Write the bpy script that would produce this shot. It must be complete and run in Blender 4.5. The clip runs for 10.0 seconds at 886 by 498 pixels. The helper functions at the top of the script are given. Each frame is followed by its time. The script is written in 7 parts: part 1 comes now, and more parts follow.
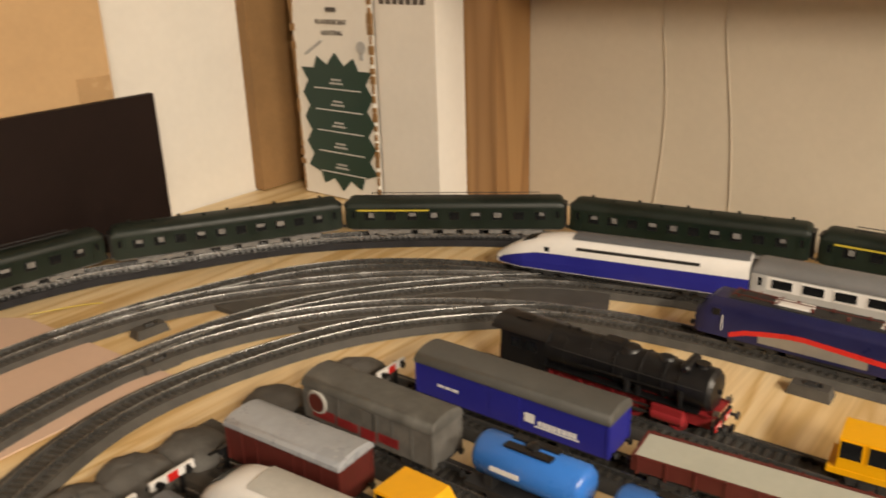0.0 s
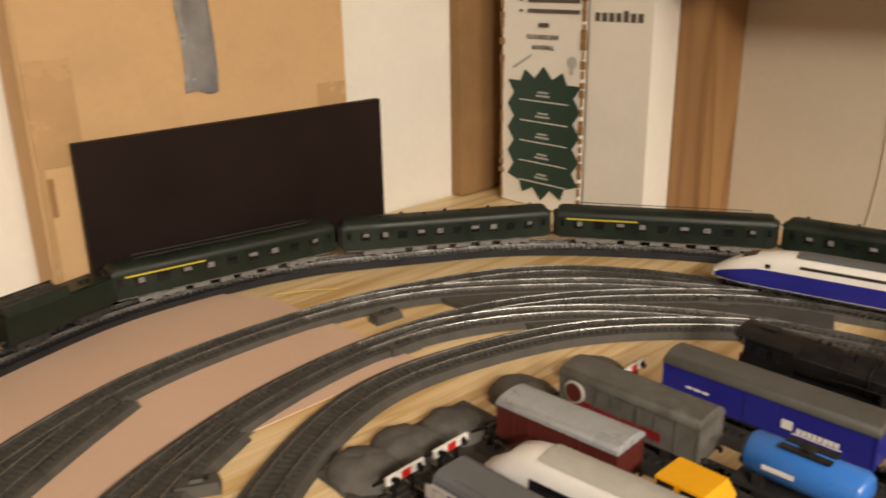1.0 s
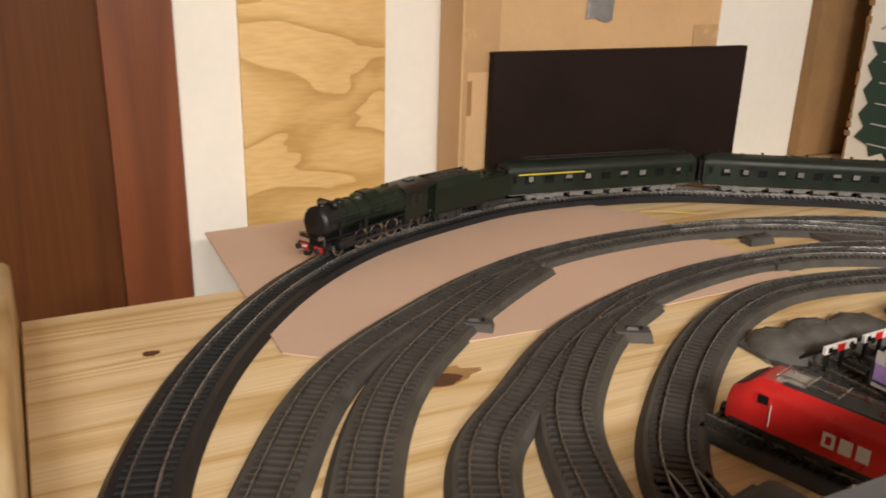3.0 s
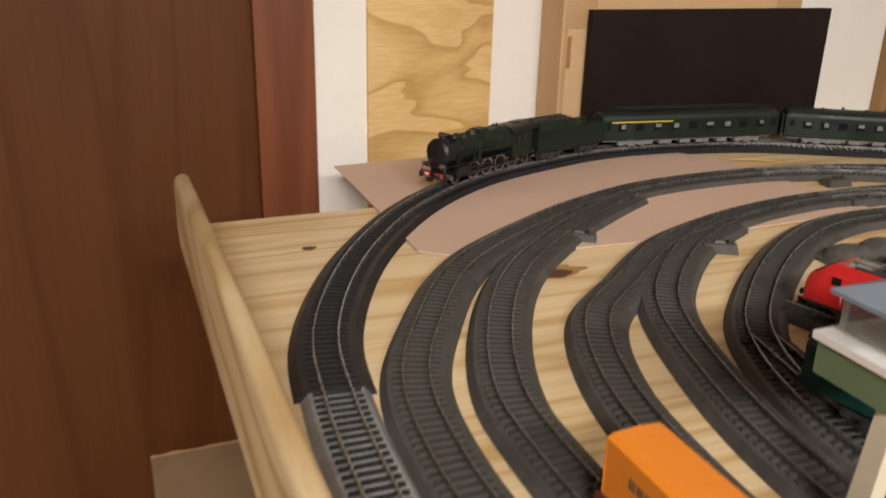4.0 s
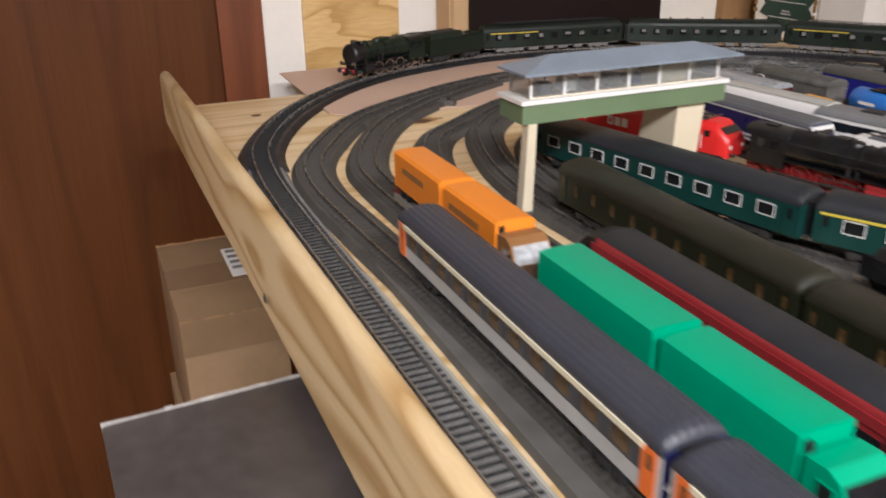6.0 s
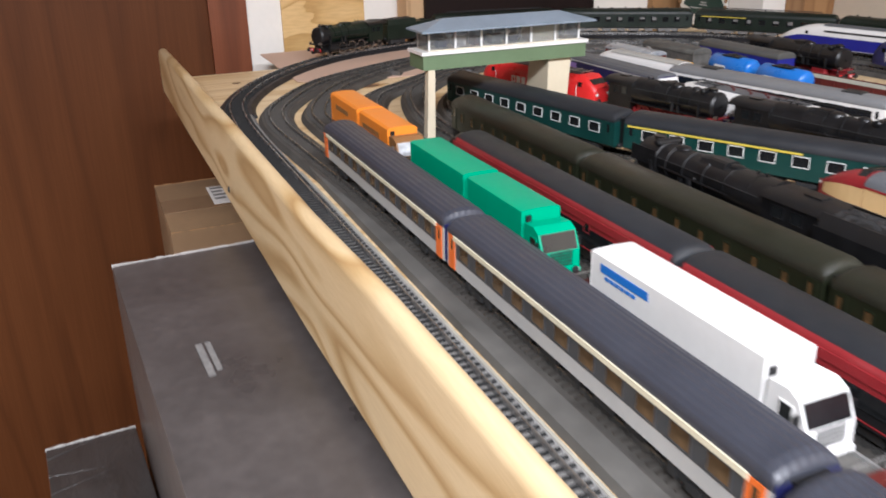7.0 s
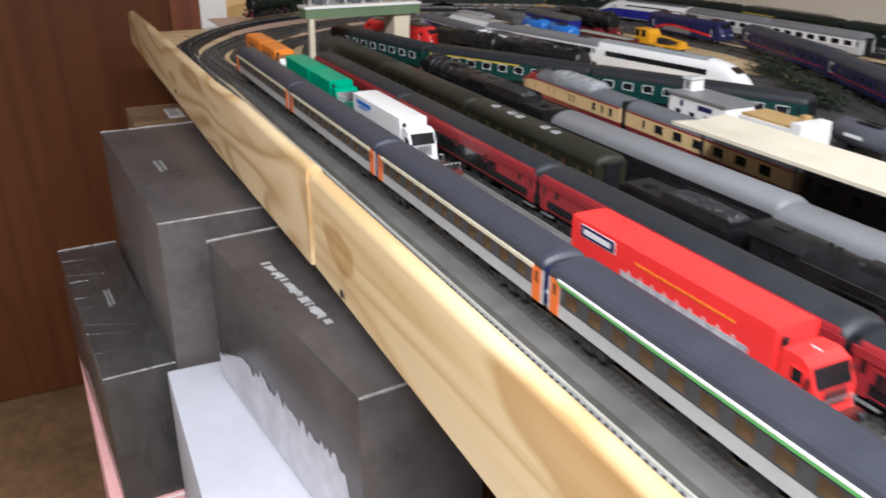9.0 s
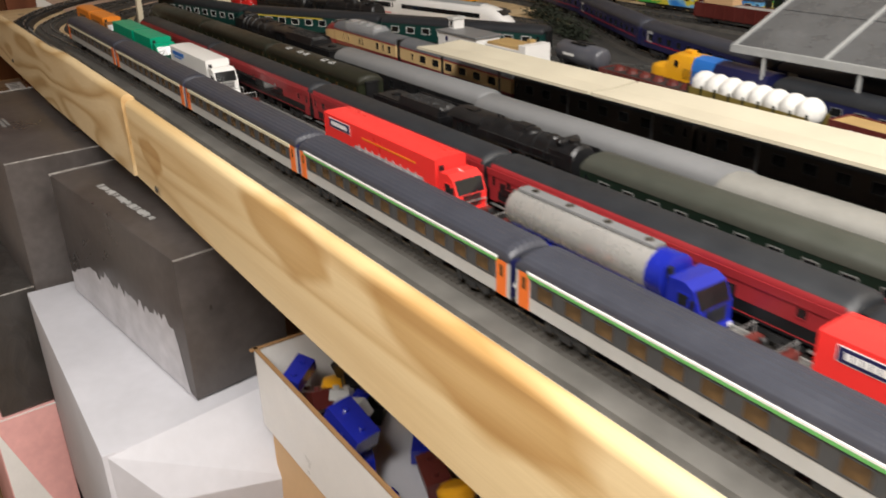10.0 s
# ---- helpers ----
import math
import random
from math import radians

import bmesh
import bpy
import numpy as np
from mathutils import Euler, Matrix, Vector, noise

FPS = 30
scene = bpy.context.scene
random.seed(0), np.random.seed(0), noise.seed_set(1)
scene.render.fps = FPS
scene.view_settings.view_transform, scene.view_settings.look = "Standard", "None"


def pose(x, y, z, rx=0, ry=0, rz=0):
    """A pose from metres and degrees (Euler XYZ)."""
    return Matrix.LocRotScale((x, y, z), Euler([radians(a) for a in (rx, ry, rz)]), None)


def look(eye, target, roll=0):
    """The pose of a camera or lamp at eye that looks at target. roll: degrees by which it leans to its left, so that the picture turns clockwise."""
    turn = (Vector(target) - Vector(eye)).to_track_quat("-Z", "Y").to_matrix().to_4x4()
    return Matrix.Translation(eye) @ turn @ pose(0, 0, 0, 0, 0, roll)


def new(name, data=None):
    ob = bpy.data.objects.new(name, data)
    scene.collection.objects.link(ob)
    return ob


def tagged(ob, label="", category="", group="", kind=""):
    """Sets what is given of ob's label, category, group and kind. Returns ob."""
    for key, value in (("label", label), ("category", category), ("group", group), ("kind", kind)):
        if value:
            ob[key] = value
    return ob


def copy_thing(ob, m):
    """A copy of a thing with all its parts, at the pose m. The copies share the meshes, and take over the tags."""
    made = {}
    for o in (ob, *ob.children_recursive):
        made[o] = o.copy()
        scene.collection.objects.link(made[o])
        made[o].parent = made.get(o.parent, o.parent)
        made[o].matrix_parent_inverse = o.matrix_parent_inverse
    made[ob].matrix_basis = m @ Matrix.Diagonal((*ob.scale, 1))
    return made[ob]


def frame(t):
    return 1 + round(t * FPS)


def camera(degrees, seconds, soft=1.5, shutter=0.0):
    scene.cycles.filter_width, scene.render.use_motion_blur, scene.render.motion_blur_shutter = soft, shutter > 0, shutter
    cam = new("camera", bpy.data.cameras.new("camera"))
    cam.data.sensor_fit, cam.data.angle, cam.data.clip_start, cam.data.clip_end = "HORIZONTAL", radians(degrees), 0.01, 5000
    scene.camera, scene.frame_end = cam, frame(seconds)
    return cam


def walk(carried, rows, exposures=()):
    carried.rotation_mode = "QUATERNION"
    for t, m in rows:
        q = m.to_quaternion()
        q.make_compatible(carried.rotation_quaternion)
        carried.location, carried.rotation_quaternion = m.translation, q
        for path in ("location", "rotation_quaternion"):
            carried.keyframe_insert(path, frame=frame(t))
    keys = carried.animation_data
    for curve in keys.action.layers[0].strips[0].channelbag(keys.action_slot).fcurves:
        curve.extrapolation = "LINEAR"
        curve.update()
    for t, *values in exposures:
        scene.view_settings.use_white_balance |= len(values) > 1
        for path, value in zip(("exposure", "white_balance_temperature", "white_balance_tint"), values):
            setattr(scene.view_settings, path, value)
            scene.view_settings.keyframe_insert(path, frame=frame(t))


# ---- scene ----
cam = camera(56.2, 10.0, soft=1.8, shutter=0.4)
PATH = [
    (0, (0.193, 0.589, 1.139), (-0.982, 2.051, 0.444), -1.8),
    (0.5, (0.167, 0.543, 1.146), (-1.119, 1.923, 0.481), -1.7),
    (1, (0.141, 0.486, 1.142), (-1.25, 1.767, 0.491), -1.0),
    (1.5, (0.12, 0.431, 1.129), (-1.361, 1.605, 0.475), -0.1),
    (2, (0.109, 0.381, 1.109), (-1.444, 1.453, 0.445), 0.5),
    (2.5, (0.109, 0.331, 1.092), (-1.506, 1.298, 0.417), 1.4),
    (3, (0.125, 0.284, 1.082), (-1.55, 1.146, 0.411), 1.8),
    (3.2, (0.134, 0.269, 1.076), (-1.556, 1.103, 0.408), 2.0),
    (4.5, (0.312, 0.158, 1.054), (-1.427, 0.836, 0.335), 1.1),
    (5, (0.414, 0.142, 1.064), (-1.288, 0.876, 0.314), 2.3),
    (5.5, (0.471, 0.129, 1.06), (-1.218, 0.866, 0.284), 1.1),
    (6, (0.598, 0.149, 1.053), (-1.093, 0.879, 0.275), -0.7),
    (6.2, (0.652, 0.161, 1.047), (-1.052, 0.876, 0.28), -1.2),
    (7.3, (0.939, 0.124, 1.044), (-0.767, 0.851, 0.295), -0.9),
    (7.5, (0.986, 0.124, 1.032), (-0.722, 0.85, 0.286), -0.6),
    (8, (1.143, 0.136, 1.043), (-0.553, 0.856, 0.265), -0.1),
    (8.5, (1.297, 0.109, 1.054), (-0.405, 0.818, 0.279), 0.4),
    (9, (1.4, 0.071, 1.065), (-0.268, 0.857, 0.291), 0.0),
    (9.5, (1.525, 0.06, 1.064), (-0.037, 1.023, 0.268), -0.7),
    (10, (1.65, 0.047, 1.067), (0.139, 1.061, 0.237), -1.7),
]
walk(cam, [(t, look(eye, target, roll)) for t, eye, target, roll in PATH],
     exposures=[(0, 1.05, 7200, 10), (1.5, 1.02, 6800, 10), (3.2, 1.06, 6200, 10), (4.5, 0.90, 5850, 10), (6.2, 0.92, 5550, 13), (7.5, 1.08, 5250, 11), (8.5, 0.73, 5300, 10), (9, 0.52, 5250, 10), (9.5, 0.27, 5650, 10), (10, -0.01, 6000, 9)])
# ---- light ----
T = 0.80            # top of the layout table
ZR = T + 0.011      # top of the rails
FLOOR = -0.16
world = bpy.data.worlds.new("room_world")
world.use_nodes = True
world.node_tree.nodes["Background"].inputs[0].default_value = (0.9, 0.8, 0.7, 1)
world.node_tree.nodes["Background"].inputs[1].default_value = 0.05
scene.world = world


def area_lamp(name, eye, target, sx, sy, power, colour):
    data = bpy.data.lights.new(name, "AREA")
    data.shape, data.size, data.size_y, data.energy, data.color = "RECTANGLE", sx, sy, power, colour
    ob = new(name, data)
    ob.matrix_world = look(eye, target)
    return ob


area_lamp("ceiling_light_long", (2.2, 0.55, 2.18), (2.1, 0.55, 0), 1.2, 0.25, 42, (1.0, 0.90, 0.78))
area_lamp("ceiling_light_front", (2.0, -0.55, 2.18), (1.95, -0.45, 0), 0.3, 0.9, 62, (1.0, 0.90, 0.78))


# ---- materials ----
def nodes_of(name):
    m = bpy.data.materials.new(name)
    m.use_nodes = True
    t = m.node_tree
    return m, t, t.nodes["Principled BSDF"]


def add_node(t, kind, **values):
    n = t.nodes.new(kind)
    for k, v in values.items():
        if k in n.inputs:
            n.inputs[k].default_value = v
    return n


def ramp(t, fac, stops):
    r = t.nodes.new("ShaderNodeValToRGB")
    while len(r.color_ramp.elements) < len(stops):
        r.color_ramp.elements.new(0.5)
    for e, (p, c) in zip(r.color_ramp.elements, stops):
        e.position, e.color = p, (*c, 1)
    t.links.new(fac, r.inputs[0])
    return r


def coords(t, scale=(1, 1, 1), rot=(0, 0, 0)):
    c = t.nodes.new("ShaderNodeTexCoord")
    m = t.nodes.new("ShaderNodeMapping")
    m.inputs["Scale"].default_value, m.inputs["Rotation"].default_value = scale, rot
    t.links.new(c.outputs["Object"], m.inputs[0])
    return m.outputs[0]


def mul(c, k):
    return tuple(min(1, v * k) for v in c)


def paint(name, colour, rough=0.45, metal=0.0, var=0.18, grain=220, stain=18, bump=0.15, coat=0.0, spread=0.0):
    """A plain surface with fine grain, larger stains and a little relief."""
    m, t, p = nodes_of(name)
    co = coords(t)
    fine = add_node(t, "ShaderNodeTexNoise", Scale=grain, Detail=4.0)
    big = add_node(t, "ShaderNodeTexNoise", Scale=stain, Detail=5.0, Roughness=0.65)
    t.links.new(co, fine.inputs["Vector"]), t.links.new(co, big.inputs["Vector"])
    a = ramp(t, big.outputs[0], [(0.3, mul(colour, 1 - var)), (0.72, mul(colour, 1 + var))])
    b = ramp(t, fine.outputs[0], [(0.35, (1 - var * 0.5,) * 3), (0.7, (1.0,) * 3)])
    mix = t.nodes.new("ShaderNodeMix")
    mix.data_type, mix.blend_type = "RGBA", "MULTIPLY"
    mix.inputs[0].default_value = 1.0
    t.links.new(a.outputs[0], mix.inputs[6]), t.links.new(b.outputs[0], mix.inputs[7])
    out = mix.outputs[2]
    if spread:
        info = t.nodes.new("ShaderNodeObjectInfo")
        hsv = t.nodes.new("ShaderNodeHueSaturation")
        rng = add_node(t, "ShaderNodeMapRange")
        rng.inputs[3].default_value, rng.inputs[4].default_value = 1 - spread, 1 + spread
        t.links.new(info.outputs["Random"], rng.inputs[0]), t.links.new(rng.outputs[0], hsv.inputs["Value"])
        t.links.new(out, hsv.inputs["Color"])
        out = hsv.outputs[0]
    t.links.new(out, p.inputs["Base Color"])
    rr = ramp(t, big.outputs[0], [(0.3, (max(0.04, rough - 0.1),) * 3), (0.7, (min(1, rough + 0.12),) * 3)])
    t.links.new(rr.outputs[0], p.inputs["Roughness"])
    p.inputs["Metallic"].default_value, p.inputs["Coat Weight"].default_value = metal, coat
    bp = add_node(t, "ShaderNodeBump", Strength=bump, Distance=0.0006)
    t.links.new(fine.outputs[0], bp.inputs["Height"]), t.links.new(bp.outputs[0], p.inputs["Normal"])
    return m


def wood(name, pale, mid, dark, scale=(1.2, 9, 9), rot=(0, 0, 0), bands=8.0, rough=0.5, fibre=60, coat=0.0, streak=0.25, swirl=0.35, ovals=(), sharp=False):
    """Sawn wood: flame-shaped growth bands with one sharp side, soft patches and faint fibres."""
    m, t, p = nodes_of(name)
    co = coords(t, scale, rot)
    low = add_node(t, "ShaderNodeTexNoise", Scale=1.0, Detail=3.5 if sharp else 1.2, Roughness=0.35, Distortion=swirl)
    t.links.new(co, low.inputs["Vector"])
    k = t.nodes.new("ShaderNodeMath"); k.operation = "MULTIPLY"; k.inputs[1].default_value = bands
    t.links.new(low.outputs[0], k.inputs[0])
    fr = t.nodes.new("ShaderNodeMath"); fr.operation = "FRACT"
    t.links.new(k.outputs[0], fr.inputs[0])
    stops = [(0.0, mid), (0.05, pale), (0.35, pale), (0.68, mid), (0.93, dark), (0.975, dark)] if sharp else [(0.0, mid), (0.10, pale), (0.42, pale), (0.66, mid), (0.88, dark), (1.0, mid)]
    base = ramp(t, fr.outputs[0], stops)
    fib = add_node(t, "ShaderNodeTexNoise", Scale=fibre, Detail=3.0)
    co2 = coords(t, tuple(v * (0.3 if v == min(scale) else 1.0) for v in scale), rot)
    t.links.new(co2, fib.inputs["Vector"])
    f = ramp(t, fib.outputs[0], [(0.35, (0.80, 0.76, 0.70)), (0.65, (1, 1, 1))])
    mix = t.nodes.new("ShaderNodeMix")
    mix.data_type, mix.blend_type = "RGBA", "MULTIPLY"
    mix.inputs[0].default_value = streak
    t.links.new(base.outputs[0], mix.inputs[6]), t.links.new(f.outputs[0], mix.inputs[7])
    patch = add_node(t, "ShaderNodeTexNoise", Scale=0.6, Detail=2.0)
    t.links.new(co, patch.inputs["Vector"])
    g = ramp(t, patch.outputs[0], [(0.35, (0.86, 0.82, 0.76)), (0.6, (1, 1, 1))])
    mix2 = t.nodes.new("ShaderNodeMix")
    mix2.data_type, mix2.blend_type = "RGBA", "MULTIPLY"
    mix2.inputs[0].default_value = 0.8
    t.links.new(mix.outputs[2], mix2.inputs[6]), t.links.new(g.outputs[0], mix2.inputs[7])
    out = mix2.outputs[2]
    for centre, size in ovals:   # patches of darker heartwood with a soft, wavy rim
        tc = t.nodes.new("ShaderNodeTexCoord")
        mp = t.nodes.new("ShaderNodeMapping")
        mp.inputs["Scale"].default_value = tuple(1 / v for v in size)
        mp.inputs["Location"].default_value = tuple(-c / v for c, v in zip(centre, size))
        t.links.new(tc.outputs["Object"], mp.inputs[0])
        wob = add_node(t, "ShaderNodeTexNoise", Scale=1.3, Detail=2.0)
        t.links.new(mp.outputs[0], wob.inputs["Vector"])
        ln = t.nodes.new("ShaderNodeVectorMath"); ln.operation = "LENGTH"
        t.links.new(mp.outputs[0], ln.inputs[0])
        ad = t.nodes.new("ShaderNodeMath"); ad.operation = "MULTIPLY_ADD"; ad.inputs[1].default_value = 0.9
        t.links.new(wob.outputs[0], ad.inputs[0]), t.links.new(ln.outputs["Value"], ad.inputs[2])
        tone = ramp(t, ad.outputs[0], [(0.45, (0.80, 0.70, 0.56)), (1.0, (0.72, 0.60, 0.44)), (1.0, (0.72, 0.60, 0.44))])
        tone.color_ramp.elements[1].position, tone.color_ramp.elements[2].position = 0.80, 0.93
        tone.color_ramp.elements[2].color = (1, 1, 1, 1)
        mx = t.nodes.new("ShaderNodeMix")
        mx.data_type, mx.blend_type = "RGBA", "MULTIPLY"
        mx.inputs[0].default_value = 1.0
        t.links.new(out, mx.inputs[6]), t.links.new(tone.outputs[0], mx.inputs[7])
        out = mx.outputs[2]
    t.links.new(out, p.inputs["Base Color"])
    p.inputs["Roughness"].default_value, p.inputs["Coat Weight"].default_value = rough, coat
    bp = add_node(t, "ShaderNodeBump", Strength=0.12, Distance=0.0006)
    t.links.new(fib.outputs[0], bp.inputs["Height"]), t.links.new(bp.outputs[0], p.inputs["Normal"])
    return m


PINE = wood("pine_plank", (0.76, 0.595, 0.35), (0.66, 0.485, 0.25), (0.50, 0.325, 0.14), (3.0, 5, 13), bands=6.0, streak=0.35)
PINE2 = wood("pine_plank_smooth", (0.78, 0.62, 0.36), (0.72, 0.545, 0.295), (0.63, 0.45, 0.22), (1.3, 5, 13), bands=5.0, ovals=(((1.150, 0.25, 0.836), (0.15, 0.5, 0.060)), ((1.365, 0.25, 0.836), (0.20, 0.5, 0.066)), ((0.835, 0.25, 0.815), (0.075, 0.5, 0.045))))
TABLE = wood("table_plywood", (0.83, 0.655, 0.40), (0.77, 0.58, 0.32), (0.63, 0.43, 0.19), (24, 1.4, 10), bands=5.0, rough=0.42, streak=0.75, fibre=18, swirl=0.5)
PLY = wood("wall_plywood", (0.76, 0.53, 0.235), (0.70, 0.47, 0.19), (0.56, 0.35, 0.12), (5.5, 4.0, 8.5), bands=7, swirl=0.9, fibre=30, streak=0.55, sharp=True)
DOORWOOD = wood("door_veneer", (0.112, 0.0390, 0.0110), (0.105, 0.036, 0.0100), (0.091, 0.0308, 0.0086), (14, 14, 0.9), bands=4.0, rough=0.5, fibre=30, streak=0.6)
DOORFRAME = wood("door_frame_wood", (0.20, 0.062, 0.024), (0.175, 0.053, 0.019), (0.14, 0.041, 0.015), (12, 12, 0.9), bands=4.0, rough=0.4, fibre=30, streak=0.5)
POST = wood("post_wood", (0.40, 0.23, 0.10), (0.36, 0.20, 0.085), (0.27, 0.14, 0.055), (11, 11, 1.0), bands=5.0, fibre=40)
FLOORMAT = paint("floor_brown", (0.22, 0.13, 0.06), 0.6, var=0.35, grain=60, stain=9)
ROOMWALL = paint("room_wall_tan", (0.23, 0.19, 0.15), 0.8, var=0.08, grain=120, stain=3)
WALLWHITE = paint("wall_white", (0.66, 0.585, 0.47), 0.75, var=0.06, grain=120, stain=3)
WHITEBOARD = paint("white_panel", (0.84, 0.81, 0.75), 0.6, var=0.05, grain=90, stain=4)
CARDBOARD = paint("cardboard", (0.58, 0.38, 0.20), 0.8, var=0.08, grain=140, stain=7)
CARDPINK = paint("pink_card", (0.61, 0.435, 0.335), 0.8, var=0.05, grain=160, stain=6)
CARDDARK = paint("cardboard_brown", (0.30, 0.17, 0.07), 0.8, var=0.15, grain=120, stain=14)
TAPE = paint("packing_tape", (0.21, 0.135, 0.075), 0.16, var=0.08, grain=60, stain=20)
CARDTAPE = paint("clear_tape_on_card", (0.50, 0.32, 0.165), 0.22, var=0.08, grain=60, stain=20)
PRINT = paint("faded_print", (0.10, 0.085, 0.075), 0.6, var=0.2, grain=200, stain=60)
GREYTAPE = paint("grey_duct_tape", (0.36, 0.37, 0.40), 0.2, metal=0.6, var=0.2, grain=60, stain=40)
BLACKBOARD = paint("black_board", (0.0145, 0.0073, 0.0061), 0.6, var=0.25, grain=90, stain=8)
for m_ in (BLACKBOARD, DOORWOOD):
    for nd in m_.node_tree.nodes:
        if nd.type == "BSDF_PRINCIPLED":
            nd.inputs["Specular IOR Level"].default_value = 0.2
BOXBLACK = paint("dark_grey_carton", (0.080, 0.070, 0.067), 0.33, var=0.38, grain=90, stain=7)
BOXEDGE = paint("worn_carton_edge", (0.40, 0.38, 0.36), 0.7, var=0.3, grain=300, stain=60)
PARCEL = paint("parcel_brown", (0.26, 0.168, 0.090), 0.55, var=0.15, grain=140, stain=9)
WRAP, wt_, wp_ = nodes_of("wrapped_dark_carton")
wp_.inputs["Base Color"].default_value = (0.040, 0.036, 0.034, 1)
wp_.inputs["Roughness"].default_value, wp_.inputs["Coat Weight"].default_value = 0.34, 0.35
wn_ = add_node(wt_, "ShaderNodeTexNoise", Scale=1.0, Detail=4.0, Distortion=0.6)
wt_.links.new(coords(wt_, (16, 34, 20)), wn_.inputs["Vector"])
wc_ = ramp(wt_, wn_.outputs[0], [(0.35, (0.034, 0.031, 0.029)), (0.7, (0.052, 0.048, 0.046))])
wt_.links.new(wc_.outputs[0], wp_.inputs["Base Color"])
wb_ = add_node(wt_, "ShaderNodeBump", Strength=0.8, Distance=0.006)
wt_.links.new(wn_.outputs[0], wb_.inputs["Height"]), wt_.links.new(wb_.outputs[0], wp_.inputs["Normal"])
CABBROWN = paint("brown_cab_paint", (0.24, 0.115, 0.04), 0.45, var=0.12)
PALEGLASS = paint("pale_windscreen", (0.42, 0.43, 0.45), 0.18, var=0.3, stain=120)
PAPER = paint("white_carton", (0.50, 0.50, 0.54), 0.6, var=0.08, grain=80, stain=9)
PINK = paint("pink_carton", (0.75, 0.40, 0.38), 0.6, var=0.15, grain=80, stain=9)
BALLAST = paint("grey_roadbed", (0.072, 0.067, 0.060), 0.7, var=0.34, grain=900, stain=70, bump=0.7)
GREYBED = paint("pale_grey_bed", (0.25, 0.245, 0.235), 0.75, var=0.25, grain=900, stain=60, bump=0.6)
BLACKBED = paint("black_roadbed", (0.011, 0.011, 0.014), 0.5, var=0.2, grain=500, stain=40)
SLEEPER = paint("sleeper_dark", (0.046, 0.041, 0.035), 0.7, var=0.25, grain=400, stain=60)
SLEEPERBLACK = paint("sleeper_black", (0.010, 0.010, 0.010), 0.85, var=0.25, grain=400, stain=60)
RAIL = paint("rail_steel", (0.38, 0.375, 0.37), 0.25, metal=0.8, var=0.2, grain=300, stain=50)
RAILBROWN = paint("rail_blackened", (0.23, 0.228, 0.222), 0.27, metal=0.8, var=0.25, grain=300, stain=50)
PLATFORM = paint("platform_asphalt", (0.125, 0.120, 0.110), 0.7, var=0.28, grain=1300, stain=30, bump=0.6)
CONCRETE = paint("platform_concrete", (0.42, 0.41, 0.38), 0.7, var=0.12, grain=500, stain=40)
BLACK = paint("black_plastic", (0.009, 0.009, 0.010), 0.45, var=0.3, grain=300, stain=60)
DARK = paint("dark_grey_metal", (0.026, 0.026, 0.027), 0.5, var=0.3, grain=300, stain=60)
STEEL = paint("bright_steel", (0.5, 0.49, 0.47), 0.28, metal=1.0, var=0.15, grain=300, stain=60)
GLASS = paint("dark_window_glass", (0.012, 0.013, 0.014), 0.08, var=0.2, grain=40, stain=40, bump=0.0)
GLASSTAN = paint("window_with_tan_curtain", (0.11, 0.066, 0.028), 0.15, var=0.5, grain=60, stain=70, bump=0.0)
FRAMEGREY = paint("window_frame_grey", (0.34, 0.34, 0.33), 0.35, metal=0.5, var=0.1)
WHITE = paint("white_plastic", (0.78, 0.77, 0.75), 0.35, var=0.05)
CREAM = paint("cream_plastic", (0.66, 0.59, 0.44), 0.45, var=0.06)
GREEN_COACH = paint("dark_green_paint", (0.0062, 0.0150, 0.0095), 0.42, var=0.25, spread=0.1)
GREEN_ROOF = paint("dark_green_roof", (0.0068, 0.0135, 0.0092), 0.5, var=0.3)
TEAL = paint("blue_green_paint", (0.005, 0.038, 0.033), 0.4, var=0.15)
OLIVE = paint("olive_green_paint", (0.014, 0.017, 0.008), 0.38, var=0.2)
OLIVEROOF = paint("olive_roof", (0.017, 0.0175, 0.011), 0.42, var=0.25)
GREYROOF = paint("slate_grey_roof", (0.042, 0.045, 0.060), 0.45, var=0.14)
DARKROOF = paint("charcoal_roof", (0.018, 0.020, 0.024), 0.5, var=0.15)
LABELGREY = paint("faded_label_print", (0.20, 0.195, 0.19), 0.5, var=0.25, stain=200)
RAILCREAM = paint("warm_cream_paint", (0.62, 0.44, 0.215), 0.42, var=0.06)
MATTGREY = paint("matt_grey_roof", (0.115, 0.120, 0.130), 0.6, var=0.1)
SILVERROOF = paint("light_grey_roof", (0.18, 0.183, 0.188), 0.42, var=0.08)
LIGHTGREY = paint("light_grey_paint", (0.46, 0.46, 0.45), 0.4, var=0.08)
BANDGREY = paint("anthracite_band", (0.06, 0.062, 0.066), 0.4, var=0.15)
ORANGE = paint("orange_paint", (0.78, 0.24, 0.015), 0.42, var=0.06)
DOORORANGE = paint("door_orange", (0.75, 0.16, 0.02), 0.42, var=0.06)
GREENTRUCK = paint("green_paint", (0.004, 0.32, 0.17), 0.4, var=0.06)
LIME = paint("lime_stripe", (0.13, 0.40, 0.11), 0.4, var=0.05)
RED = paint("signal_red", (0.62, 0.022, 0.020), 0.32, var=0.07)
REDTRUCK = paint("bright_red_plastic", (0.80, 0.035, 0.030), 0.32, var=0.05)
WINE = paint("dark_red_paint", (0.25, 0.018, 0.022), 0.36, var=0.12)
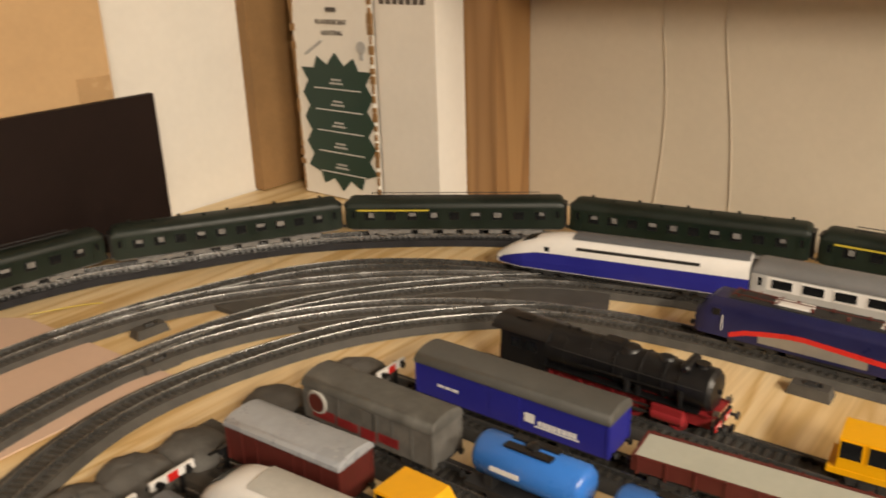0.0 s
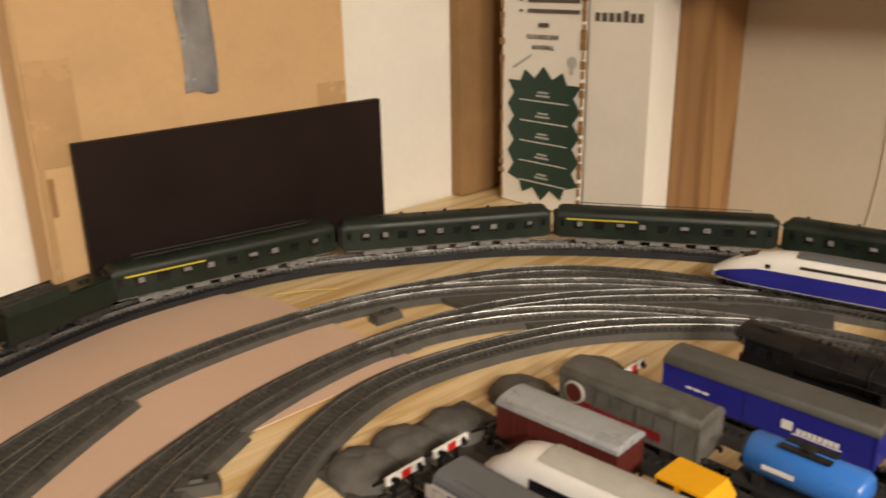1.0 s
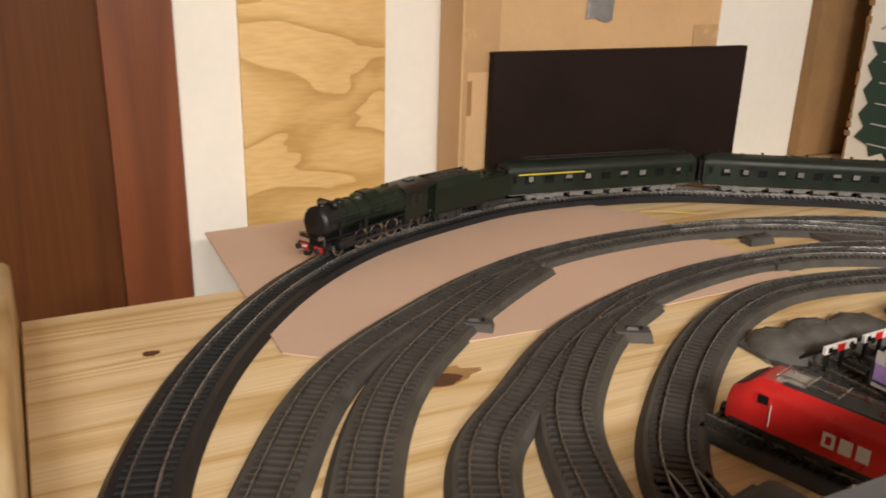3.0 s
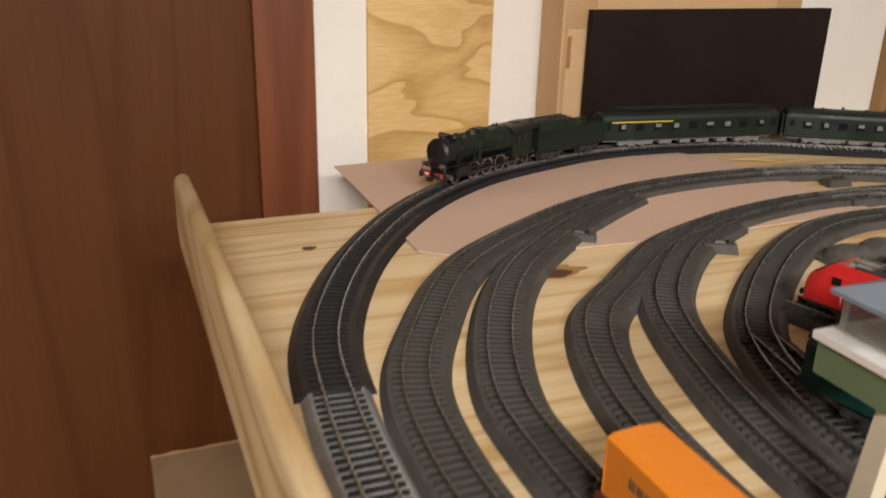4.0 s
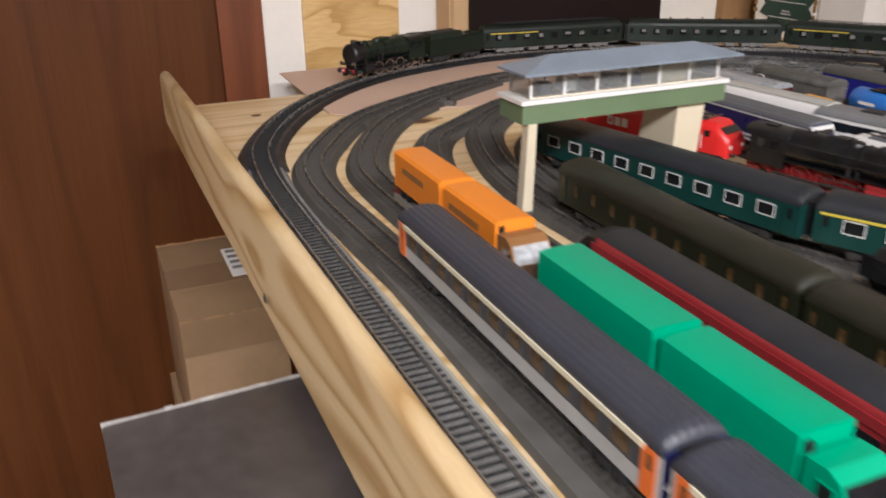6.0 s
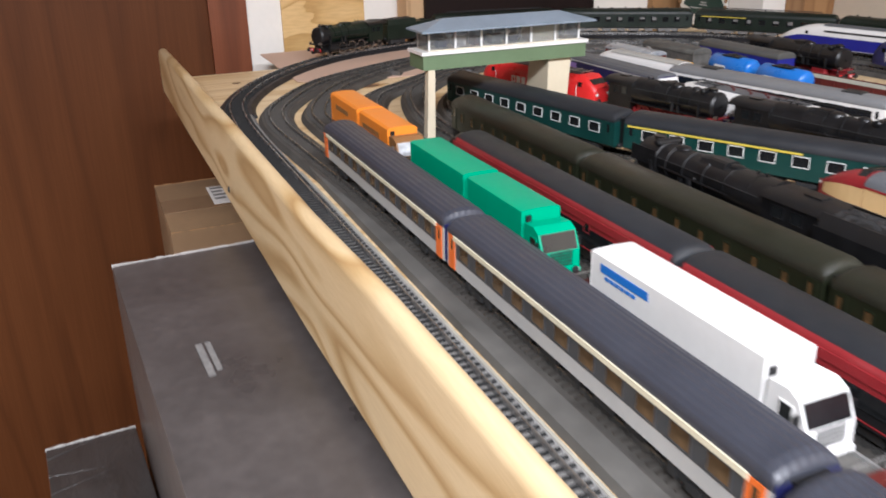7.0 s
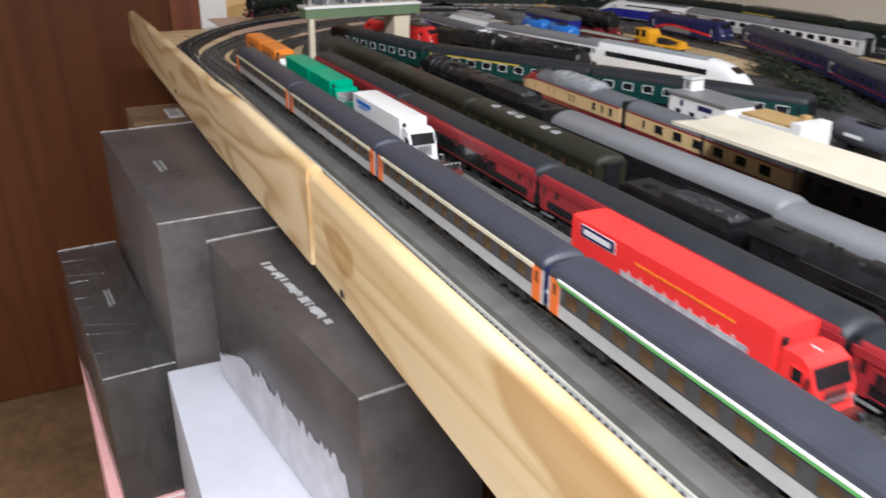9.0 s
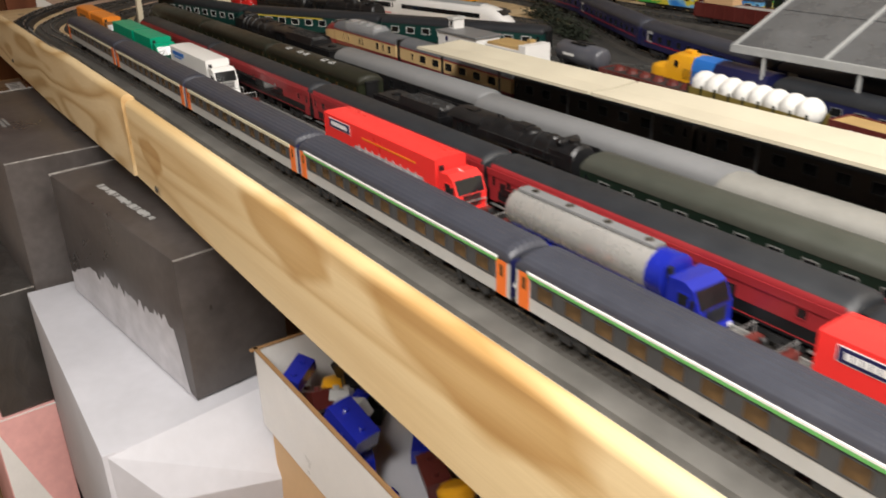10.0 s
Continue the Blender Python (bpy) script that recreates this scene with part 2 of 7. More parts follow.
MAROON = paint("brown_red_paint", (0.105, 0.018, 0.014), 0.5, var=0.2)
BLUE = paint("ultramarine_paint", (0.020, 0.022, 0.25), 0.38, var=0.08)
NAVY = paint("night_blue_paint", (0.014, 0.016, 0.075), 0.35, var=0.15)
SKYBLUE = paint("sky_blue_plastic", (0.030, 0.17, 0.58), 0.32, var=0.06)
TRUCKBLUE = paint("truck_blue", (0.012, 0.02, 0.30), 0.22, var=0.08, coat=0.4)
PURPLE = paint("purple_paint", (0.30, 0.20, 0.52), 0.4, var=0.1)
YELLOW = paint("yellow_plastic", (0.80, 0.39, 0.01), 0.38, var=0.08)
YELLOWLINEPAINT = paint("yellow_stripe", (0.60, 0.48, 0.06), 0.4, var=0.05)
TAN = paint("tan_wood_load", (0.42, 0.28, 0.11), 0.6, var=0.15)
SILVER = paint("silver_tank", (0.52, 0.51, 0.49), 0.28, metal=0.55, var=0.1)
GREYVAN = paint("weathered_grey", (0.13, 0.125, 0.115), 0.6, var=0.3, stain=50)
COAL = paint("coal", (0.02, 0.02, 0.021), 0.45, var=0.5, grain=900, stain=200, bump=1.0)
LOCOGREEN = paint("loco_green", (0.0055, 0.0145, 0.0085), 0.4, var=0.3, stain=60)
LOCOBLACK = paint("loco_black", (0.008, 0.008, 0.009), 0.38, var=0.35, stain=60)
STARGREEN = paint("printed_dark_green", (0.012, 0.045, 0.032), 0.45, var=0.12, stain=6)
SLATE = paint("blue_grey_slate", (0.20, 0.24, 0.29), 0.45, var=0.12, stain=40)


# ---- mesh helpers ----
class Shape:
    """Collects the faces of one mesh; each face keeps a material slot."""

    def __init__(self):
        self.v, self.f, self.m = [], [], []

    def face(self, pts, slot=0):
        n = len(self.v)
        self.v += [tuple(p) for p in pts]
        self.f.append(tuple(range(n, n + len(pts))))
        self.m.append(slot)

    def box(self, x0, x1, y0, y1, z0, z1, slot=0, taper=0.0):
        n, k = len(self.v), taper
        self.v += [(x0, y0, z0), (x1, y0, z0), (x1, y1, z0), (x0, y1, z0),
                   (x0 + k, y0 + k, z1), (x1 - k, y0 + k, z1), (x1 - k, y1 - k, z1), (x0 + k, y1 - k, z1)]
        for q in ((3, 2, 1, 0), (4, 5, 6, 7), (0, 1, 5, 4), (1, 2, 6, 5), (2, 3, 7, 6), (3, 0, 4, 7)):
            self.f.append(tuple(n + i for i in q))
            self.m.append(slot)
        return self

    def loft(self, rings, slot=0, closed=True, caps=True):
        """Skin over rings of points of equal count."""
        n, c = len(self.v), len(rings[0])
        for r in rings:
            self.v += [tuple(p) for p in r]
        for i in range(len(rings) - 1):
            for j in range(c if closed else c - 1):
                a, b = n + i * c + j, n + i * c + (j + 1) % c
                self.f.append((a, b, b + c, a + c))
                self.m.append(slot)
        if caps:
            self.f.append(tuple(n + j for j in reversed(range(c))))
            self.f.append(tuple(n + (len(rings) - 1) * c + j for j in range(c)))
            self.m += [slot, slot]
        return self

    def prism(self, profile, x0, x1, slot=0):
        """Profile of (y, z), drawn out along x."""
        return self.loft([[(x, y, z) for y, z in profile] for x in (x0, x1)], slot)

    def tube(self, a, b, r, seg=12, slot=0, r2=None):
        a, b = Vector(a), Vector(b)
        q = (b - a).to_track_quat("Z", "Y").to_matrix()
        rings = []
        for p, rad in ((a, r), (b, r if r2 is None else r2)):
            rings.append([p + q @ Vector((rad * math.cos(2 * math.pi * i / seg), rad * math.sin(2 * math.pi * i / seg), 0)) for i in range(seg)])
        return self.loft(rings, slot)

    def lathe(self, a, b, prof, seg=16, slot=0):
        """Rings of (fraction along a-b, radius)."""
        a, b = Vector(a), Vector(b)
        q = (b - a).to_track_quat("Z", "Y").to_matrix()
        rings = [[a.lerp(b, s) + q @ Vector((r * math.cos(2 * math.pi * i / seg), r * math.sin(2 * math.pi * i / seg), 0)) for i in range(seg)] for s, r in prof]
        return self.loft(rings, slot)

    def mesh(self, name, mats, smooth=None):
        me = bpy.data.meshes.new(name)
        me.from_pydata(self.v, [], self.f)
        for m in mats if isinstance(mats, (list, tuple)) else [mats]:
            me.materials.append(m)
        me.polygons.foreach_set("material_index", self.m)
        if smooth:
            me.polygons.foreach_set("use_smooth", [True] * len(self.f))
            me.set_sharp_from_angle(angle=radians(smooth))
        me.update()
        return me


def part(name, shape, mats, parent=None, label="", m=None, smooth=None):
    ob = new(name, shape.mesh(name, mats, smooth) if isinstance(shape, Shape) else shape)
    ob.parent = parent
    if m is not None:
        ob.matrix_basis = m
    if label:
        ob["label"] = label
    return ob


def thing(name, label, category, group="", m=None):
    ob = tagged(new(name), label, category, group)
    if m is not None:
        ob.matrix_basis = m
    return ob


def bevelled(x0, x1, y0, y1, z0, z1, w, seg=2):
    bm = bmesh.new()
    bmesh.ops.create_cube(bm, size=1)
    for v in bm.verts:
        v.co = ((x0 + x1) / 2 + v.co.x * (x1 - x0), (y0 + y1) / 2 + v.co.y * (y1 - y0), (z0 + z1) / 2 + v.co.z * (z1 - z0))
    bmesh.ops.bevel(bm, geom=bm.edges[:], offset=w, segments=seg, affect="EDGES", profile=0.6)
    bmesh.ops.recalc_face_normals(bm, faces=bm.faces[:])
    return bm


def bpart(name, bm, mats, parent=None, label="", m=None, smooth=40):
    me = bpy.data.meshes.new(name)
    bm.to_mesh(me)
    bm.free()
    for q in mats if isinstance(mats, (list, tuple)) else [mats]:
        me.materials.append(q)
    if smooth:
        me.polygons.foreach_set("use_smooth", [True] * len(me.polygons))
        me.set_sharp_from_angle(angle=radians(smooth))
    return part(name, me, None, parent, label, m)


def structure(name, shape, mats, label, category, smooth=None):
    return tagged(part(name, shape, mats, smooth=smooth), label, category, kind="structure")


# ---- paths of the tracks ----
def curve_through(ctrl, step=0.004):
    """Evenly spaced points on a smooth line through the control points, with running length."""
    p = [Vector((*c, 0)) for c in ctrl]
    p = [p[0] * 2 - p[1]] + p + [p[-1] * 2 - p[-2]]
    out = []
    for i in range(1, len(p) - 2):
        a, b, c, d = p[i - 1:i + 3]
        ta, tb, tc = ((b - a).length ** 0.5, (c - b).length ** 0.5, (d - c).length ** 0.5)
        m1 = ((b - a) / ta - (c - a) / (ta + tb) + (c - b) / tb) * tb
        m2 = ((c - b) / tb - (d - b) / (tb + tc) + (d - c) / tc) * tb
        n = max(2, int((c - b).length / step))
        for k in range(n):
            s = k / n
            out.append((2 * s ** 3 - 3 * s * s + 1) * b + (s ** 3 - 2 * s * s + s) * m1 + (3 * s * s - 2 * s ** 3) * c + (s ** 3 - s * s) * m2)
    out.append(p[-2])
    xy = np.array([(q.x, q.y) for q in out])
    run = np.concatenate([[0], np.cumsum(np.linalg.norm(np.diff(xy, axis=0), axis=1))])
    return xy, run


def on_line(line, s):
    """Place and heading (degrees) at length s."""
    xy, run = line
    x, y = np.interp(s, run, xy[:, 0]), np.interp(s, run, xy[:, 1])
    x2, y2 = np.interp(s + 0.004, run, xy[:, 0]), np.interp(s + 0.004, run, xy[:, 1])
    x1, y1 = np.interp(s - 0.004, run, xy[:, 0]), np.interp(s - 0.004, run, xy[:, 1])
    return float(x), float(y), math.degrees(math.atan2(y2 - y1, x2 - x1))


def sweep(shape, line, profile, step=0.012, slot=0, s0=0, s1=None):
    """Draws a profile of (sideways, z) along a line."""
    s1 = line[1][-1] if s1 is None else s1
    rings = []
    for s in np.linspace(s0, s1, max(2, int((s1 - s0) / step))):
        x, y, h = on_line(line, s)
        c, d = math.cos(radians(h)), math.sin(radians(h))
        rings.append([(x - d * o, y + c * o, z) for o, z in profile])
    return shape.loft(rings, slot)


def track(line, label, bed=BALLAST, tie=SLEEPER, rail=RAILBROWN, half=0.0225, top=0.018, singles=0, s0=0.0, s1=None, lift=0.0, first=0.0):
    s1 = line[1][-1] if s1 is None else s1
    t = thing("model_track", label, "model track", "tracks")
    z0, zb, zr = T + 0.0005 + lift, T + 0.0065 + lift, ZR
    part("roadbed", sweep(Shape(), line, [(-half, z0), (-top, zb), (top, zb), (half, z0)], s0=s0, s1=s1), bed, t)
    for side in (-1, 1):
        o = side * 0.0083
        part("rail", sweep(Shape(), line, [(o - 0.0007, zb), (o - 0.0007, zr - 0.0006), (o - 0.00035, zr), (o + 0.00035, zr), (o + 0.0007, zr - 0.0006), (o + 0.0007, zb)], s0=s0, s1=s1), rail, t)
    pitch = 0.0068
    rest, one = Shape(), None
    for i, s in enumerate(np.arange(s0 + 0.003, s1, pitch)):
        x, y, h = on_line(line, s)
        if first < s < first + singles * pitch:
            if one is None:
                one = Shape().box(-0.0015, 0.0015, -0.0145, 0.0145, 0, 0.0016, taper=0.0003).mesh("sleeper", tie)
            part("sleeper", one, None, t, m=pose(x, y, zb - 0.0004, 0, 0, h))
        else:
            c, d = math.cos(radians(h)), math.sin(radians(h))
            n = len(rest.v)
            rest.box(-0.0015, 0.0015, -0.0145, 0.0145, zb - 0.0004, zb + 0.0012, taper=0.0003)
            for k in range(n, len(rest.v)):
                a, b, z = rest.v[k]
                rest.v[k] = (x + c * a - d * b, y + d * a + c * b, z)
    if rest.v:
        tagged(part("sleeper_row", rest, tie, t), kind="stuff")
    return t


OUTER = curve_through([(2.6, 0.294), (1.0, 0.2945), (0.6, 0.2945), (0.1, 0.2945), (-0.1, 0.2955), (-0.185, 0.300), (-0.27, 0.313), (-0.375, 0.357), (-0.462, 0.413),
                       (-0.54, 0.483), (-0.602, 0.567), (-0.645, 0.67), (-0.672, 0.775), (-0.670, 0.9), (-0.648, 1.0), (-0.606, 1.085), (-0.528, 1.213),
                       (-0.43, 1.305), (-0.30, 1.385), (-0.16, 1.43), (0.0, 1.45), (0.4, 1.455), (1.6, 1.455)])
LINE_A = curve_through([(2.6, 0.3525), (0.5, 0.3525), (0.2, 0.349), (0.0, 0.340), (-0.12, 0.338), (-0.196, 0.35), (-0.267, 0.385), (-0.363, 0.453), (-0.442, 0.567), (-0.485, 0.65),
                        (-0.514, 0.74), (-0.523, 0.88), (-0.505, 1.02), (-0.445, 1.161), (-0.36, 1.235), (-0.2, 1.297), (-0.03, 1.328), (0.1, 1.337), (1.6, 1.338)])
LINE_B = curve_through([(2.6, 0.404), (1.1, 0.403), (0.0, 0.391), (-0.106, 0.391), (-0.159, 0.396), (-0.24, 0.427), (-0.327, 0.482), (-0.40, 0.56), (-0.455, 0.64), (-0.49, 0.70)])
LINE_C = curve_through([(2.6, 0.449), (0.1, 0.449), (-0.06, 0.45), (-0.154, 0.465), (-0.237, 0.503), (-0.289, 0.563), (-0.349, 0.64), (-0.388, 0.73), (-0.41, 0.81),
                        (-0.42, 0.9), (-0.413, 1.015), (-0.375, 1.11), (-0.31, 1.195), (-0.22, 1.275), (-0.1, 1.318)])
LINE_AC = curve_through([(-0.522, 0.90), (-0.510, 0.97), (-0.483, 1.04), (-0.430, 1.115), (-0.360, 1.19), (-0.280, 1.245), (-0.20, 1.285)])
LINE_CE = curve_through([(-0.420, 0.90), (-0.412, 0.97), (-0.385, 1.04), (-0.335, 1.11), (-0.270, 1.165), (-0.190, 1.208), (-0.10, 1.232)])
LINE_D = curve_through([(2.6, 0.510), (0.2, 0.510), (-0.04, 0.508), (-0.152, 0.531), (-0.243, 0.567), (-0.30, 0.615), (-0.35, 0.675), (-0.385, 0.74)])
LINE_E = curve_through([(2.6, 0.567), (0.5, 0.567), (0.1, 0.556), (-0.06, 0.553), (-0.171, 0.592), (-0.234, 0.648), (-0.305, 0.74), (-0.342, 0.815), (-0.355, 0.88),
                        (-0.346, 0.965), (-0.31, 1.07), (-0.245, 1.155), (-0.166, 1.215), (-0.05, 1.24), (0.1, 1.243), (0.25, 1.243)])
# ---- the room ----
structure("floor", Shape().box(-0.9, 3.6, -1.7, 1.7, FLOOR - 0.05, FLOOR), FLOORMAT, "brown worn floor of the hobby room", "floor")
structure("ceiling", Shape().box(-0.9, 3.6, -1.7, 1.7, 2.25, 2.3), ROOMWALL, "tan painted ceiling", "ceiling")
WX, WY = -0.775, 1.53
structure("wall_north", Shape().box(WX - 0.1, 3.6, WY, WY + 0.1, FLOOR, 2.25), WALLWHITE, "off-white wall behind the layout", "wall")
structure("wall_south", Shape().box(WX - 0.1, 3.6, -1.7, -1.6, FLOOR, 2.25), ROOMWALL, "plain tan wall", "wall")
structure("wall_east", Shape().box(3.5, 3.6, -1.6, WY, FLOOR, 2.25), ROOMWALL, "plain tan wall", "wall")
structure("wall_west", Shape().box(WX - 0.1, WX, 0.43, WY, FLOOR, 2.25).box(WX - 0.1, WX, -1.6, -0.6, FLOOR, 2.25).box(WX - 0.1, WX, -0.6, 0.43, 1.9, 2.25),
          WHITEBOARD, "white wall with a doorway", "wall")
d = structure("door_1", Shape().box(WX - 0.06, WX - 0.012, -0.52, 0.36, FLOOR + 0.004, 1.86), DOORWOOD, "closed dark brown veneered door", "door")
f = structure("door_frame", Shape().box(WX - 0.1, WX + 0.006, 0.36, 0.43, FLOOR, 1.9).box(WX - 0.1, WX + 0.006, -0.6, -0.52, FLOOR, 1.9)
              .box(WX - 0.1, WX + 0.006, -0.52, 0.36, 1.86, 1.9), DOORFRAME, "red-brown wooden door frame", "door frame")

# ---- panels and boards against the west wall ----
ply = thing("plywood_panel", "yellow plywood panel with dark grain on the wall", "wall panel")
part("board", Shape().box(WX, WX + 0.006, 0.496, 0.662, 0.3, 1.7), PLY, ply)
card = thing("cardboard_sheet", "brown cardboard sheet taped to the wall", "cardboard")
part("sheet", Shape().box(WX + 0.001, -0.718, 0.734, 1.115, 0.80, 1.5), CARDBOARD, card)
board = thing("black_board", "black flat panel leaning against the cardboard", "panel")
part("panel", Shape().box(-0.714, -0.704, 0.768, 1.158, 0.802, 0.978), BLACKBOARD, board)
sheet2 = thing("cardboard_strip", "torn brown cardboard strip in the corner", "cardboard")
part("sheet", Shape().box(WX + 0.001, WX + 0.02, 1.350, 1.50, 0.801, 1.6), CARDDARK, sheet2)
lightbox = thing("light_carton", "tall white lamp carton with a dark green star badge", "carton")
part("carton_body", Shape().box(-0.70, -0.555, 1.385, 1.46, 0.801, 1.6), WHITEBOARD, lightbox)
carton2 = thing("white_carton", "tall white carton standing in the corner", "carton")
part("carton_body", Shape().box(-0.549, -0.452, 1.389, 1.447, 0.801, 1.6), WHITEBOARD, carton2)
post = thing("wooden_post", "brown wooden post in the room corner", "post")
part("post_shaft", Shape().box(-0.47, -0.405, 1.45, 1.528, 0.3, 2.2), POST, post)

# ---- unseen shelf over the far side, added to shade the upper north wall ----
shelf = thing("wall_shelf", "unseen wooden shelf board added to shade the upper wall", "shelf")
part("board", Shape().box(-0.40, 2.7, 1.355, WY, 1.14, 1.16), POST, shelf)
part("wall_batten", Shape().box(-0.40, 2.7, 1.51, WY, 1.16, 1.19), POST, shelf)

# ---- table ----
structure("table_top", Shape().box(-0.55, 2.7, 0.262, 1.525, T - 0.02, T).box(-0.77, -0.552, 0.60, 1.525, T - 0.024, T - 0.001), TABLE, "plywood layout table top with visible grain", "table")
leg = thing("table_leg", "square wooden table leg", "table leg")
part("post_shaft", Shape().box(-0.5, -0.44, 0.4, 0.46, FLOOR, T - 0.02), POST, leg)
copy_thing(leg, pose(3.0, 0, 0)), copy_thing(leg, pose(0, 0.95, 0)), copy_thing(leg, pose(3.0, 0.95, 0))
pink = thing("card_sheet", "pinkish brown card lying under the tracks", "cardboard")
s = Shape()
pts = [(-0.712, 0.436), (-0.415, 0.432), (-0.385, 0.47), (-0.372, 0.66), (-0.378, 0.93), (-0.60, 0.915), (-0.68, 0.86), (-0.73, 0.68)]
s.loft([[(x, y, T + 0.0008) for x, y in pts], [(x, y, T + 0.002) for x, y in pts]])
part("sheet", s, CARDPINK, pink)
plank = thing("edge_plank", "pale pine plank with flame grain along the table edge", "plank")


def plank_skin(rows, y0, y1):
    """A board along x from rows of (x, foot, head, lean): slightly warped, with a worn round top."""
    rings = []
    m, r = (y0 + y1) / 2, (y1 - y0) / 2
    for x, a, b, q in rows:
        arc = [(x, m + q - r * math.cos(math.pi * k / 10), b - 0.007 + 0.007 * math.sin(math.pi * k / 10)) for k in range(11)]
        rings.append(([(x, y0 + q, a)] + arc + [(x, y1 + q, a)])[::-1])
    return Shape().loft(rings)


part("board", plank_skin([(-0.575, 0.788, 0.840, -0.001), (-0.565, 0.778, 0.846, -0.001), (-0.3, 0.772, 0.851, 0.0), (0.0, 0.770, 0.854, 0.001), (0.34, 0.768, 0.857, 0.001), (0.5, 0.772, 0.864, 0.001), (0.766, 0.778, 0.866, 0.0)], 0.246, 0.260), PINE, plank, smooth=45)
plank2 = thing("edge_plank", "pale pine plank with wide oval grain and screws", "plank")
part("board", plank_skin([(0.769, 0.778, 0.861, 0.0), (1.1, 0.772, 0.860, 0.0), (1.5, 0.770, 0.860, 0.0), (2.6, 0.770, 0.860, 0.0)], 0.2485, 0.2625), PINE2, plank2, smooth=45)
rnd = random.Random(4)


def smear(cx, cy, a, b, z, wob):
    """An uneven flat patch, longer along the grain."""
    off = [1 + rnd.uniform(-wob, wob) for _ in range(26)]
    return [[(cx + a * off[i] * math.cos(2 * math.pi * i / 26), cy + b * off[(i * 7) % 26] * math.sin(2 * math.pi * i / 26), q) for i in range(26)] for q in (T + 0.0001, z)]


KNOT = paint("knot_brown", (0.11, 0.045, 0.018), 0.5, var=0.5, grain=400, stain=120)
KNOTRIM = paint("knot_rim_brown", (0.40, 0.235, 0.09), 0.5, var=0.25, grain=300, stain=70)
for cx_, cy_, a, b, z, mt, nm in ((-0.338, 0.517, 0.015, 0.034, T + 0.0004, KNOTRIM, "knot_rim"), (-0.333, 0.522, 0.008, 0.016, T + 0.0008, KNOT, "wood_knot"), (-0.343, 0.500, 0.004, 0.014, T + 0.0008, KNOT, "wood_knot"), (-0.455, 0.345, 0.004, 0.006, T + 0.0006, KNOT, "wood_knot")):
    part(nm, Shape().loft(smear(cx_, cy_, a, b, z, 0.22)), mt, bpy.data.objects["table_top"], "dark knot in the wood")

# ---- tracks ----
bend = float(OUTER[1][int(np.argmin(np.hypot(OUTER[0][:, 0] + 0.2, OUTER[0][:, 1] - 0.301)))])
track(OUTER, "black-based outer track with bright rails", BLACKBED, SLEEPERBLACK, RAIL, half=0.025, top=0.0195, s0=bend)
track(OUTER, "straight outer track with black sleepers on a pale grey bed", GREYBED, SLEEPERBLACK, RAIL, half=0.0215, top=0.0165, singles=290, s1=bend, first=1.0)
track(LINE_A, "grey roadbed track curving round the corner")
track(LINE_B, "grey roadbed track joining the next one", lift=0.0002)
track(LINE_AC, "grey turnout track crossing to the next line", rail=RAIL, lift=0.0002)
track(LINE_CE, "grey turnout track crossing to the inner line", rail=RAIL, lift=0.0002)
for a, b, a0, b0, a1, b1 in ((LINE_A, LINE_C, (-0.500, 1.035), (-0.405, 1.04), (-0.20, 1.297), (-0.22, 1.275)), (LINE_C, LINE_E, (-0.402, 1.05), (-0.318, 1.05), (-0.16, 1.30), (-0.13, 1.228))):
    def along(line, p, q):
        xy, run = line
        s0_, s1_ = (float(run[int(np.argmin(np.hypot(xy[:, 0] - w[0], xy[:, 1] - w[1])))]) for w in (p, q))
        return [on_line(line, k)[:2] for k in np.linspace(s0_, s1_, 24)]
    rings = [[(xa, ya, T + 0.0004), (xa, ya, T + 0.0056), (xb, yb, T + 0.0056), (xb, yb, T + 0.0004)] for (xa, ya), (xb, yb) in zip(along(a, a0, a1), along(b, b0, b1))]
    part("bed", Shape().loft(rings), BALLAST, thing("turnout_bed", "grey moulded bed between the turnout tracks", "track bed", "turnout beds"))
track(LINE_C, "grey roadbed track in the inner curve")
track(LINE_D, "grey roadbed track joining the inner curve", lift=0.0002)
track(LINE_E, "grey roadbed innermost loop track")

SHOULDER = paint("pale_bed_edge", (0.36, 0.345, 0.29), 0.6, var=0.15, grain=700, stain=50)
walkway = thing("gravel_strip", "dark gravel strip beside a line of bare wood between tracks", "gravel strip")
part("gravel", Shape().loft([[(x, y, T + 0.0004), (x, y + 0.0012, T + 0.0062), (x, 0.3385, T + 0.0062), (x, 0.3385, T + 0.0004)][::-1] for x, y in ((-0.06, 0.3265), (0.1, 0.3225), (0.26, 0.3205), (0.45, 0.3190), (0.9, 0.3176), (2.6, 0.3174))]), PLATFORM, walkway)
part("bed_edge", Shape().prism([(0.3106, T + 0.0058), (0.3106, T + 0.0070), (0.3128, T + 0.0070), (0.3166, T + 0.0010), (0.3166, T + 0.0004)], 0.08, 2.6), SHOULDER, walkway, "pale grey moulded edge")
# ---- rolling stock ----
def wheelset(r=0.0055):
    s = Shape()
    for y in (-0.0083, 0.0083):
        s.tube((0, y - 0.0012, r), (0, y + 0.0012, r), r, 14)
    s.tube((0, -0.0083, r), (0, 0.0083, r), 0.001, 6)
    return s


MESHES = {}


def shared(key, make):
    if key not in MESHES:
        MESHES[key] = make()
    return MESHES[key]


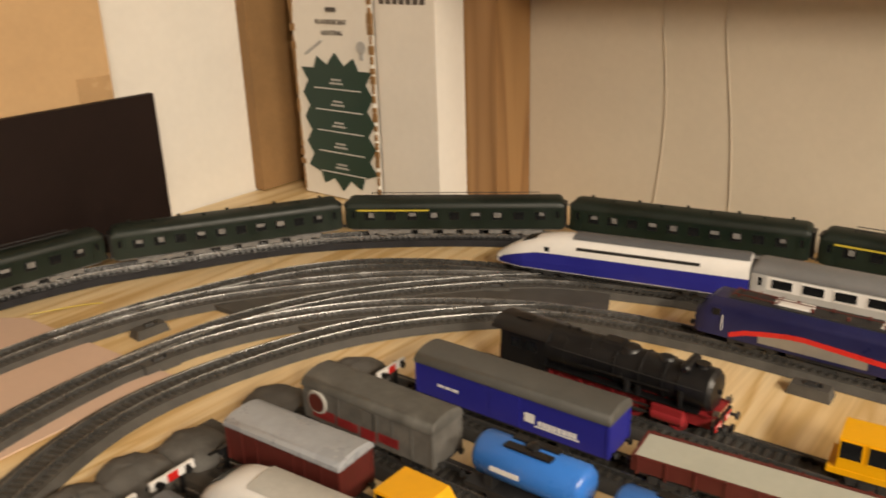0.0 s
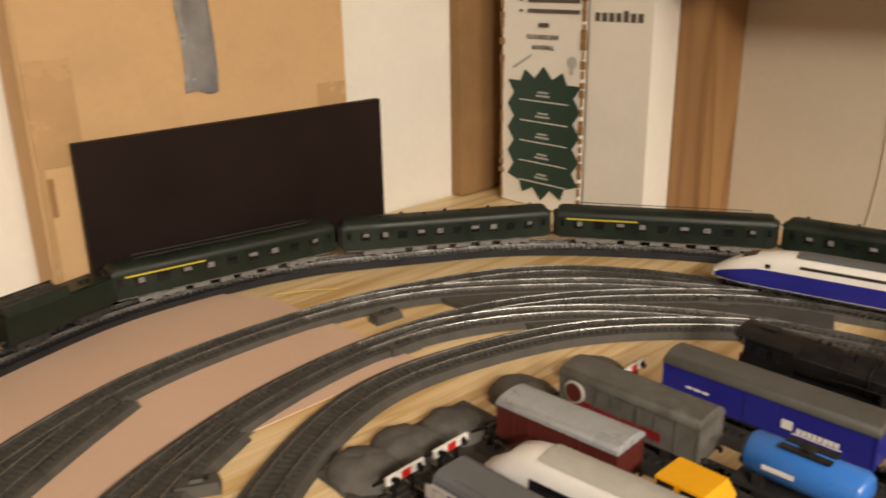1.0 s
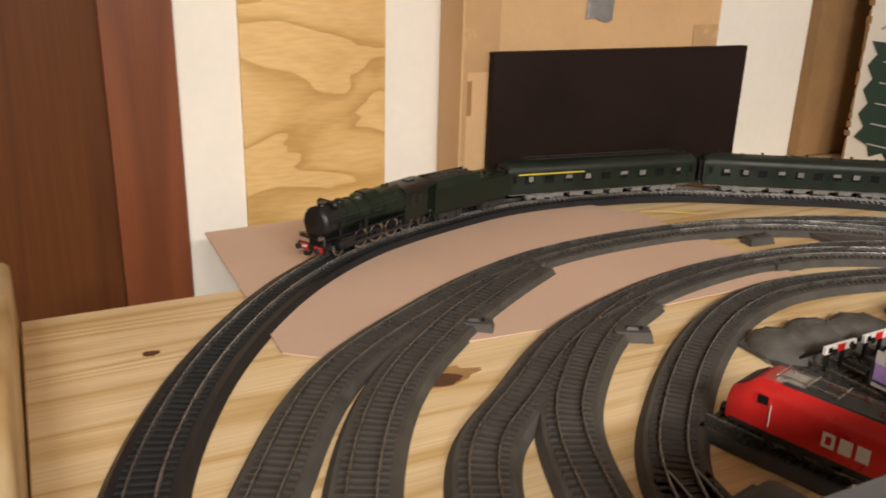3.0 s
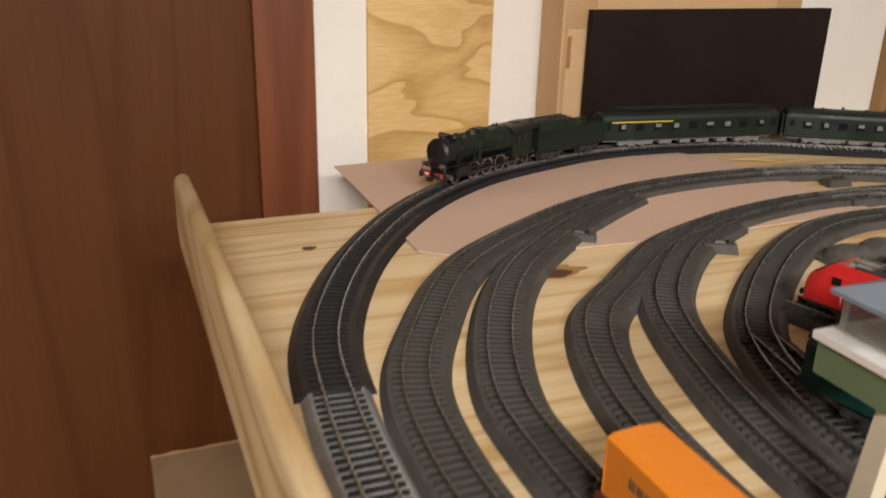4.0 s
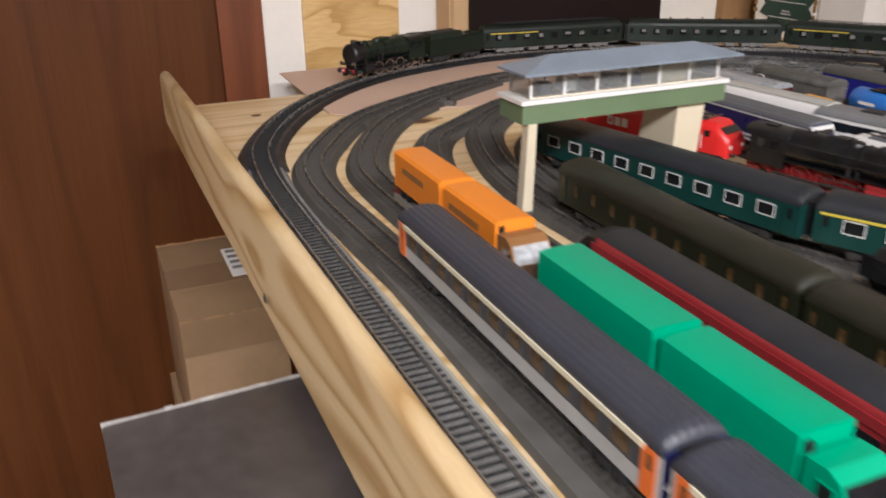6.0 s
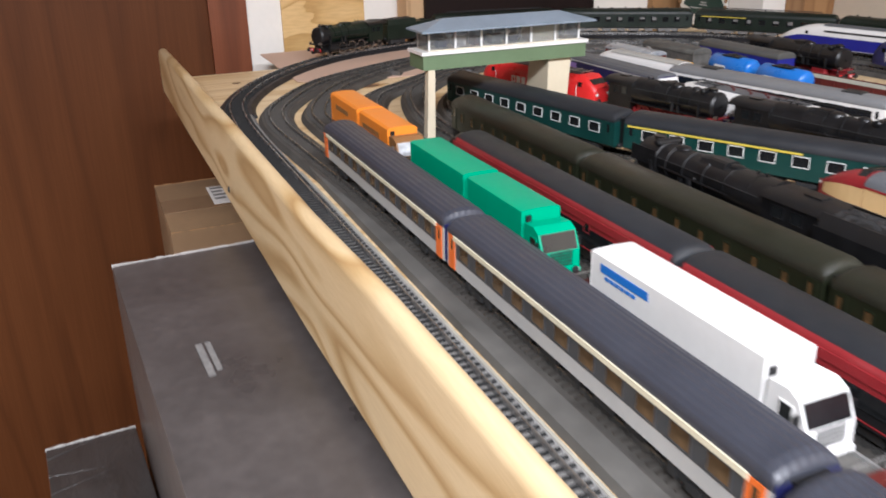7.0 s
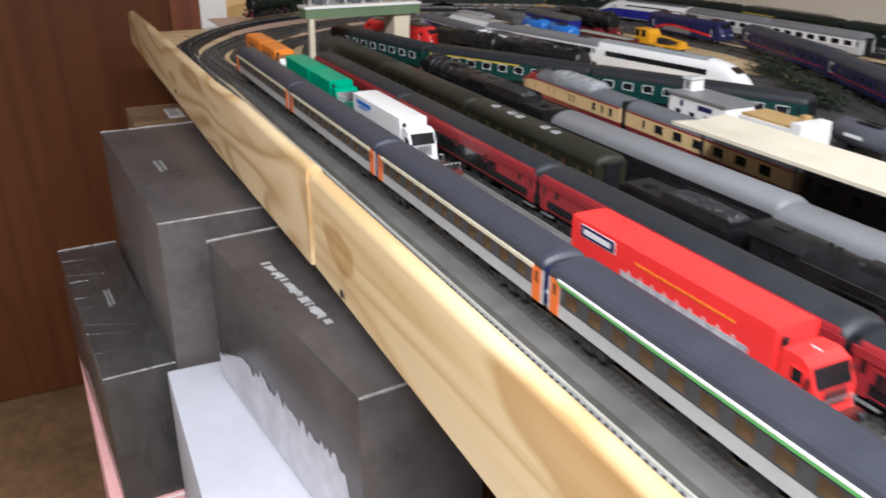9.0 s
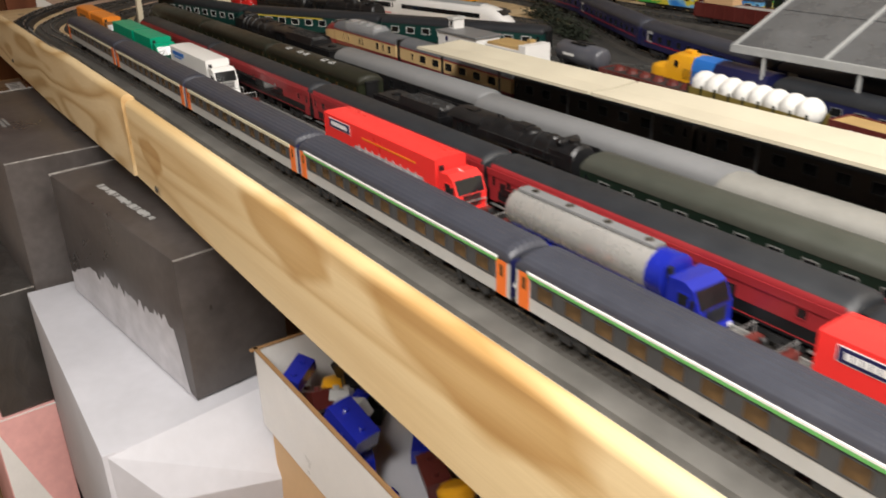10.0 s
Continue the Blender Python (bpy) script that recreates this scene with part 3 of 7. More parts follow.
def bogie(parent, x, mat=DARK, base=0.029):
    s = Shape()
    for y in (-0.0125, 0.0125):
        s.box(-base / 2 - 0.004, base / 2 + 0.004, y - 0.0012, y + 0.0012, 0.004, 0.0078)
        for k in (-base / 2, base / 2):
            s.box(k - 0.0028, k + 0.0028, y - 0.002, y + 0.002, 0.0028, 0.0085)
        s.box(-0.005, 0.005, y - 0.0022, y + 0.0022, 0.0022, 0.0065)
    s.box(-0.004, 0.004, -0.012, 0.012, 0.006, 0.010)
    b = part("bogie", shared(("bogie", mat.name, base), lambda: s.mesh("bogie", mat)), None, parent, m=pose(x, 0, 0))
    w = shared("wheelset", lambda: wheelset().mesh("wheelset", DARK, 40))
    for k in (-base / 2, base / 2):
        part("wheelset", w, None, b, m=pose(k, 0, 0))
    return b


def buffers(parent, L, z=0.0118, mat=DARK):
    def make():
        s = Shape().tube((0, 0, 0), (0.004, 0, 0), 0.0009, 8)
        return s.lathe((0.004, 0, 0), (0.0055, 0, 0), [(0, 0.0012), (0.1, 0.0026), (1, 0.0022)], 10).mesh("buffer", mat, 40)
    b = shared(("buffer", mat.name), make)
    for e, r in ((1, 0), (-1, 180)):
        for y in (-0.010, 0.010):
            part("buffer", b, None, parent, m=pose(e * (L / 2 - 0.001), y, z, 0, 0, r))


def roof_shape(L, w, z0, h, dome=0.006, ribs=0, over=0.0004):
    """An arched roof with rounded ends and lengthwise ribs."""
    n = 12 if not ribs else ribs * 4
    prof = []
    for i in range(n + 1):
        a = math.pi * (1 - i / n)
        y, z = math.cos(a), math.sin(a) ** 0.75
        k = 1.0 + (0.034 if ribs and i % 4 in (1, 2) and 2 < i < n - 2 else 0)
        prof.append((y * (w / 2 + over), z * h * k))
    rings = []
    for x, k in ((-L / 2, 0.55), (-L / 2 + dome * 0.35, 0.85), (-L / 2 + dome, 1.0), (L / 2 - dome, 1.0), (L / 2 - dome * 0.35, 0.85), (L / 2, 0.55)):
        rings.append([(x, y, z0 + z * k) for y, z in prof] + [(x, w / 2 + over, z0 - 0.0008), (x, -w / 2 - over, z0 - 0.0008)])
    return Shape().loft(rings)


def window_mesh(w, h, pane, frame_mat, rim=0.0007, bar=0.0):
    """A framed pane as one skin: raised rim, then the glass set back in it."""
    rim = rim * (0.85 if bar else 1)

    def make():
        s = Shape()
        def ring(a, y):
            return [(-w / 2 - a, y, -h / 2 - a), (w / 2 + a, y, -h / 2 - a), (w / 2 + a, y, h / 2 + a), (-w / 2 - a, y, h / 2 + a)]
        s.loft([ring(rim, -0.0001)[::-1], ring(rim, 0.0005)[::-1], ring(0, 0.0005)[::-1], ring(0, 0.0002)[::-1]], 1)
        s.m[-1] = 0
        return s.mesh("window", [pane, frame_mat])
    return shared(("window", w, h, pane.name, frame_mat.name, bar), make)


def coach(label, L=0.298, lower=GREEN_COACH, band=None, roof=GREEN_ROOF, upper=None, stripe=None, pane=GLASS, rim=FRAMEGREY, door=None, windows=9, win=(0.0135, 0.0085),
          wz=0.0265, width=0.0325, z0=0.0095, zt=0.0360, h=0.0105, ribs=0, ends=DARK, group="", stripe_span=None, bar=0.0, vents=0, under=DARK, name="passenger_coach", lit_panes=None, bands=(0.020, 0.0325)):
    t = thing(name, label, "model coach", group)
    w = width
    body = Shape().box(-L / 2, L / 2, -w / 2, w / 2, z0 + 0.0015, zt)
    body.prism([(-w / 2, z0 + 0.0015), (w / 2, z0 + 0.0015), (w / 2 - 0.003, z0), (-w / 2 + 0.003, z0)], -L / 2 + 0.001, L / 2 - 0.001)
    part("body", body, lower, t)
    if band:
        part("window_band", Shape().box(-L / 2 + 0.014, L / 2 - 0.014, -w / 2 - 0.00025, w / 2 + 0.00025, *bands), band, t)
    if upper:
        part("upper_side", Shape().box(-L / 2 + 0.0003, L / 2 - 0.0003, -w / 2 - 0.0002, w / 2 + 0.0002, bands[1] if band else 0.021, zt - 0.0001), upper, t)
    part("roof", roof_shape(L, w, zt, h, ribs=ribs), roof, t, smooth=35 if not ribs else None)
    if stripe:
        a, b = stripe_span or (-L / 2 + 0.012, L / 2 - 0.012)
        for sd in (-1, 1):
            part("stripe", Shape().box(a, b, sd * (w / 2 + 0.0008) - 0.0006, sd * (w / 2 + 0.0008) + 0.0006, zt - (0.0022 if stripe is LIME else 0.0032), zt - (0.0016 if stripe is YELLOWLINEPAINT else 0.0002)), stripe, t)
            if stripe is LIME:
                part("gutter_line", Shape().box(a, b, sd * (w / 2 + 0.0008) - 0.0006, sd * (w / 2 + 0.0008) + 0.0006, zt - 0.0002, zt + 0.0012), WHITE, t)
    me = window_mesh(*win, pane, rim, bar=bar)
    span = L - 0.055
    off = 0.00035 if band else 0.0002
    for i in range(windows):
        x = -span / 2 + span * i / (windows - 1)
        part("window", me, None, t, m=pose(x, w / 2 + off, wz))
        part("window", me, None, t, m=pose(x, -w / 2 - off, wz, 0, 0, 180))
        # pale patches in some panes stand for light seen through the coach
        if lit_panes and i % 3 != 1:
            for sd in (-1, 1):
                y0, y1 = sorted((sd * (w / 2 + 0.0001), sd * (w / 2 + 0.00055)))
                part("blind", Shape().box(x - win[0] * 0.4, x + win[0] * (0.1 + 0.1 * (i % 4)), y0, y1, wz - win[1] * 0.1 * (i % 3), wz + win[1] * 0.42), lit_panes, t, "pale patch for light seen through the window")
    def door_skin():
        s = Shape()
        def ring(a, b, c, d, y):
            return [(a, y, c), (a, y, d), (b, y, d), (b, y, c)]
        s.loft([ring(-0.0048, 0.0048, -0.0118, 0.0118, -0.0001), ring(-0.0048, 0.0048, -0.0118, 0.0118, 0.0005), ring(-0.0019, 0.0019, 0.001, 0.009, 0.0005), ring(-0.0019, 0.0019, 0.001, 0.009, 0.0002)])
        s.m[-1] = 1
        return s.mesh("door", [door or lower, pane])
    dm = shared(("door", (door or lower).name, pane.name), door_skin)
    for x in (-L / 2 + 0.008, L / 2 - 0.008):
        part("door", dm, None, t, m=pose(x, w / 2 + 0.0002, 0.0232))
        part("door", dm, None, t, m=pose(x, -w / 2 - 0.0002, 0.0232, 0, 0, 180))
    g = Shape().box(-0.0022, 0.0022, -0.0075, 0.0075, 0.0105, 0.0375).box(-0.003, 0.003, -0.0085, 0.0085, 0.0365, 0.0385)
    gm = shared("gangway", lambda: g.mesh("gangway", BLACK))
    for x in (-L / 2 - 0.0015, L / 2 + 0.0015):
        part("gangway", gm, None, t, m=pose(x, 0, 0))
    u = Shape().box(-L / 2 + 0.004, L / 2 - 0.004, -0.011, 0.011, 0.0075, z0 + 0.0005)
    for k in range(5):
        x = -0.055 + 0.027 * k
        u.box(x, x + 0.015 + 0.003 * (k % 2), -0.0125, 0.0125, 0.0035, 0.008)
    part("underframe", shared(("under", L, under.name), lambda: u.mesh("underframe", under)), None, t)
    for k in range(vents):
        x = -L / 2 + 0.02 + (L - 0.04) * k / (vents - 1)
        part("roof_vent", shared("vent", lambda: Shape().lathe((0, 0, 0), (0, 0, 0.0028), [(0, 0.0012), (0.5, 0.0012), (0.55, 0.0024), (1, 0.0014)], 8).mesh("roof_vent", roof, 40)), None, t,
             m=pose(x, 0.004 * (1 if k % 2 else -1), zt + h - 0.0006))
    for x in (-L / 2 + 0.043, L / 2 - 0.043):
        bogie(t, x, under)
    buffers(t, L)
    return t


def at_track(ob, x, y, h=0.0):
    ob.matrix_basis = pose(x, y, ZR, 0, 0, h)
    return ob


def row(first, places):
    """Puts the first and its copies at places of (x, y, heading)."""
    at_track(first, *places[0])
    for p in places[1:]:
        copy_thing(first, pose(p[0], p[1], ZR, 0, 0, p[2] if len(p) > 2 else 0))


def chord(line, s, L):
    """Pose of a vehicle of length L whose middle runs at s: between its bogie pivots."""
    xa, ya, _ = on_line(line, s - L * 0.36)
    xb, yb, _ = on_line(line, s + L * 0.36)
    return (xa + xb) / 2, (ya + yb) / 2, math.degrees(math.atan2(ya - yb, xa - xb))


def s_of(line, x, y):
    d = np.hypot(line[0][:, 0] - x, line[0][:, 1] - y)
    return float(line[1][int(np.argmin(d))])



def slab(shape, prof, y0, y1, slot=0):
    """Profile of (x, z), drawn out along y."""
    return shape.loft([[(x, y, z) for x, z in prof] for y in (y0, y1)], slot)


def bars(parent, x0, x1, y, z, h, mat, face=1, count=1, name="lettering"):
    """Unreadable writing as plain bars on a side wall; face is the wall's side, +1 or -1."""
    s = Shape()
    n = max(1, count)
    step = (x1 - x0) / n
    for i in range(n):
        s.box(x0 + step * i, x0 + step * (i + (0.8 if n > 1 else 1)), min(y, y + face * 0.0003), max(y, y + face * 0.0003), z - h / 2, z + h / 2)
    return part(name, s, mat, parent)


def spoked_wheel(r, mat_rim, mat_disc, width=0.0022):
    s = Shape()
    n = 20
    for k, (ra, rb) in enumerate(((r, r * 0.80), (r * 0.22, r * 0.05))):
        rings = []
        for y, q in ((-width / 2, rb), (-width / 2, ra), (width / 2, ra), (width / 2, rb)):
            rings.append([(q * math.cos(2 * math.pi * i / n), y, q * math.sin(2 * math.pi * i / n)) for i in range(n)])
        s.loft(rings + [rings[0]], 0 if k == 0 else 1, caps=False)
    for i in range(10):
        a = math.pi * i / 5
        s.tube((r * 0.1 * math.cos(a), 0, r * 0.1 * math.sin(a)), (r * 0.82 * math.cos(a), 0, r * 0.82 * math.sin(a)), 0.0005, 5, 1)
    return s.mesh("driving_wheel", [mat_rim, mat_disc], 40)


def coal_heap(x0, x1, w, z, h, seed=1):
    s = Shape()
    nx, ny = 26, 12
    rnd = random.Random(seed)
    grid = [[(x0 + (x1 - x0) * i / nx, -w / 2 + w * j / ny,
              z + (h * (0.5 + 0.5 * math.sin(math.pi * j / ny)) * (0.75 + 0.25 * math.sin(math.pi * i / nx)) + rnd.uniform(-0.0009, 0.0009)) * (0 < i < nx and 0 < j < ny)) for j in range(ny + 1)] for i in range(nx + 1)]
    n = len(s.v)
    for r in grid:
        s.v += r
    for i in range(nx):
        for j in range(ny):
            a = n + i * (ny + 1) + j
            s.f.append((a, a + ny + 1, a + ny + 2, a + 1))
            s.m.append(0)
    return s


def steam_loco(label, boiler=LOCOGREEN, cab=LOCOGREEN, frame_mat=BLACK, rim=STEEL, plates=RED, group="", deflectors=False):
    """Locomotive, front towards +x, its middle at the origin, without tender."""
    t = thing("steam_locomotive", label, "model locomotive", group)
    zb, r = 0.0312, 0.0136
    b = Shape().lathe((-0.024, 0, zb), (0.060, 0, zb), [(0, r * 1.12), (0.25, r * 1.1), (0.4, r), (1, r * 0.97)], 24)
    boil = part("boiler", b, boiler, t, smooth=40)
    for x in (-0.012, 0.004, 0.02, 0.036, 0.05):
        g = 1.13 if x < 0.0 else 1.06
        part("boiler_band", Shape().lathe((x, 0, zb), (x + 0.0012, 0, zb), [(0, r * 1.02), (0.2, r * g), (0.8, r * g), (1, r * 1.02)], 24), boiler, t, smooth=40)
    s = Shape().lathe((0.059, 0, zb), (0.079, 0, zb), [(0, r * 1.0), (0.02, r * 1.06), (0.85, r * 1.06), (0.9, r * 0.98), (0.96, r * 0.9), (1, r * 0.45)], 24)
    s.tube((0.0785, 0, zb), (0.0805, 0, zb), 0.0016, 8)
    for a in range(0, 360, 30):
        s.box(0.0765, 0.078, r * 0.93 * math.cos(radians(a)) - 0.0005, r * 0.93 * math.cos(radians(a)) + 0.0005, zb + r * 0.93 * math.sin(radians(a)) - 0.0005, zb + r * 0.93 * math.sin(radians(a)) + 0.0005)
    part("smokebox", s, LOCOBLACK, t, smooth=40)
    part("sandbox", Shape().prism([(-0.0075, zb + r * 0.8), (-0.0062, zb + r + 0.0020), (-0.004, zb + r + 0.0030), (0.004, zb + r + 0.0030), (0.0062, zb + r + 0.0020), (0.0075, zb + r * 0.8)], 0.010, 0.0225), boiler, t)
    part("feed_heater", Shape().lathe((0.062, -0.011, zb + r + 0.0008), (0.062, 0.011, zb + r + 0.0008), [(0, 0.0018), (0.06, 0.0030), (0.94, 0.0030), (1, 0.0018)], 14), LOCOBLACK, t, smooth=40)
    part("chimney", Shape().lathe((0.069, 0, zb + r * 0.9), (0.069, 0, zb + r + 0.0034), [(0, 0.0048), (0.3, 0.0036), (0.8, 0.0036), (0.85, 0.0044), (1, 0.0044)], 14), LOCOBLACK, t, smooth=40)
    for x, rr, hh in ((0.048, 0.0050, 0.0022), (0.026, 0.0068, 0.0022), (0.006, 0.0050, 0.0022)):
        part("dome", Shape().lathe((x, 0, zb + r * 0.8), (x, 0, zb + r + hh), [(0, rr * 1.2), (0.35, rr), (0.75, rr * 0.92), (0.93, rr * 0.6), (1, rr * 0.2)], 14), boiler, t, smooth=50)
    for x in (-0.014, -0.008):
        part("safety_valve", Shape().tube((x, 0, zb + r), (x, 0, zb + r + 0.0036), 0.001, 8), LOCOBLACK, t)
    for sd in (-1, 1):
        p = Shape()
        p.tube((-0.02, sd * (r + 0.0016), zb + 0.005), (0.074, sd * (r + 0.0012), zb + 0.005), 0.00035, 6)
        for x in (-0.015, 0.01, 0.035, 0.06):
            p.tube((x, sd * r * 0.9, zb + 0.004), (x, sd * (r + 0.0016), zb + 0.005), 0.0003, 5)
        part("handrail", p, DARK, t)
        q = Shape()
        q.tube((0.0, sd * (r + 0.0008), zb - 0.003), (0.055, sd * (r + 0.0008), zb - 0.002), 0.0007, 6)
        q.tube((0.026, sd * 0.005, zb + r), (0.026, sd * (r + 0.001), zb - 0.003), 0.0006, 6)
        q.tube((0.062, sd * (r + 0.001), zb + 0.001), (0.062, sd * 0.0135, 0.015), 0.0016, 8)
        part("steam_pipe", q, LOCOBLACK, t)
        part("air_pump", Shape().tube((0.030, sd * 0.0138, 0.0205), (0.030, sd * 0.0138, 0.0285), 0.0022, 10).tube((0.037, sd * 0.0138, 0.0205), (0.037, sd * 0.0138, 0.0265), 0.0018, 10), LOCOBLACK, t)
        part("running_board", Shape().box(-0.028, 0.073, min(sd * 0.009, sd * 0.0158), max(sd * 0.009, sd * 0.0158), 0.0195, 0.0205), LOCOBLACK, t)
        part("cylinder", Shape().lathe((0.046, sd * 0.0138, 0.0115), (0.066, sd * 0.0138, 0.0115), [(0, 0.003), (0.05, 0.0047), (0.95, 0.0047), (1, 0.003)], 14).box(0.047, 0.065, min(sd * 0.0095, sd * 0.0175), max(sd * 0.0095, sd * 0.0175), 0.014, 0.0185), frame_mat, t, smooth=40)
        rod = Shape().box(-0.034, 0.040, sd * 0.0128 - 0.0005, sd * 0.0128 + 0.0005, 0.0068, 0.0084)
        rod.box(0.010, 0.05, sd * 0.0142 - 0.0004, sd * 0.0142 + 0.0004, 0.0085, 0.0100).box(0.012, 0.046, sd * 0.0145 - 0.0003, sd * 0.0145 + 0.0003, 0.0135, 0.0145)
        part("coupling_rod", rod, DARK, t)
        if deflectors:
            part("smoke_deflector", Shape().box(0.058, 0.08, sd * 0.0148 - 0.0003, sd * 0.0148 + 0.0003, 0.0275, 0.0405), LOCOBLACK, t)
    wm = shared(("driver", rim.name, frame_mat.name), lambda: spoked_wheel(0.0092, rim, frame_mat))
    for x in (-0.031, -0.010, 0.011, 0.032):
        for y in (-0.0085, 0.0085):
            part("driving_wheel", wm, None, t, m=pose(x, y, 0.0092))
    lm = shared(("leader", rim.name, frame_mat.name), lambda: spoked_wheel(0.0056, rim, frame_mat))
    for x in (0.060, -0.054):
        for y in (-0.0085, 0.0085):
            part("carrying_wheel", lm, None, t, m=pose(x, y, 0.0056))
    part("frame", Shape().box(-0.062, 0.078, -0.0065, 0.0065, 0.006, 0.0205).box(0.066, 0.082, -0.013, 0.013, 0.0185, 0.0198), frame_mat, t)
    cb = Shape()
    prof = [(-0.0152, 0.0125), (-0.0152, 0.0385), (-0.0135, 0.0405), (0.0135, 0.0405), (0.0152, 0.0385), (0.0152, 0.0125)]
    cb.prism(prof, -0.056, -0.0235)
    part("cab", cb, cab, t)
    rf = Shape()
    rings = []
    for x in (-0.0625, -0.022):
        rings.append([(x, 0.0165 * math.cos(math.pi * i / 10), 0.0388 + 0.0062 * math.sin(math.pi * i / 10)) for i in range(11)])
    rf.loft(rings)
    rf.box(-0.05, -0.04, -0.004, 0.004, 0.0445, 0.0458)
    part("cab_roof", rf, LOCOBLACK, t, smooth=40)
    wn = window_mesh(0.0065, 0.0075, GLASS, cab)
    for x in (-0.0335, -0.045):
        part("cab_window", wn, None, t, m=pose(x, 0.0153, 0.0315))
        part("cab_window", wn, None, t, m=pose(x, -0.0153, 0.0315, 0, 0, 180))
    beam = part("buffer_beam", Shape().box(0.0805, 0.0825, -0.0158, 0.0158, 0.0085, 0.0145), LOCOBLACK, t)
    if plates:
        for y in (-0.0085, 0.0085):
            part("number_plate", Shape().box(0.0825, 0.0829, y - 0.0048, y + 0.0048, 0.0095, 0.0138, 0).box(0.0829, 0.0831, y - 0.0032, y - 0.0004, 0.0106, 0.0127, 1).box(0.0829, 0.0831, y + 0.0006, y + 0.0032, 0.0106, 0.0127, 1), [plates, WHITE], beam, "red plate with pale bars")
    for y in (-0.0108, 0.0108):
        part("buffer", Shape().tube((0.0825, y, 0.0118), (0.0865, y, 0.0118), 0.0011, 8).lathe((0.0865, y, 0.0118), (0.088, y, 0.0118), [(0, 0.0014), (0.1, 0.003), (1, 0.0026)], 12), DARK, t, smooth=40)
        part("headlamp", Shape().lathe((0.080, y, 0.0215), (0.0835, y, 0.0215), [(0, 0.0012), (0.1, 0.002), (1, 0.002)], 10).tube((0.0812, y, 0.0196), (0.0812, y, 0.0215), 0.0005, 6), STEEL, t, smooth=40)
        part("front_rail", Shape().tube((0.0815, y * 1.35, 0.0145), (0.0815, y * 1.35, 0.0235), 0.0004, 6), STEEL, t)
    part("coupler", Shape().box(0.0825, 0.0875, -0.0012, 0.0012, 0.0065, 0.0085).box(0.0865, 0.0885, -0.003, 0.003, 0.0062, 0.0098), BLACK, t)
    return t


def tender(label, body=LOCOGREEN, group="", seed=1, L=0.104):
    t = thing("tender", label, "model tender", group)
    s = Shape().box(-L / 2, L / 2, -0.0155, 0.0155, 0.0105, 0.0315)
    s.prism([(-0.0155, 0.0315), (-0.0125, 0.0395), (-0.0115, 0.0395), (-0.0115, 0.036), (0.0115, 0.036), (0.0115, 0.0395), (0.0125, 0.0395), (0.0155, 0.0315)], -0.01, L / 2 - 0.002)
    s.box(-L / 2 + 0.003, -0.012, -0.0135, 0.0135, 0.0315, 0.0328)
    part("water_tank", s, body, t)
    part("coal", coal_heap(-0.008, L / 2 - 0.004, 0.0225, 0.0362, 0.0045, seed), COAL, t)
    part("filler_hatch", Shape().lathe((-L / 2 + 0.018, 0, 0.0325), (-L / 2 + 0.018, 0, 0.0352), [(0, 0.005), (0.7, 0.005), (1, 0.003)], 14), body, t, smooth=40)
    part("ladder", Shape().tube((-L / 2 - 0.0008, -0.004, 0.012), (-L / 2 - 0.0008, -0.004, 0.033), 0.0004, 6).tube((-L / 2 - 0.0008, 0.004, 0.012), (-L / 2 - 0.0008, 0.004, 0.033), 0.0004, 6), DARK, t)
    part("underframe", Shape().box(-L / 2 + 0.002, L / 2, -0.013, 0.013, 0.0075, 0.011), BLACK, t)
    for x in (-0.030, 0.030):
        bogie(t, x, DARK, 0.024)
    buffers(t, L)
    return t


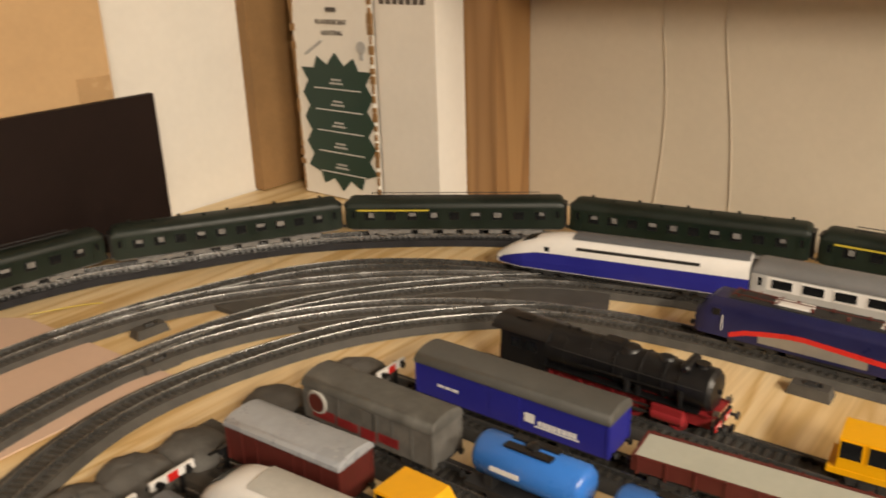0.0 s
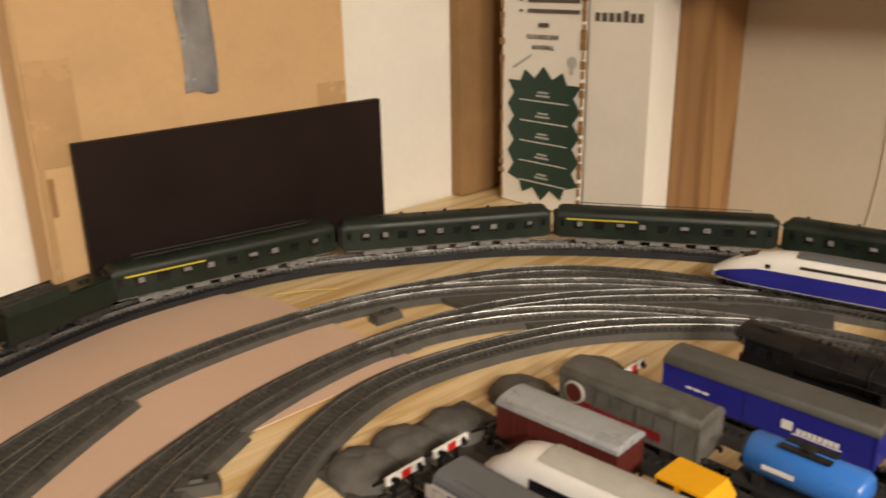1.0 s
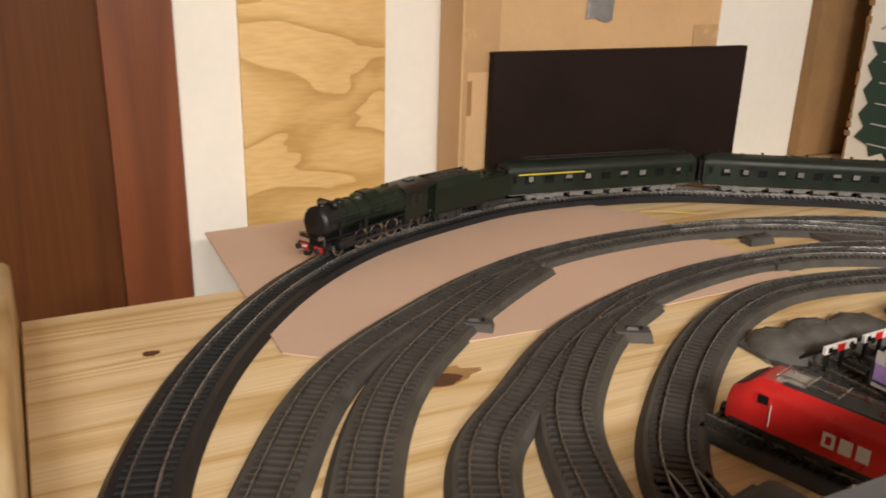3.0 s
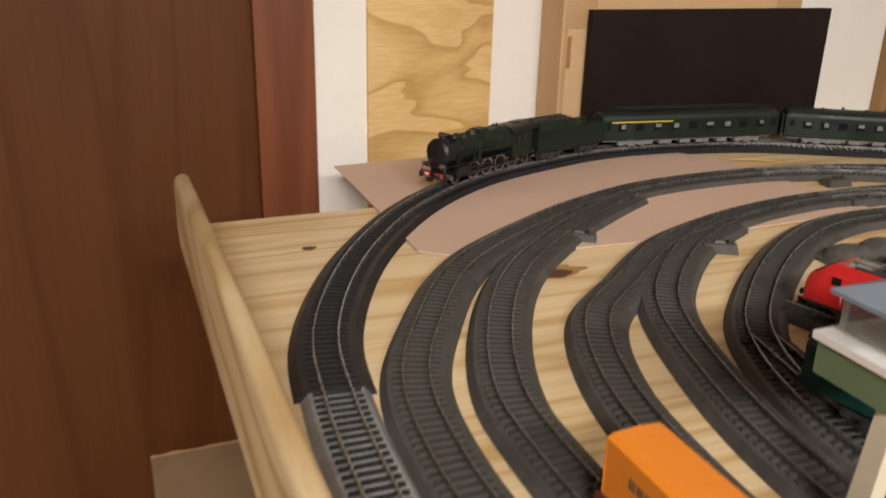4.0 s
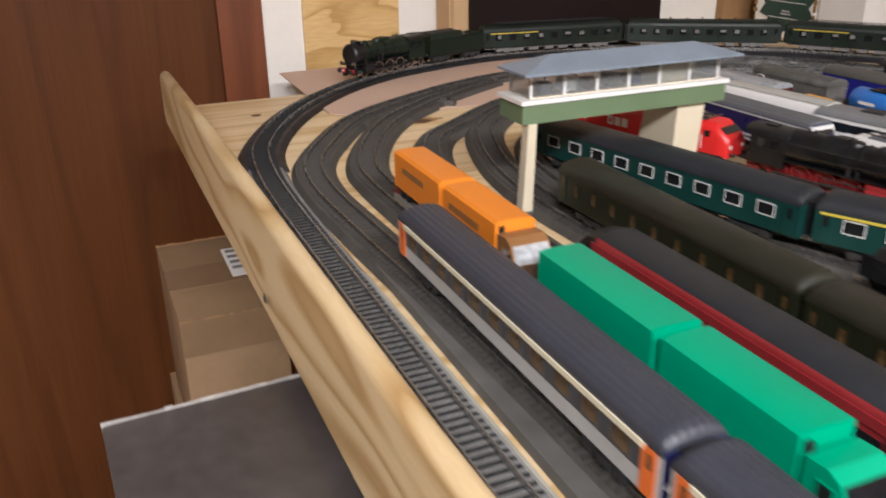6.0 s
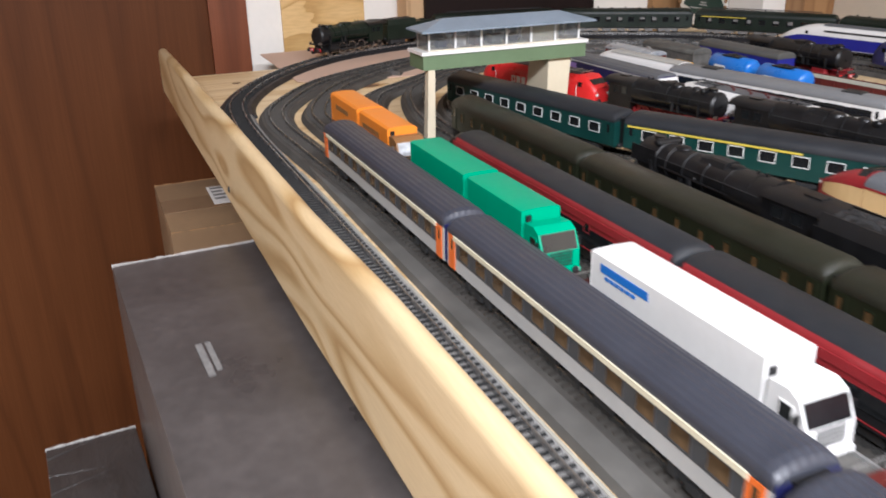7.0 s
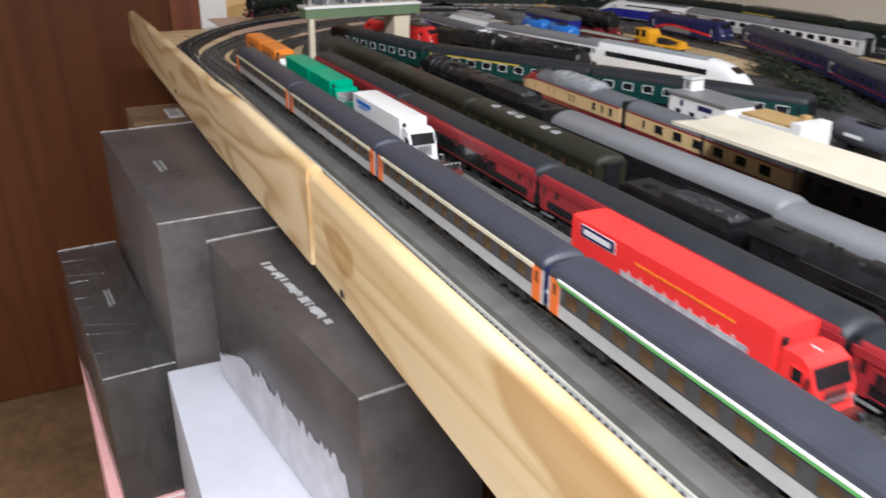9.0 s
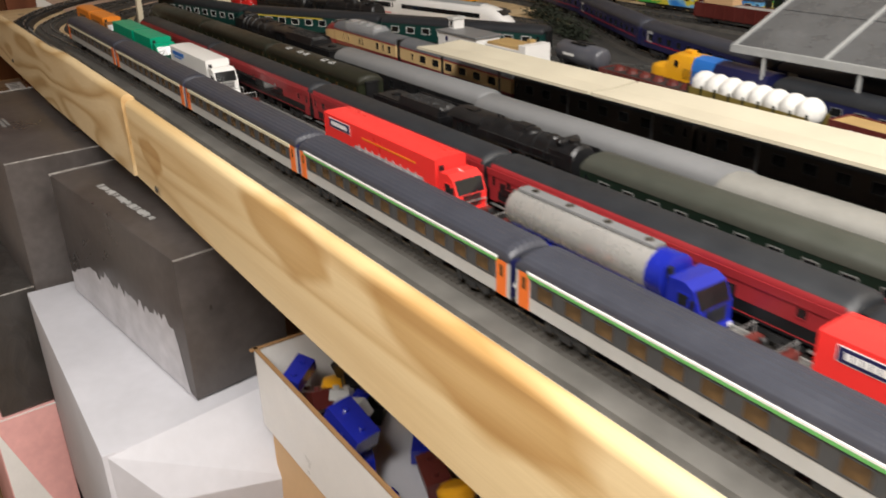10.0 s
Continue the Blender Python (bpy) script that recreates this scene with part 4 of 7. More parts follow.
def electric_loco(label, L=0.215, body=RED, roof=DARK, glass=GLASS, kit=STEEL, flash=None, skirt=DARK, group="", nose=0.014, top=0.0415, round_end=0.86, roofkit=True):
    t = thing("electric_locomotive", label, "model locomotive", group)
    w = 0.0168
    def ring(x, kw, zt):
        return [(x, -w * kw, 0.0085), (x, -w * kw, zt - 0.009), (x, -w * kw * 0.93, zt - 0.004), (x, -w * kw * 0.7, zt), (x, w * kw * 0.7, zt), (x, w * kw * 0.93, zt - 0.004), (x, w * kw, zt - 0.009), (x, w * kw, 0.0085)]
    half = L / 2
    xs = [(-half, round_end, 0.0270), (-half + 0.002, 0.95, 0.0295), (-half + nose * 0.75, 1, top - 0.003), (-half + nose, 1, top), (half - nose, 1, top), (half - nose * 0.75, 1, top - 0.003), (half - 0.002, 0.95, 0.0295), (half, round_end, 0.0270)]
    b = part("body", Shape().loft([ring(*q) for q in xs]), body, t, smooth=35)
    part("roof_panel", Shape().box(-half + nose + 0.012, half - nose - 0.012, -w * 0.68, w * 0.68, top - 0.0006, top + 0.0012, taper=0.0006), roof, t)
    if roofkit:
        for x in (-half * 0.58, half * 0.58):
            p = Shape()
            for y in (-0.006, 0.006):
                p.tube((x - 0.018, y, top + 0.0028), (x + 0.018, y, top + 0.0034), 0.0005, 6)
            for xx in (-0.018, 0.0, 0.018):
                p.tube((x + xx, -0.0095, top + 0.0034), (x + xx, 0.0095, top + 0.0034), 0.0005, 6)
            for xx in (-0.014, 0.014):
                for y in (-0.006, 0.006):
                    p.tube((x + xx, y, top + 0.001), (x + xx, y, top + 0.0032), 0.0009, 6)
            part("pantograph", p, kit, t)
        p = Shape()
        for i in range(6):
            x = -half * 0.30 + i * half * 0.12
            p.lathe((x, 0.005 * (-1) ** i, top + 0.001), (x, 0.005 * (-1) ** i, top + 0.0042), [(0, 0.0012), (0.3, 0.0016), (0.4, 0.001), (0.7, 0.0016), (1, 0.0008)], 8)
        p.tube((-half * 0.5, 0.0, top + 0.004), (half * 0.5, 0.0, top + 0.004), 0.0004, 6)
        part("roof_insulator_row", p, MAROON, t)
    ang = math.degrees(math.atan2(top - 0.003 - 0.0295, nose * 0.75 - 0.002))
    for e in (1, -1):
        cx, cz = e * (half - (0.002 + nose * 0.75) / 2), (0.0295 + top - 0.003) / 2
        part("windscreen", Shape().box(-0.0045, 0.0045, -0.0125, 0.0125, -0.0002, 0.0005), glass, t, m=pose(cx, 0, cz, 0, e * ang, 0))
        for y in (-0.010, 0.010):
            part("headlight", Shape().lathe((e * (half - 0.002), y, 0.0185), (e * (half + 0.0006), y, 0.0185), [(0, 0.0022), (0.8, 0.0022), (1, 0.0016)], 10), WHITE, t, smooth=40)
        wn = window_mesh(0.007, 0.006, glass, body)
        part("cab_window", wn, None, t, m=pose(e * (half - nose - 0.005), w + 0.0001, 0.0295))
        part("cab_window", wn, None, t, m=pose(e * (half - nose - 0.005), -w - 0.0001, 0.0295, 0, 0, 180))
        for sd in (-1, 1):
            part("handrail", Shape().tube((e * (half - nose - 0.0105), sd * (w + 0.0008), 0.014), (e * (half - nose - 0.0105), sd * (w + 0.0008), 0.028), 0.0004, 6), WHITE, t)
    part("skirt", Shape().box(-half + 0.004, half - 0.004, -w - 0.0002, w + 0.0002, 0.0078, 0.0102), skirt, t)
    part("underframe", Shape().box(-half * 0.3, half * 0.3, -0.0135, 0.0135, 0.0035, 0.0085), DARK, t)
    for x in (-half * 0.56, half * 0.56):
        bogie(t, x, DARK, 0.033)
    buffers(t, L)
    if flash:
        for sd in (-1, 1):
            s = Shape()
            top_pts, n = [], 14
            for i in range(n + 1):
                u = i / n
                x = half * 0.72 - u * half * 1.5
                zc = 0.0135 + 0.0115 * min(1, u * 3.2) ** 0.6 - 0.010 * max(0, u - 0.35) * 1.2
                top_pts.append((x, zc))
            for (x1, z1), (x2, z2) in zip(top_pts, top_pts[1:]):
                y = sd * (w + 0.00035)
                q = [(x1, y, z1), (x2, y, z2), (x2, y, z2 - 0.0045), (x1, y, z1 - 0.0045)]
                s.face(q if sd < 0 else q[::-1])
            part("red_flash", s, flash, t, "red curved stripe")
            s = Shape()
            for (x1, z1), (x2, z2) in list(zip(top_pts, top_pts[1:]))[2:9]:
                y = sd * (w + 0.0003)
                q = [(x1, y, z1 - 0.0045), (x2, y, z2 - 0.0045), (x2, y, 0.0105), (x1, y, 0.0105)]
                s.face(q if sd < 0 else q[::-1])
            part("grey_field", s, FRAMEGREY, t, "grey field under the stripe")
    return t


def truck_cab(parent, x, mat, glass=GLASS, roof=None):
    """A lorry cab whose back stands at x, facing +x, its wheels at z 0.0075."""
    z, q = 0.0075, 0.85
    c = Shape()
    slab(c, [(x, z + q * 0.004), (x, z + q * 0.0375), (x + 0.012, z + q * 0.0385), (x + 0.0185, z + q * 0.0345), (x + 0.0245, z + q * 0.0205), (x + 0.025, z + q * 0.004)], -0.0142, 0.0142)
    cab = part("cab", c, mat, parent)
    dx, dz = 0.006, -0.014
    a = math.degrees(math.atan2(0.014, 0.006))
    part("windscreen", Shape().box(-0.0062, 0.0062, -0.0128, 0.0128, 0, 0.0004), glass, cab, m=pose(x + 0.0216, 0, z + q * 0.0276, 0, a, 0))
    wn = window_mesh(0.0075, 0.0075, glass, mat)
    part("side_window", wn, None, cab, m=pose(x + 0.012, 0.0143, z + q * 0.0255))
    part("side_window", wn, None, cab, m=pose(x + 0.012, -0.0143, z + q * 0.0255, 0, 0, 180))
    g = Shape()
    for i in range(5):
        g.box(x + 0.025, x + 0.0256, -0.0085, 0.0085, z + q * 0.009 + i * 0.0022, z + q * 0.0102 + i * 0.0022)
    part("grille", g, DARK, cab)
    part("bumper", Shape().box(x + 0.017, x + 0.0265, -0.0145, 0.0145, z + q * 0.0025, z + q * 0.0062), mat, cab)
    for y in (-0.0115, 0.0115):
        part("headlight", Shape().box(x + 0.0265, x + 0.0269, y - 0.0018, y + 0.0018, z + q * 0.0032, z + q * 0.0055), WHITE, cab)
        part("mirror", Shape().box(x + 0.0195, x + 0.021, y * 1.42 - 0.0012, y * 1.42 + 0.0012, z + q * 0.022, z + q * 0.029), BLACK, cab)
    part("air_filter", Shape().tube((x - 0.002, -0.010, z + q * 0.034), (x - 0.002, -0.010, z + q * 0.042), 0.0022, 10), BLACK, parent)
    for xx in (x + 0.012,):
        for y in (-0.0115, 0.0115):
            part("wheel", shared("truckwheel", lambda: Shape().lathe((0, -0.0018, 0), (0, 0.0018, 0), [(0, 0.003), (0.02, 0.0052), (0.98, 0.0052), (1, 0.003)], 14).mesh("wheel", BLACK, 40)), None, parent, m=pose(xx, y, z + q * 0.0052))


def lorry(label, mat, boxes, cab_x, cab_mat=None, glass=GLASS, arched=False, group="lorries on flat wagons", top=0.0472, tank=False):
    t = thing("lorry", label, "model lorry", group)
    z = 0.0075
    for x0, x1 in boxes:
        s = Shape()
        if tank:
            prof = [(0.0145 * math.cos(2 * math.pi * i / 20), 0.0325 + 0.0145 * math.sin(2 * math.pi * i / 20)) for i in range(20)]
            rings = [[(x, y * k, 0.0325 + (zz - 0.0325) * k) for y, zz in prof] for x, k in ((x0, 0.7), (x0 + 0.002, 0.93), (x0 + 0.005, 1), (x1 - 0.005, 1), (x1 - 0.002, 0.93), (x1, 0.7))]
            part("tank", s.loft(rings), mat, t, smooth=40)
            part("walkway", Shape().box(x0 + 0.008, x1 - 0.010, -0.0042, 0.0042, 0.0463, 0.0479), STEEL, t)
            for i in range(4):
                x = x0 + 0.02 + (x1 - x0 - 0.04) * i / 3
                part("hatch", Shape().lathe((x, 0, 0.0479), (x, 0, 0.0498), [(0, 0.003), (0.8, 0.003), (1, 0.002)], 12), STEEL, t, smooth=40)
            part("chassis", Shape().box(x0 + 0.004, x1, -0.012, 0.012, z + 0.005, 0.021), TRUCKBLUE, t)
        else:
            h = 0.0025 if arched else 0.0012
            prof = [(-0.0148, z + 0.0085), (-0.0148, top - h), (-0.012, top - h * 0.3), (0, top), (0.012, top - h * 0.3), (0.0148, top - h), (0.0148, z + 0.0085)]
            body = part("container", s.prism(prof, x0, x1), mat, t, smooth=25)
            for x in (x0 - 0.0002, x1 - 0.0006):
                for sd in (-1, 1):
                    part("corner_post", Shape().box(x, x + 0.0008, sd * 0.0143 - 0.0007, sd * 0.0143 + 0.0007, z + 0.0085, top - h), mat, body)
            part("chassis", Shape().box(x0, x1, -0.009, 0.009, z + 0.005, z + 0.0085), DARK, t)
        wm = shared("truckwheel", lambda: Shape().lathe((0, -0.0018, 0), (0, 0.0018, 0), [(0, 0.003), (0.02, 0.0052), (0.98, 0.0052), (1, 0.003)], 14).mesh("wheel", BLACK, 40))
        for x in (x0 + 0.012, x0 + 0.025):
            for y in (-0.0115, 0.0115):
                part("wheel", wm, None, t, m=pose(x, y, z + 0.0052))
    truck_cab(t, cab_x, cab_mat or mat, glass)
    return t


def low_wagon(label="low grey flat wagon with many small wheels", L=0.226, group="flat wagons"):
    t = thing("flat_wagon", label, "model wagon", group)
    part("deck", Shape().box(-L / 2 + 0.006, L / 2 - 0.006, -0.0155, 0.0155, 0.0045, 0.0072), GREYVAN, t)
    for sd in (-1, 1):
        part("side_rail", Shape().box(-L / 2 + 0.006, L / 2 - 0.006, sd * 0.0155 - 0.0008, sd * 0.0155 + 0.0008, 0.003, 0.0090), FRAMEGREY, t)
    for e in (-1, 1):
        part("headstock", Shape().box(e * (L / 2 - 0.003) - 0.003, e * (L / 2 - 0.003) + 0.003, -0.0145, 0.0145, 0.0055, 0.0125), MAROON, t, "dark red end beam")
        p = Shape().tube((e * (L / 2 - 0.005), -0.012, 0.0125), (e * (L / 2 - 0.005), -0.012, 0.020), 0.0004, 6).tube((e * (L / 2 - 0.005), 0.012, 0.0125), (e * (L / 2 - 0.005), 0.012, 0.020), 0.0004, 6)
        p.tube((e * (L / 2 - 0.005), -0.012, 0.020), (e * (L / 2 - 0.005), 0.012, 0.020), 0.0004, 6)
        part("end_railing", p, FRAMEGREY, t)
    w = shared("smallwheels", lambda: wheelset(0.0026).mesh("wheelset", DARK, 40))
    for i in range(12):
        x = -L / 2 + 0.016 + (L - 0.032) * i / 11
        part("wheelset", w, None, t, m=pose(x, 0, 0))
    buffers(t, L)
    return t


def van(label, L, body, roof, group="goods wagons", h=0.0085, ends=None, ribs=8):
    t = thing("goods_van", label, "model wagon", group)
    w = 0.0315
    b = part("body", Shape().box(-L / 2, L / 2, -w / 2, w / 2, 0.0105, 0.0365), body, t)
    part("roof", roof_shape(L + 0.002, w, 0.0365, h, dome=0.001, over=0.001), roof, t, smooth=35)
    rib = shared(("rib", body.name), lambda: Shape().box(-0.0005, 0.0005, -0.0002, 0.0006, 0.0108, 0.0362).mesh("side_rib", body))
    for i in range(ribs):
        x = -L / 2 + 0.0008 + (L - 0.0016) * i / (ribs - 1)
        part("side_rib", rib, None, t, m=pose(x, w / 2, 0))
        part("side_rib", rib, None, t, m=pose(x, -w / 2, 0, 0, 0, 180))
    for sd in (-1, 1):
        part("sliding_door", Shape().box(-0.012, 0.012, sd * w / 2 - 0.0006, sd * w / 2 + 0.0006, 0.0115, 0.0350), body, t)
        for y in (-w / 2, w / 2 - 0.002):
            part("end_frame", Shape().box(sd * L / 2 - 0.0006, sd * L / 2 + 0.0006, y, y + 0.002, 0.0105, 0.036), ends or body, t)
    part("underframe", Shape().box(-L / 2 + 0.002, L / 2 - 0.002, -0.013, 0.013, 0.007, 0.0105), DARK, t)
    ws = shared("wheelset", lambda: wheelset().mesh("wheelset", DARK, 40))
    for x in (-L * 0.28, L * 0.28):
        part("wheelset", ws, None, t, m=pose(x, 0, 0))
        for sd in (-1, 1):
            part("axle_guard", Shape().box(x - 0.004, x + 0.004, sd * 0.0125 - 0.0006, sd * 0.0125 + 0.0006, 0.003, 0.009), DARK, t)
    buffers(t, L)
    return t


def tank_wagon(label, L=0.088, mat=SKYBLUE):
    t = thing("tank_wagon", label, "model wagon", "goods wagons")
    r, zc = 0.0142, 0.0285
    part("tank", Shape().lathe((-L / 2 + 0.004, 0, zc), (L / 2 - 0.004, 0, zc), [(0, r * 0.55), (0.02, r * 0.85), (0.06, r), (0.94, r), (0.98, r * 0.85), (1, r * 0.55)], 24), mat, t, smooth=40)
    part("filler_dome", Shape().lathe((0, 0, zc + r - 0.001), (0, 0, zc + r + 0.003), [(0, 0.0045), (0.7, 0.0045), (1, 0.003)], 12), BLACK, t, smooth=40)
    part("walkway", Shape().box(-0.016, 0.016, -0.008, -0.002, zc + r - 0.0005, zc + r + 0.0007).box(-0.016, 0.016, 0.002, 0.008, zc + r - 0.0005, zc + r + 0.0007), BLACK, t)
    for e in (-1, 1):
        lad = Shape().tube((0.014 * e, -0.0155, 0.012), (0.014 * e, -0.006, zc + r), 0.0004, 5).tube((0.019 * e, -0.0155, 0.012), (0.019 * e, -0.006, zc + r), 0.0004, 5)
        part("ladder", lad, BLACK, t)
        part("saddle", Shape().box(e * L * 0.3 - 0.003, e * L * 0.3 + 0.003, -0.012, 0.012, 0.0105, 0.020), DARK, t)
        bars(t, -L * 0.12 + e * 0.012, L * 0.12 + e * 0.012, e * (r + 0.0001), zc, 0.0035, WHITE, e)
    part("underframe", Shape().box(-L / 2, L / 2, -0.0135, 0.0135, 0.0075, 0.0108), DARK, t)
    part("end_platform", Shape().box(-L / 2, -L / 2 + 0.004, -0.0145, 0.0145, 0.0105, 0.0115), DARK, t)
    ws = shared("wheelset", lambda: wheelset().mesh("wheelset", DARK, 40))
    for x in (-L * 0.28, L * 0.28):
        part("wheelset", ws, None, t, m=pose(x, 0, 0))
    buffers(t, L)
    return t


def low_side(label, L=0.15, body=MAROON, load=CONCRETE, top=0.0225, stakes=9):
    t = thing("open_wagon", label, "model wagon", "goods wagons")
    for sd in (-1, 1):
        part("side_board", Shape().box(-L / 2, L / 2, sd * 0.0152 - 0.0007, sd * 0.0152 + 0.0007, 0.0105, top), body, t)
        part("end_board", Shape().box(sd * (L / 2 - 0.0007) - 0.0007, sd * (L / 2 - 0.0007) + 0.0007, -0.0145, 0.0145, 0.0105, top), body, t)
        for i in range(stakes):
            x = -L / 2 + 0.004 + (L - 0.008) * i / (stakes - 1)
            part("stake", shared(("stake", body.name, top), lambda: Shape().box(-0.0008, 0.0008, -0.0006, 0.0006, 0.009, top + 0.0005).mesh("stake", body)), None, t, m=pose(x, sd * 0.0163, 0))
    part("load", Shape().box(-L / 2 + 0.0015, L / 2 - 0.0015, -0.0143, 0.0143, 0.0105, top - 0.0012), load, t)
    part("underframe", Shape().box(-L / 2 + 0.002, L / 2 - 0.002, -0.013, 0.013, 0.007, 0.0105), DARK, t)
    for x in (-L / 2 + 0.024, L / 2 - 0.024):
        bogie(t, x, DARK, 0.02)
    buffers(t, L)
    return t


def nose_car(label, L, body, lower=None, roof=SILVERROOF, drop=0.075, group="", name="power_car", windows=0, grille=False, top=0.0445, glass_at=0.62, window_mat=GLASS, stripe=None):
    """A streamlined end car, its nose towards +x."""
    t = thing(name, label, "model train car", group)
    w = 0.0165

    def ring(x, kw, zt, zb=0.0075):
        h = zt - zb
        return [(x, -w * kw * 0.94, zb), (x, -w * kw, zb + h * 0.25), (x, -w * kw, zb + h * 0.62), (x, -w * kw * 0.88, zb + h * 0.86), (x, -w * kw * 0.55, zt), (x, 0, zt + h * 0.03),
                (x, w * kw * 0.55, zt), (x, w * kw * 0.88, zb + h * 0.86), (x, w * kw, zb + h * 0.62), (x, w * kw, zb + h * 0.25), (x, w * kw * 0.94, zb)]
    half = L / 2
    sec = [(-half, 1, top)]
    sec.append((half - drop, 1, top))
    for u in (0.25, 0.45, 0.62, 0.76, 0.87, 0.95, 1.0):
        k = 1 - 0.60 * max(0, (u - 0.55) / 0.45) ** 2
        zt = top - (top - 0.0155) * (0.12 * u + 0.88 * u ** 2.3)
        sec.append((half - drop + drop * u, k, zt))
    part("body", Shape().loft([ring(*q) for q in sec]), body, t, smooth=60)
    if lower:
        s = Shape()
        for sd in (-1, 1):
            pts = []
            for x, k, zt in sec[:-1]:
                zz = min(0.027, 0.0075 + (zt - 0.0075) * 0.60)
                y = sd * (w * k + 0.0003)
                pts.append(((x, y * 0.965, 0.0085), (x, y, 0.0075 + (zt - 0.0075) * 0.25), (x, y, zz)))
            for a, b in zip(pts, pts[1:]):
                for i in (0, 1):
                    q = [a[i], b[i], b[i + 1], a[i + 1]]
                    s.face(q if sd < 0 else q[::-1])
        part("lower_side", s, lower, t, "coloured lower side")
    part("roof_panel", Shape().prism([(-0.012, top - 0.001), (-0.010, top + 0.0008), (0, top + 0.0022), (0.010, top + 0.0008), (0.012, top - 0.001)], -half + 0.001, half - drop), roof, t, smooth=40)
    ix = half - drop + drop * glass_at
    zt = top - (top - 0.0155) * (0.12 * glass_at + 0.88 * glass_at ** 2.3)
    slope = math.degrees(math.atan((top - 0.0155) / drop * (0.12 + 0.88 * 2.3 * glass_at ** 1.3)))
    part("windscreen", Shape().box(-0.0075, 0.0075, -0.0082, 0.0082, 0, 0.0006), GLASS, t, m=pose(ix, 0, zt + 0.0003, 0, slope, 0))
    for sd in (-1, 1):
        if grille:
            part("side_grille", Shape().box(-half + 0.045, half - drop - 0.005, sd * (w * 0.95) - 0.0006, sd * (w * 0.95) + 0.0006, 0.0335, 0.0365), DARK, t)
        if windows:
            part("window_band", Shape().box(-half + 0.02, half - drop + 0.004, sd * w - 0.0004, sd * w + 0.0004, 0.0235, 0.0315), window_mat, t)
        if stripe:
            part("stripe", Shape().box(-half + 0.002, half - drop - 0.002, sd * w - 0.0005, sd * w + 0.0005, 0.0125, 0.0145), stripe, t)
        part("headlight", Shape().lathe((half - 0.008, sd * 0.0085, 0.0145), (half - 0.003, sd * 0.0085, 0.0140), [(0, 0.002), (1, 0.0014)], 8), WHITE, t)
    part("underframe", Shape().box(-half + 0.006, half - 0.02, -0.0125, 0.0125, 0.004, 0.0085), DARK, t)
    for x in (-half + 0.04, half - 0.06):
        bogie(t, x, DARK, 0.032)
    return t


# ---- the green train on the outer track ----
FRONT = (-0.555, 0.505)
sf = s_of(OUTER, *FRONT)
K = 1.1   # this engine is a large type
x, y, h = chord(OUTER, sf + 0.088 * K, 0.12)
gl = at_track(steam_loco("dark green steam locomotive with black smokebox and red plates", group="green train"), x, y, h)
gl.scale = (K, K, K)
x, y, h = chord(OUTER, sf + (0.088 + 0.066 + 0.054) * K, 0.1)
gt = at_track(tender("dark green tender heaped with coal", group="green train"), x, y, h)
gt.scale = (K, K, K * 1.08)
LC = 0.255
gc = coach("dark green passenger coach with a yellow stripe over some windows", LC, GREEN_COACH, roof=GREEN_ROOF, stripe=YELLOWLINEPAINT, stripe_span=(0.03, 0.115), windows=9, win=(0.0118, 0.0095), vents=0, lit_panes=LABELGREY, group="green train", rim=GREEN_ROOF, under=LABELGREY)
for sd in (-1, 1):
    p = Shape().tube((-0.10, sd * 0.006, 0.0485), (0.10, sd * 0.006, 0.0485), 0.0005, 6)
    for k in range(9):
        p.tube((-0.10 + 0.025 * k, sd * 0.006, 0.045), (-0.10 + 0.025 * k, sd * 0.006, 0.0485), 0.0004, 5)
    part("roof_rail", p, DARK, gc)
gc2 = coach("dark green passenger coach with ribbed roof", LC, GREEN_COACH, roof=GREEN_ROOF, windows=10, win=(0.0112, 0.0095), vents=9, lit_panes=LABELGREY, group="green train", ribs=0, rim=GREEN_ROOF, under=LABELGREY)
for i in range(13):
    s = sf + 0.268 * K + LC / 2 + i * (LC + 0.013)
    x, y, h = chord(OUTER, s, LC)
    src = gc if i % 2 == 0 else gc2
    if i < 2:
        at_track(src, x, y, h)
    else:
        copy_thing(src, pose(x, y, ZR, 0, 0, h))

# ---- rakes on the straight tracks ----
def express(label, stripe):
    c = coach(label, 0.297, LIGHTGREY, band=BANDGREY, roof=GREYROOF, stripe=stripe, pane=GLASSTAN, rim=BANDGREY, door=DOORORANGE, windows=11, win=(0.0135, 0.0092), ribs=11, group="grey express coaches", bands=(0.0205, 0.0335), wz=0.027, h=0.0098)
    for x in (-0.1485, 0.1485):
        part("end_lamp", Shape().lathe((x * 0.985, -0.0125, 0.020), (x * 1.006, -0.0125, 0.020), [(0, 0.0018), (1, 0.0018)], 10), WHITE, c)
        part("end_wall", Shape().box(x - 0.0006, x + 0.0006, -0.0158, 0.0158, 0.0115, 0.0375), NAVY, c, "dark blue end wall")
    return c


ca = express("light grey express coach with slate roof and ivory stripe", paint("ivory_stripe", (0.72, 0.67, 0.50), 0.4, var=0.05))
row(ca, [(0.083 + 0.303 * i + 0.1515, 0.3525) for i in range(3)])
cb = express("light grey express coach with slate roof and lime stripe", LIME)
row(cb, [(0.083 + 0.303 * i + 0.1515, 0.3525) for i in range(3, 6)])

RAKERED = paint("rake_red_paint", (0.26, 0.021, 0.025), 0.36, var=0.12)


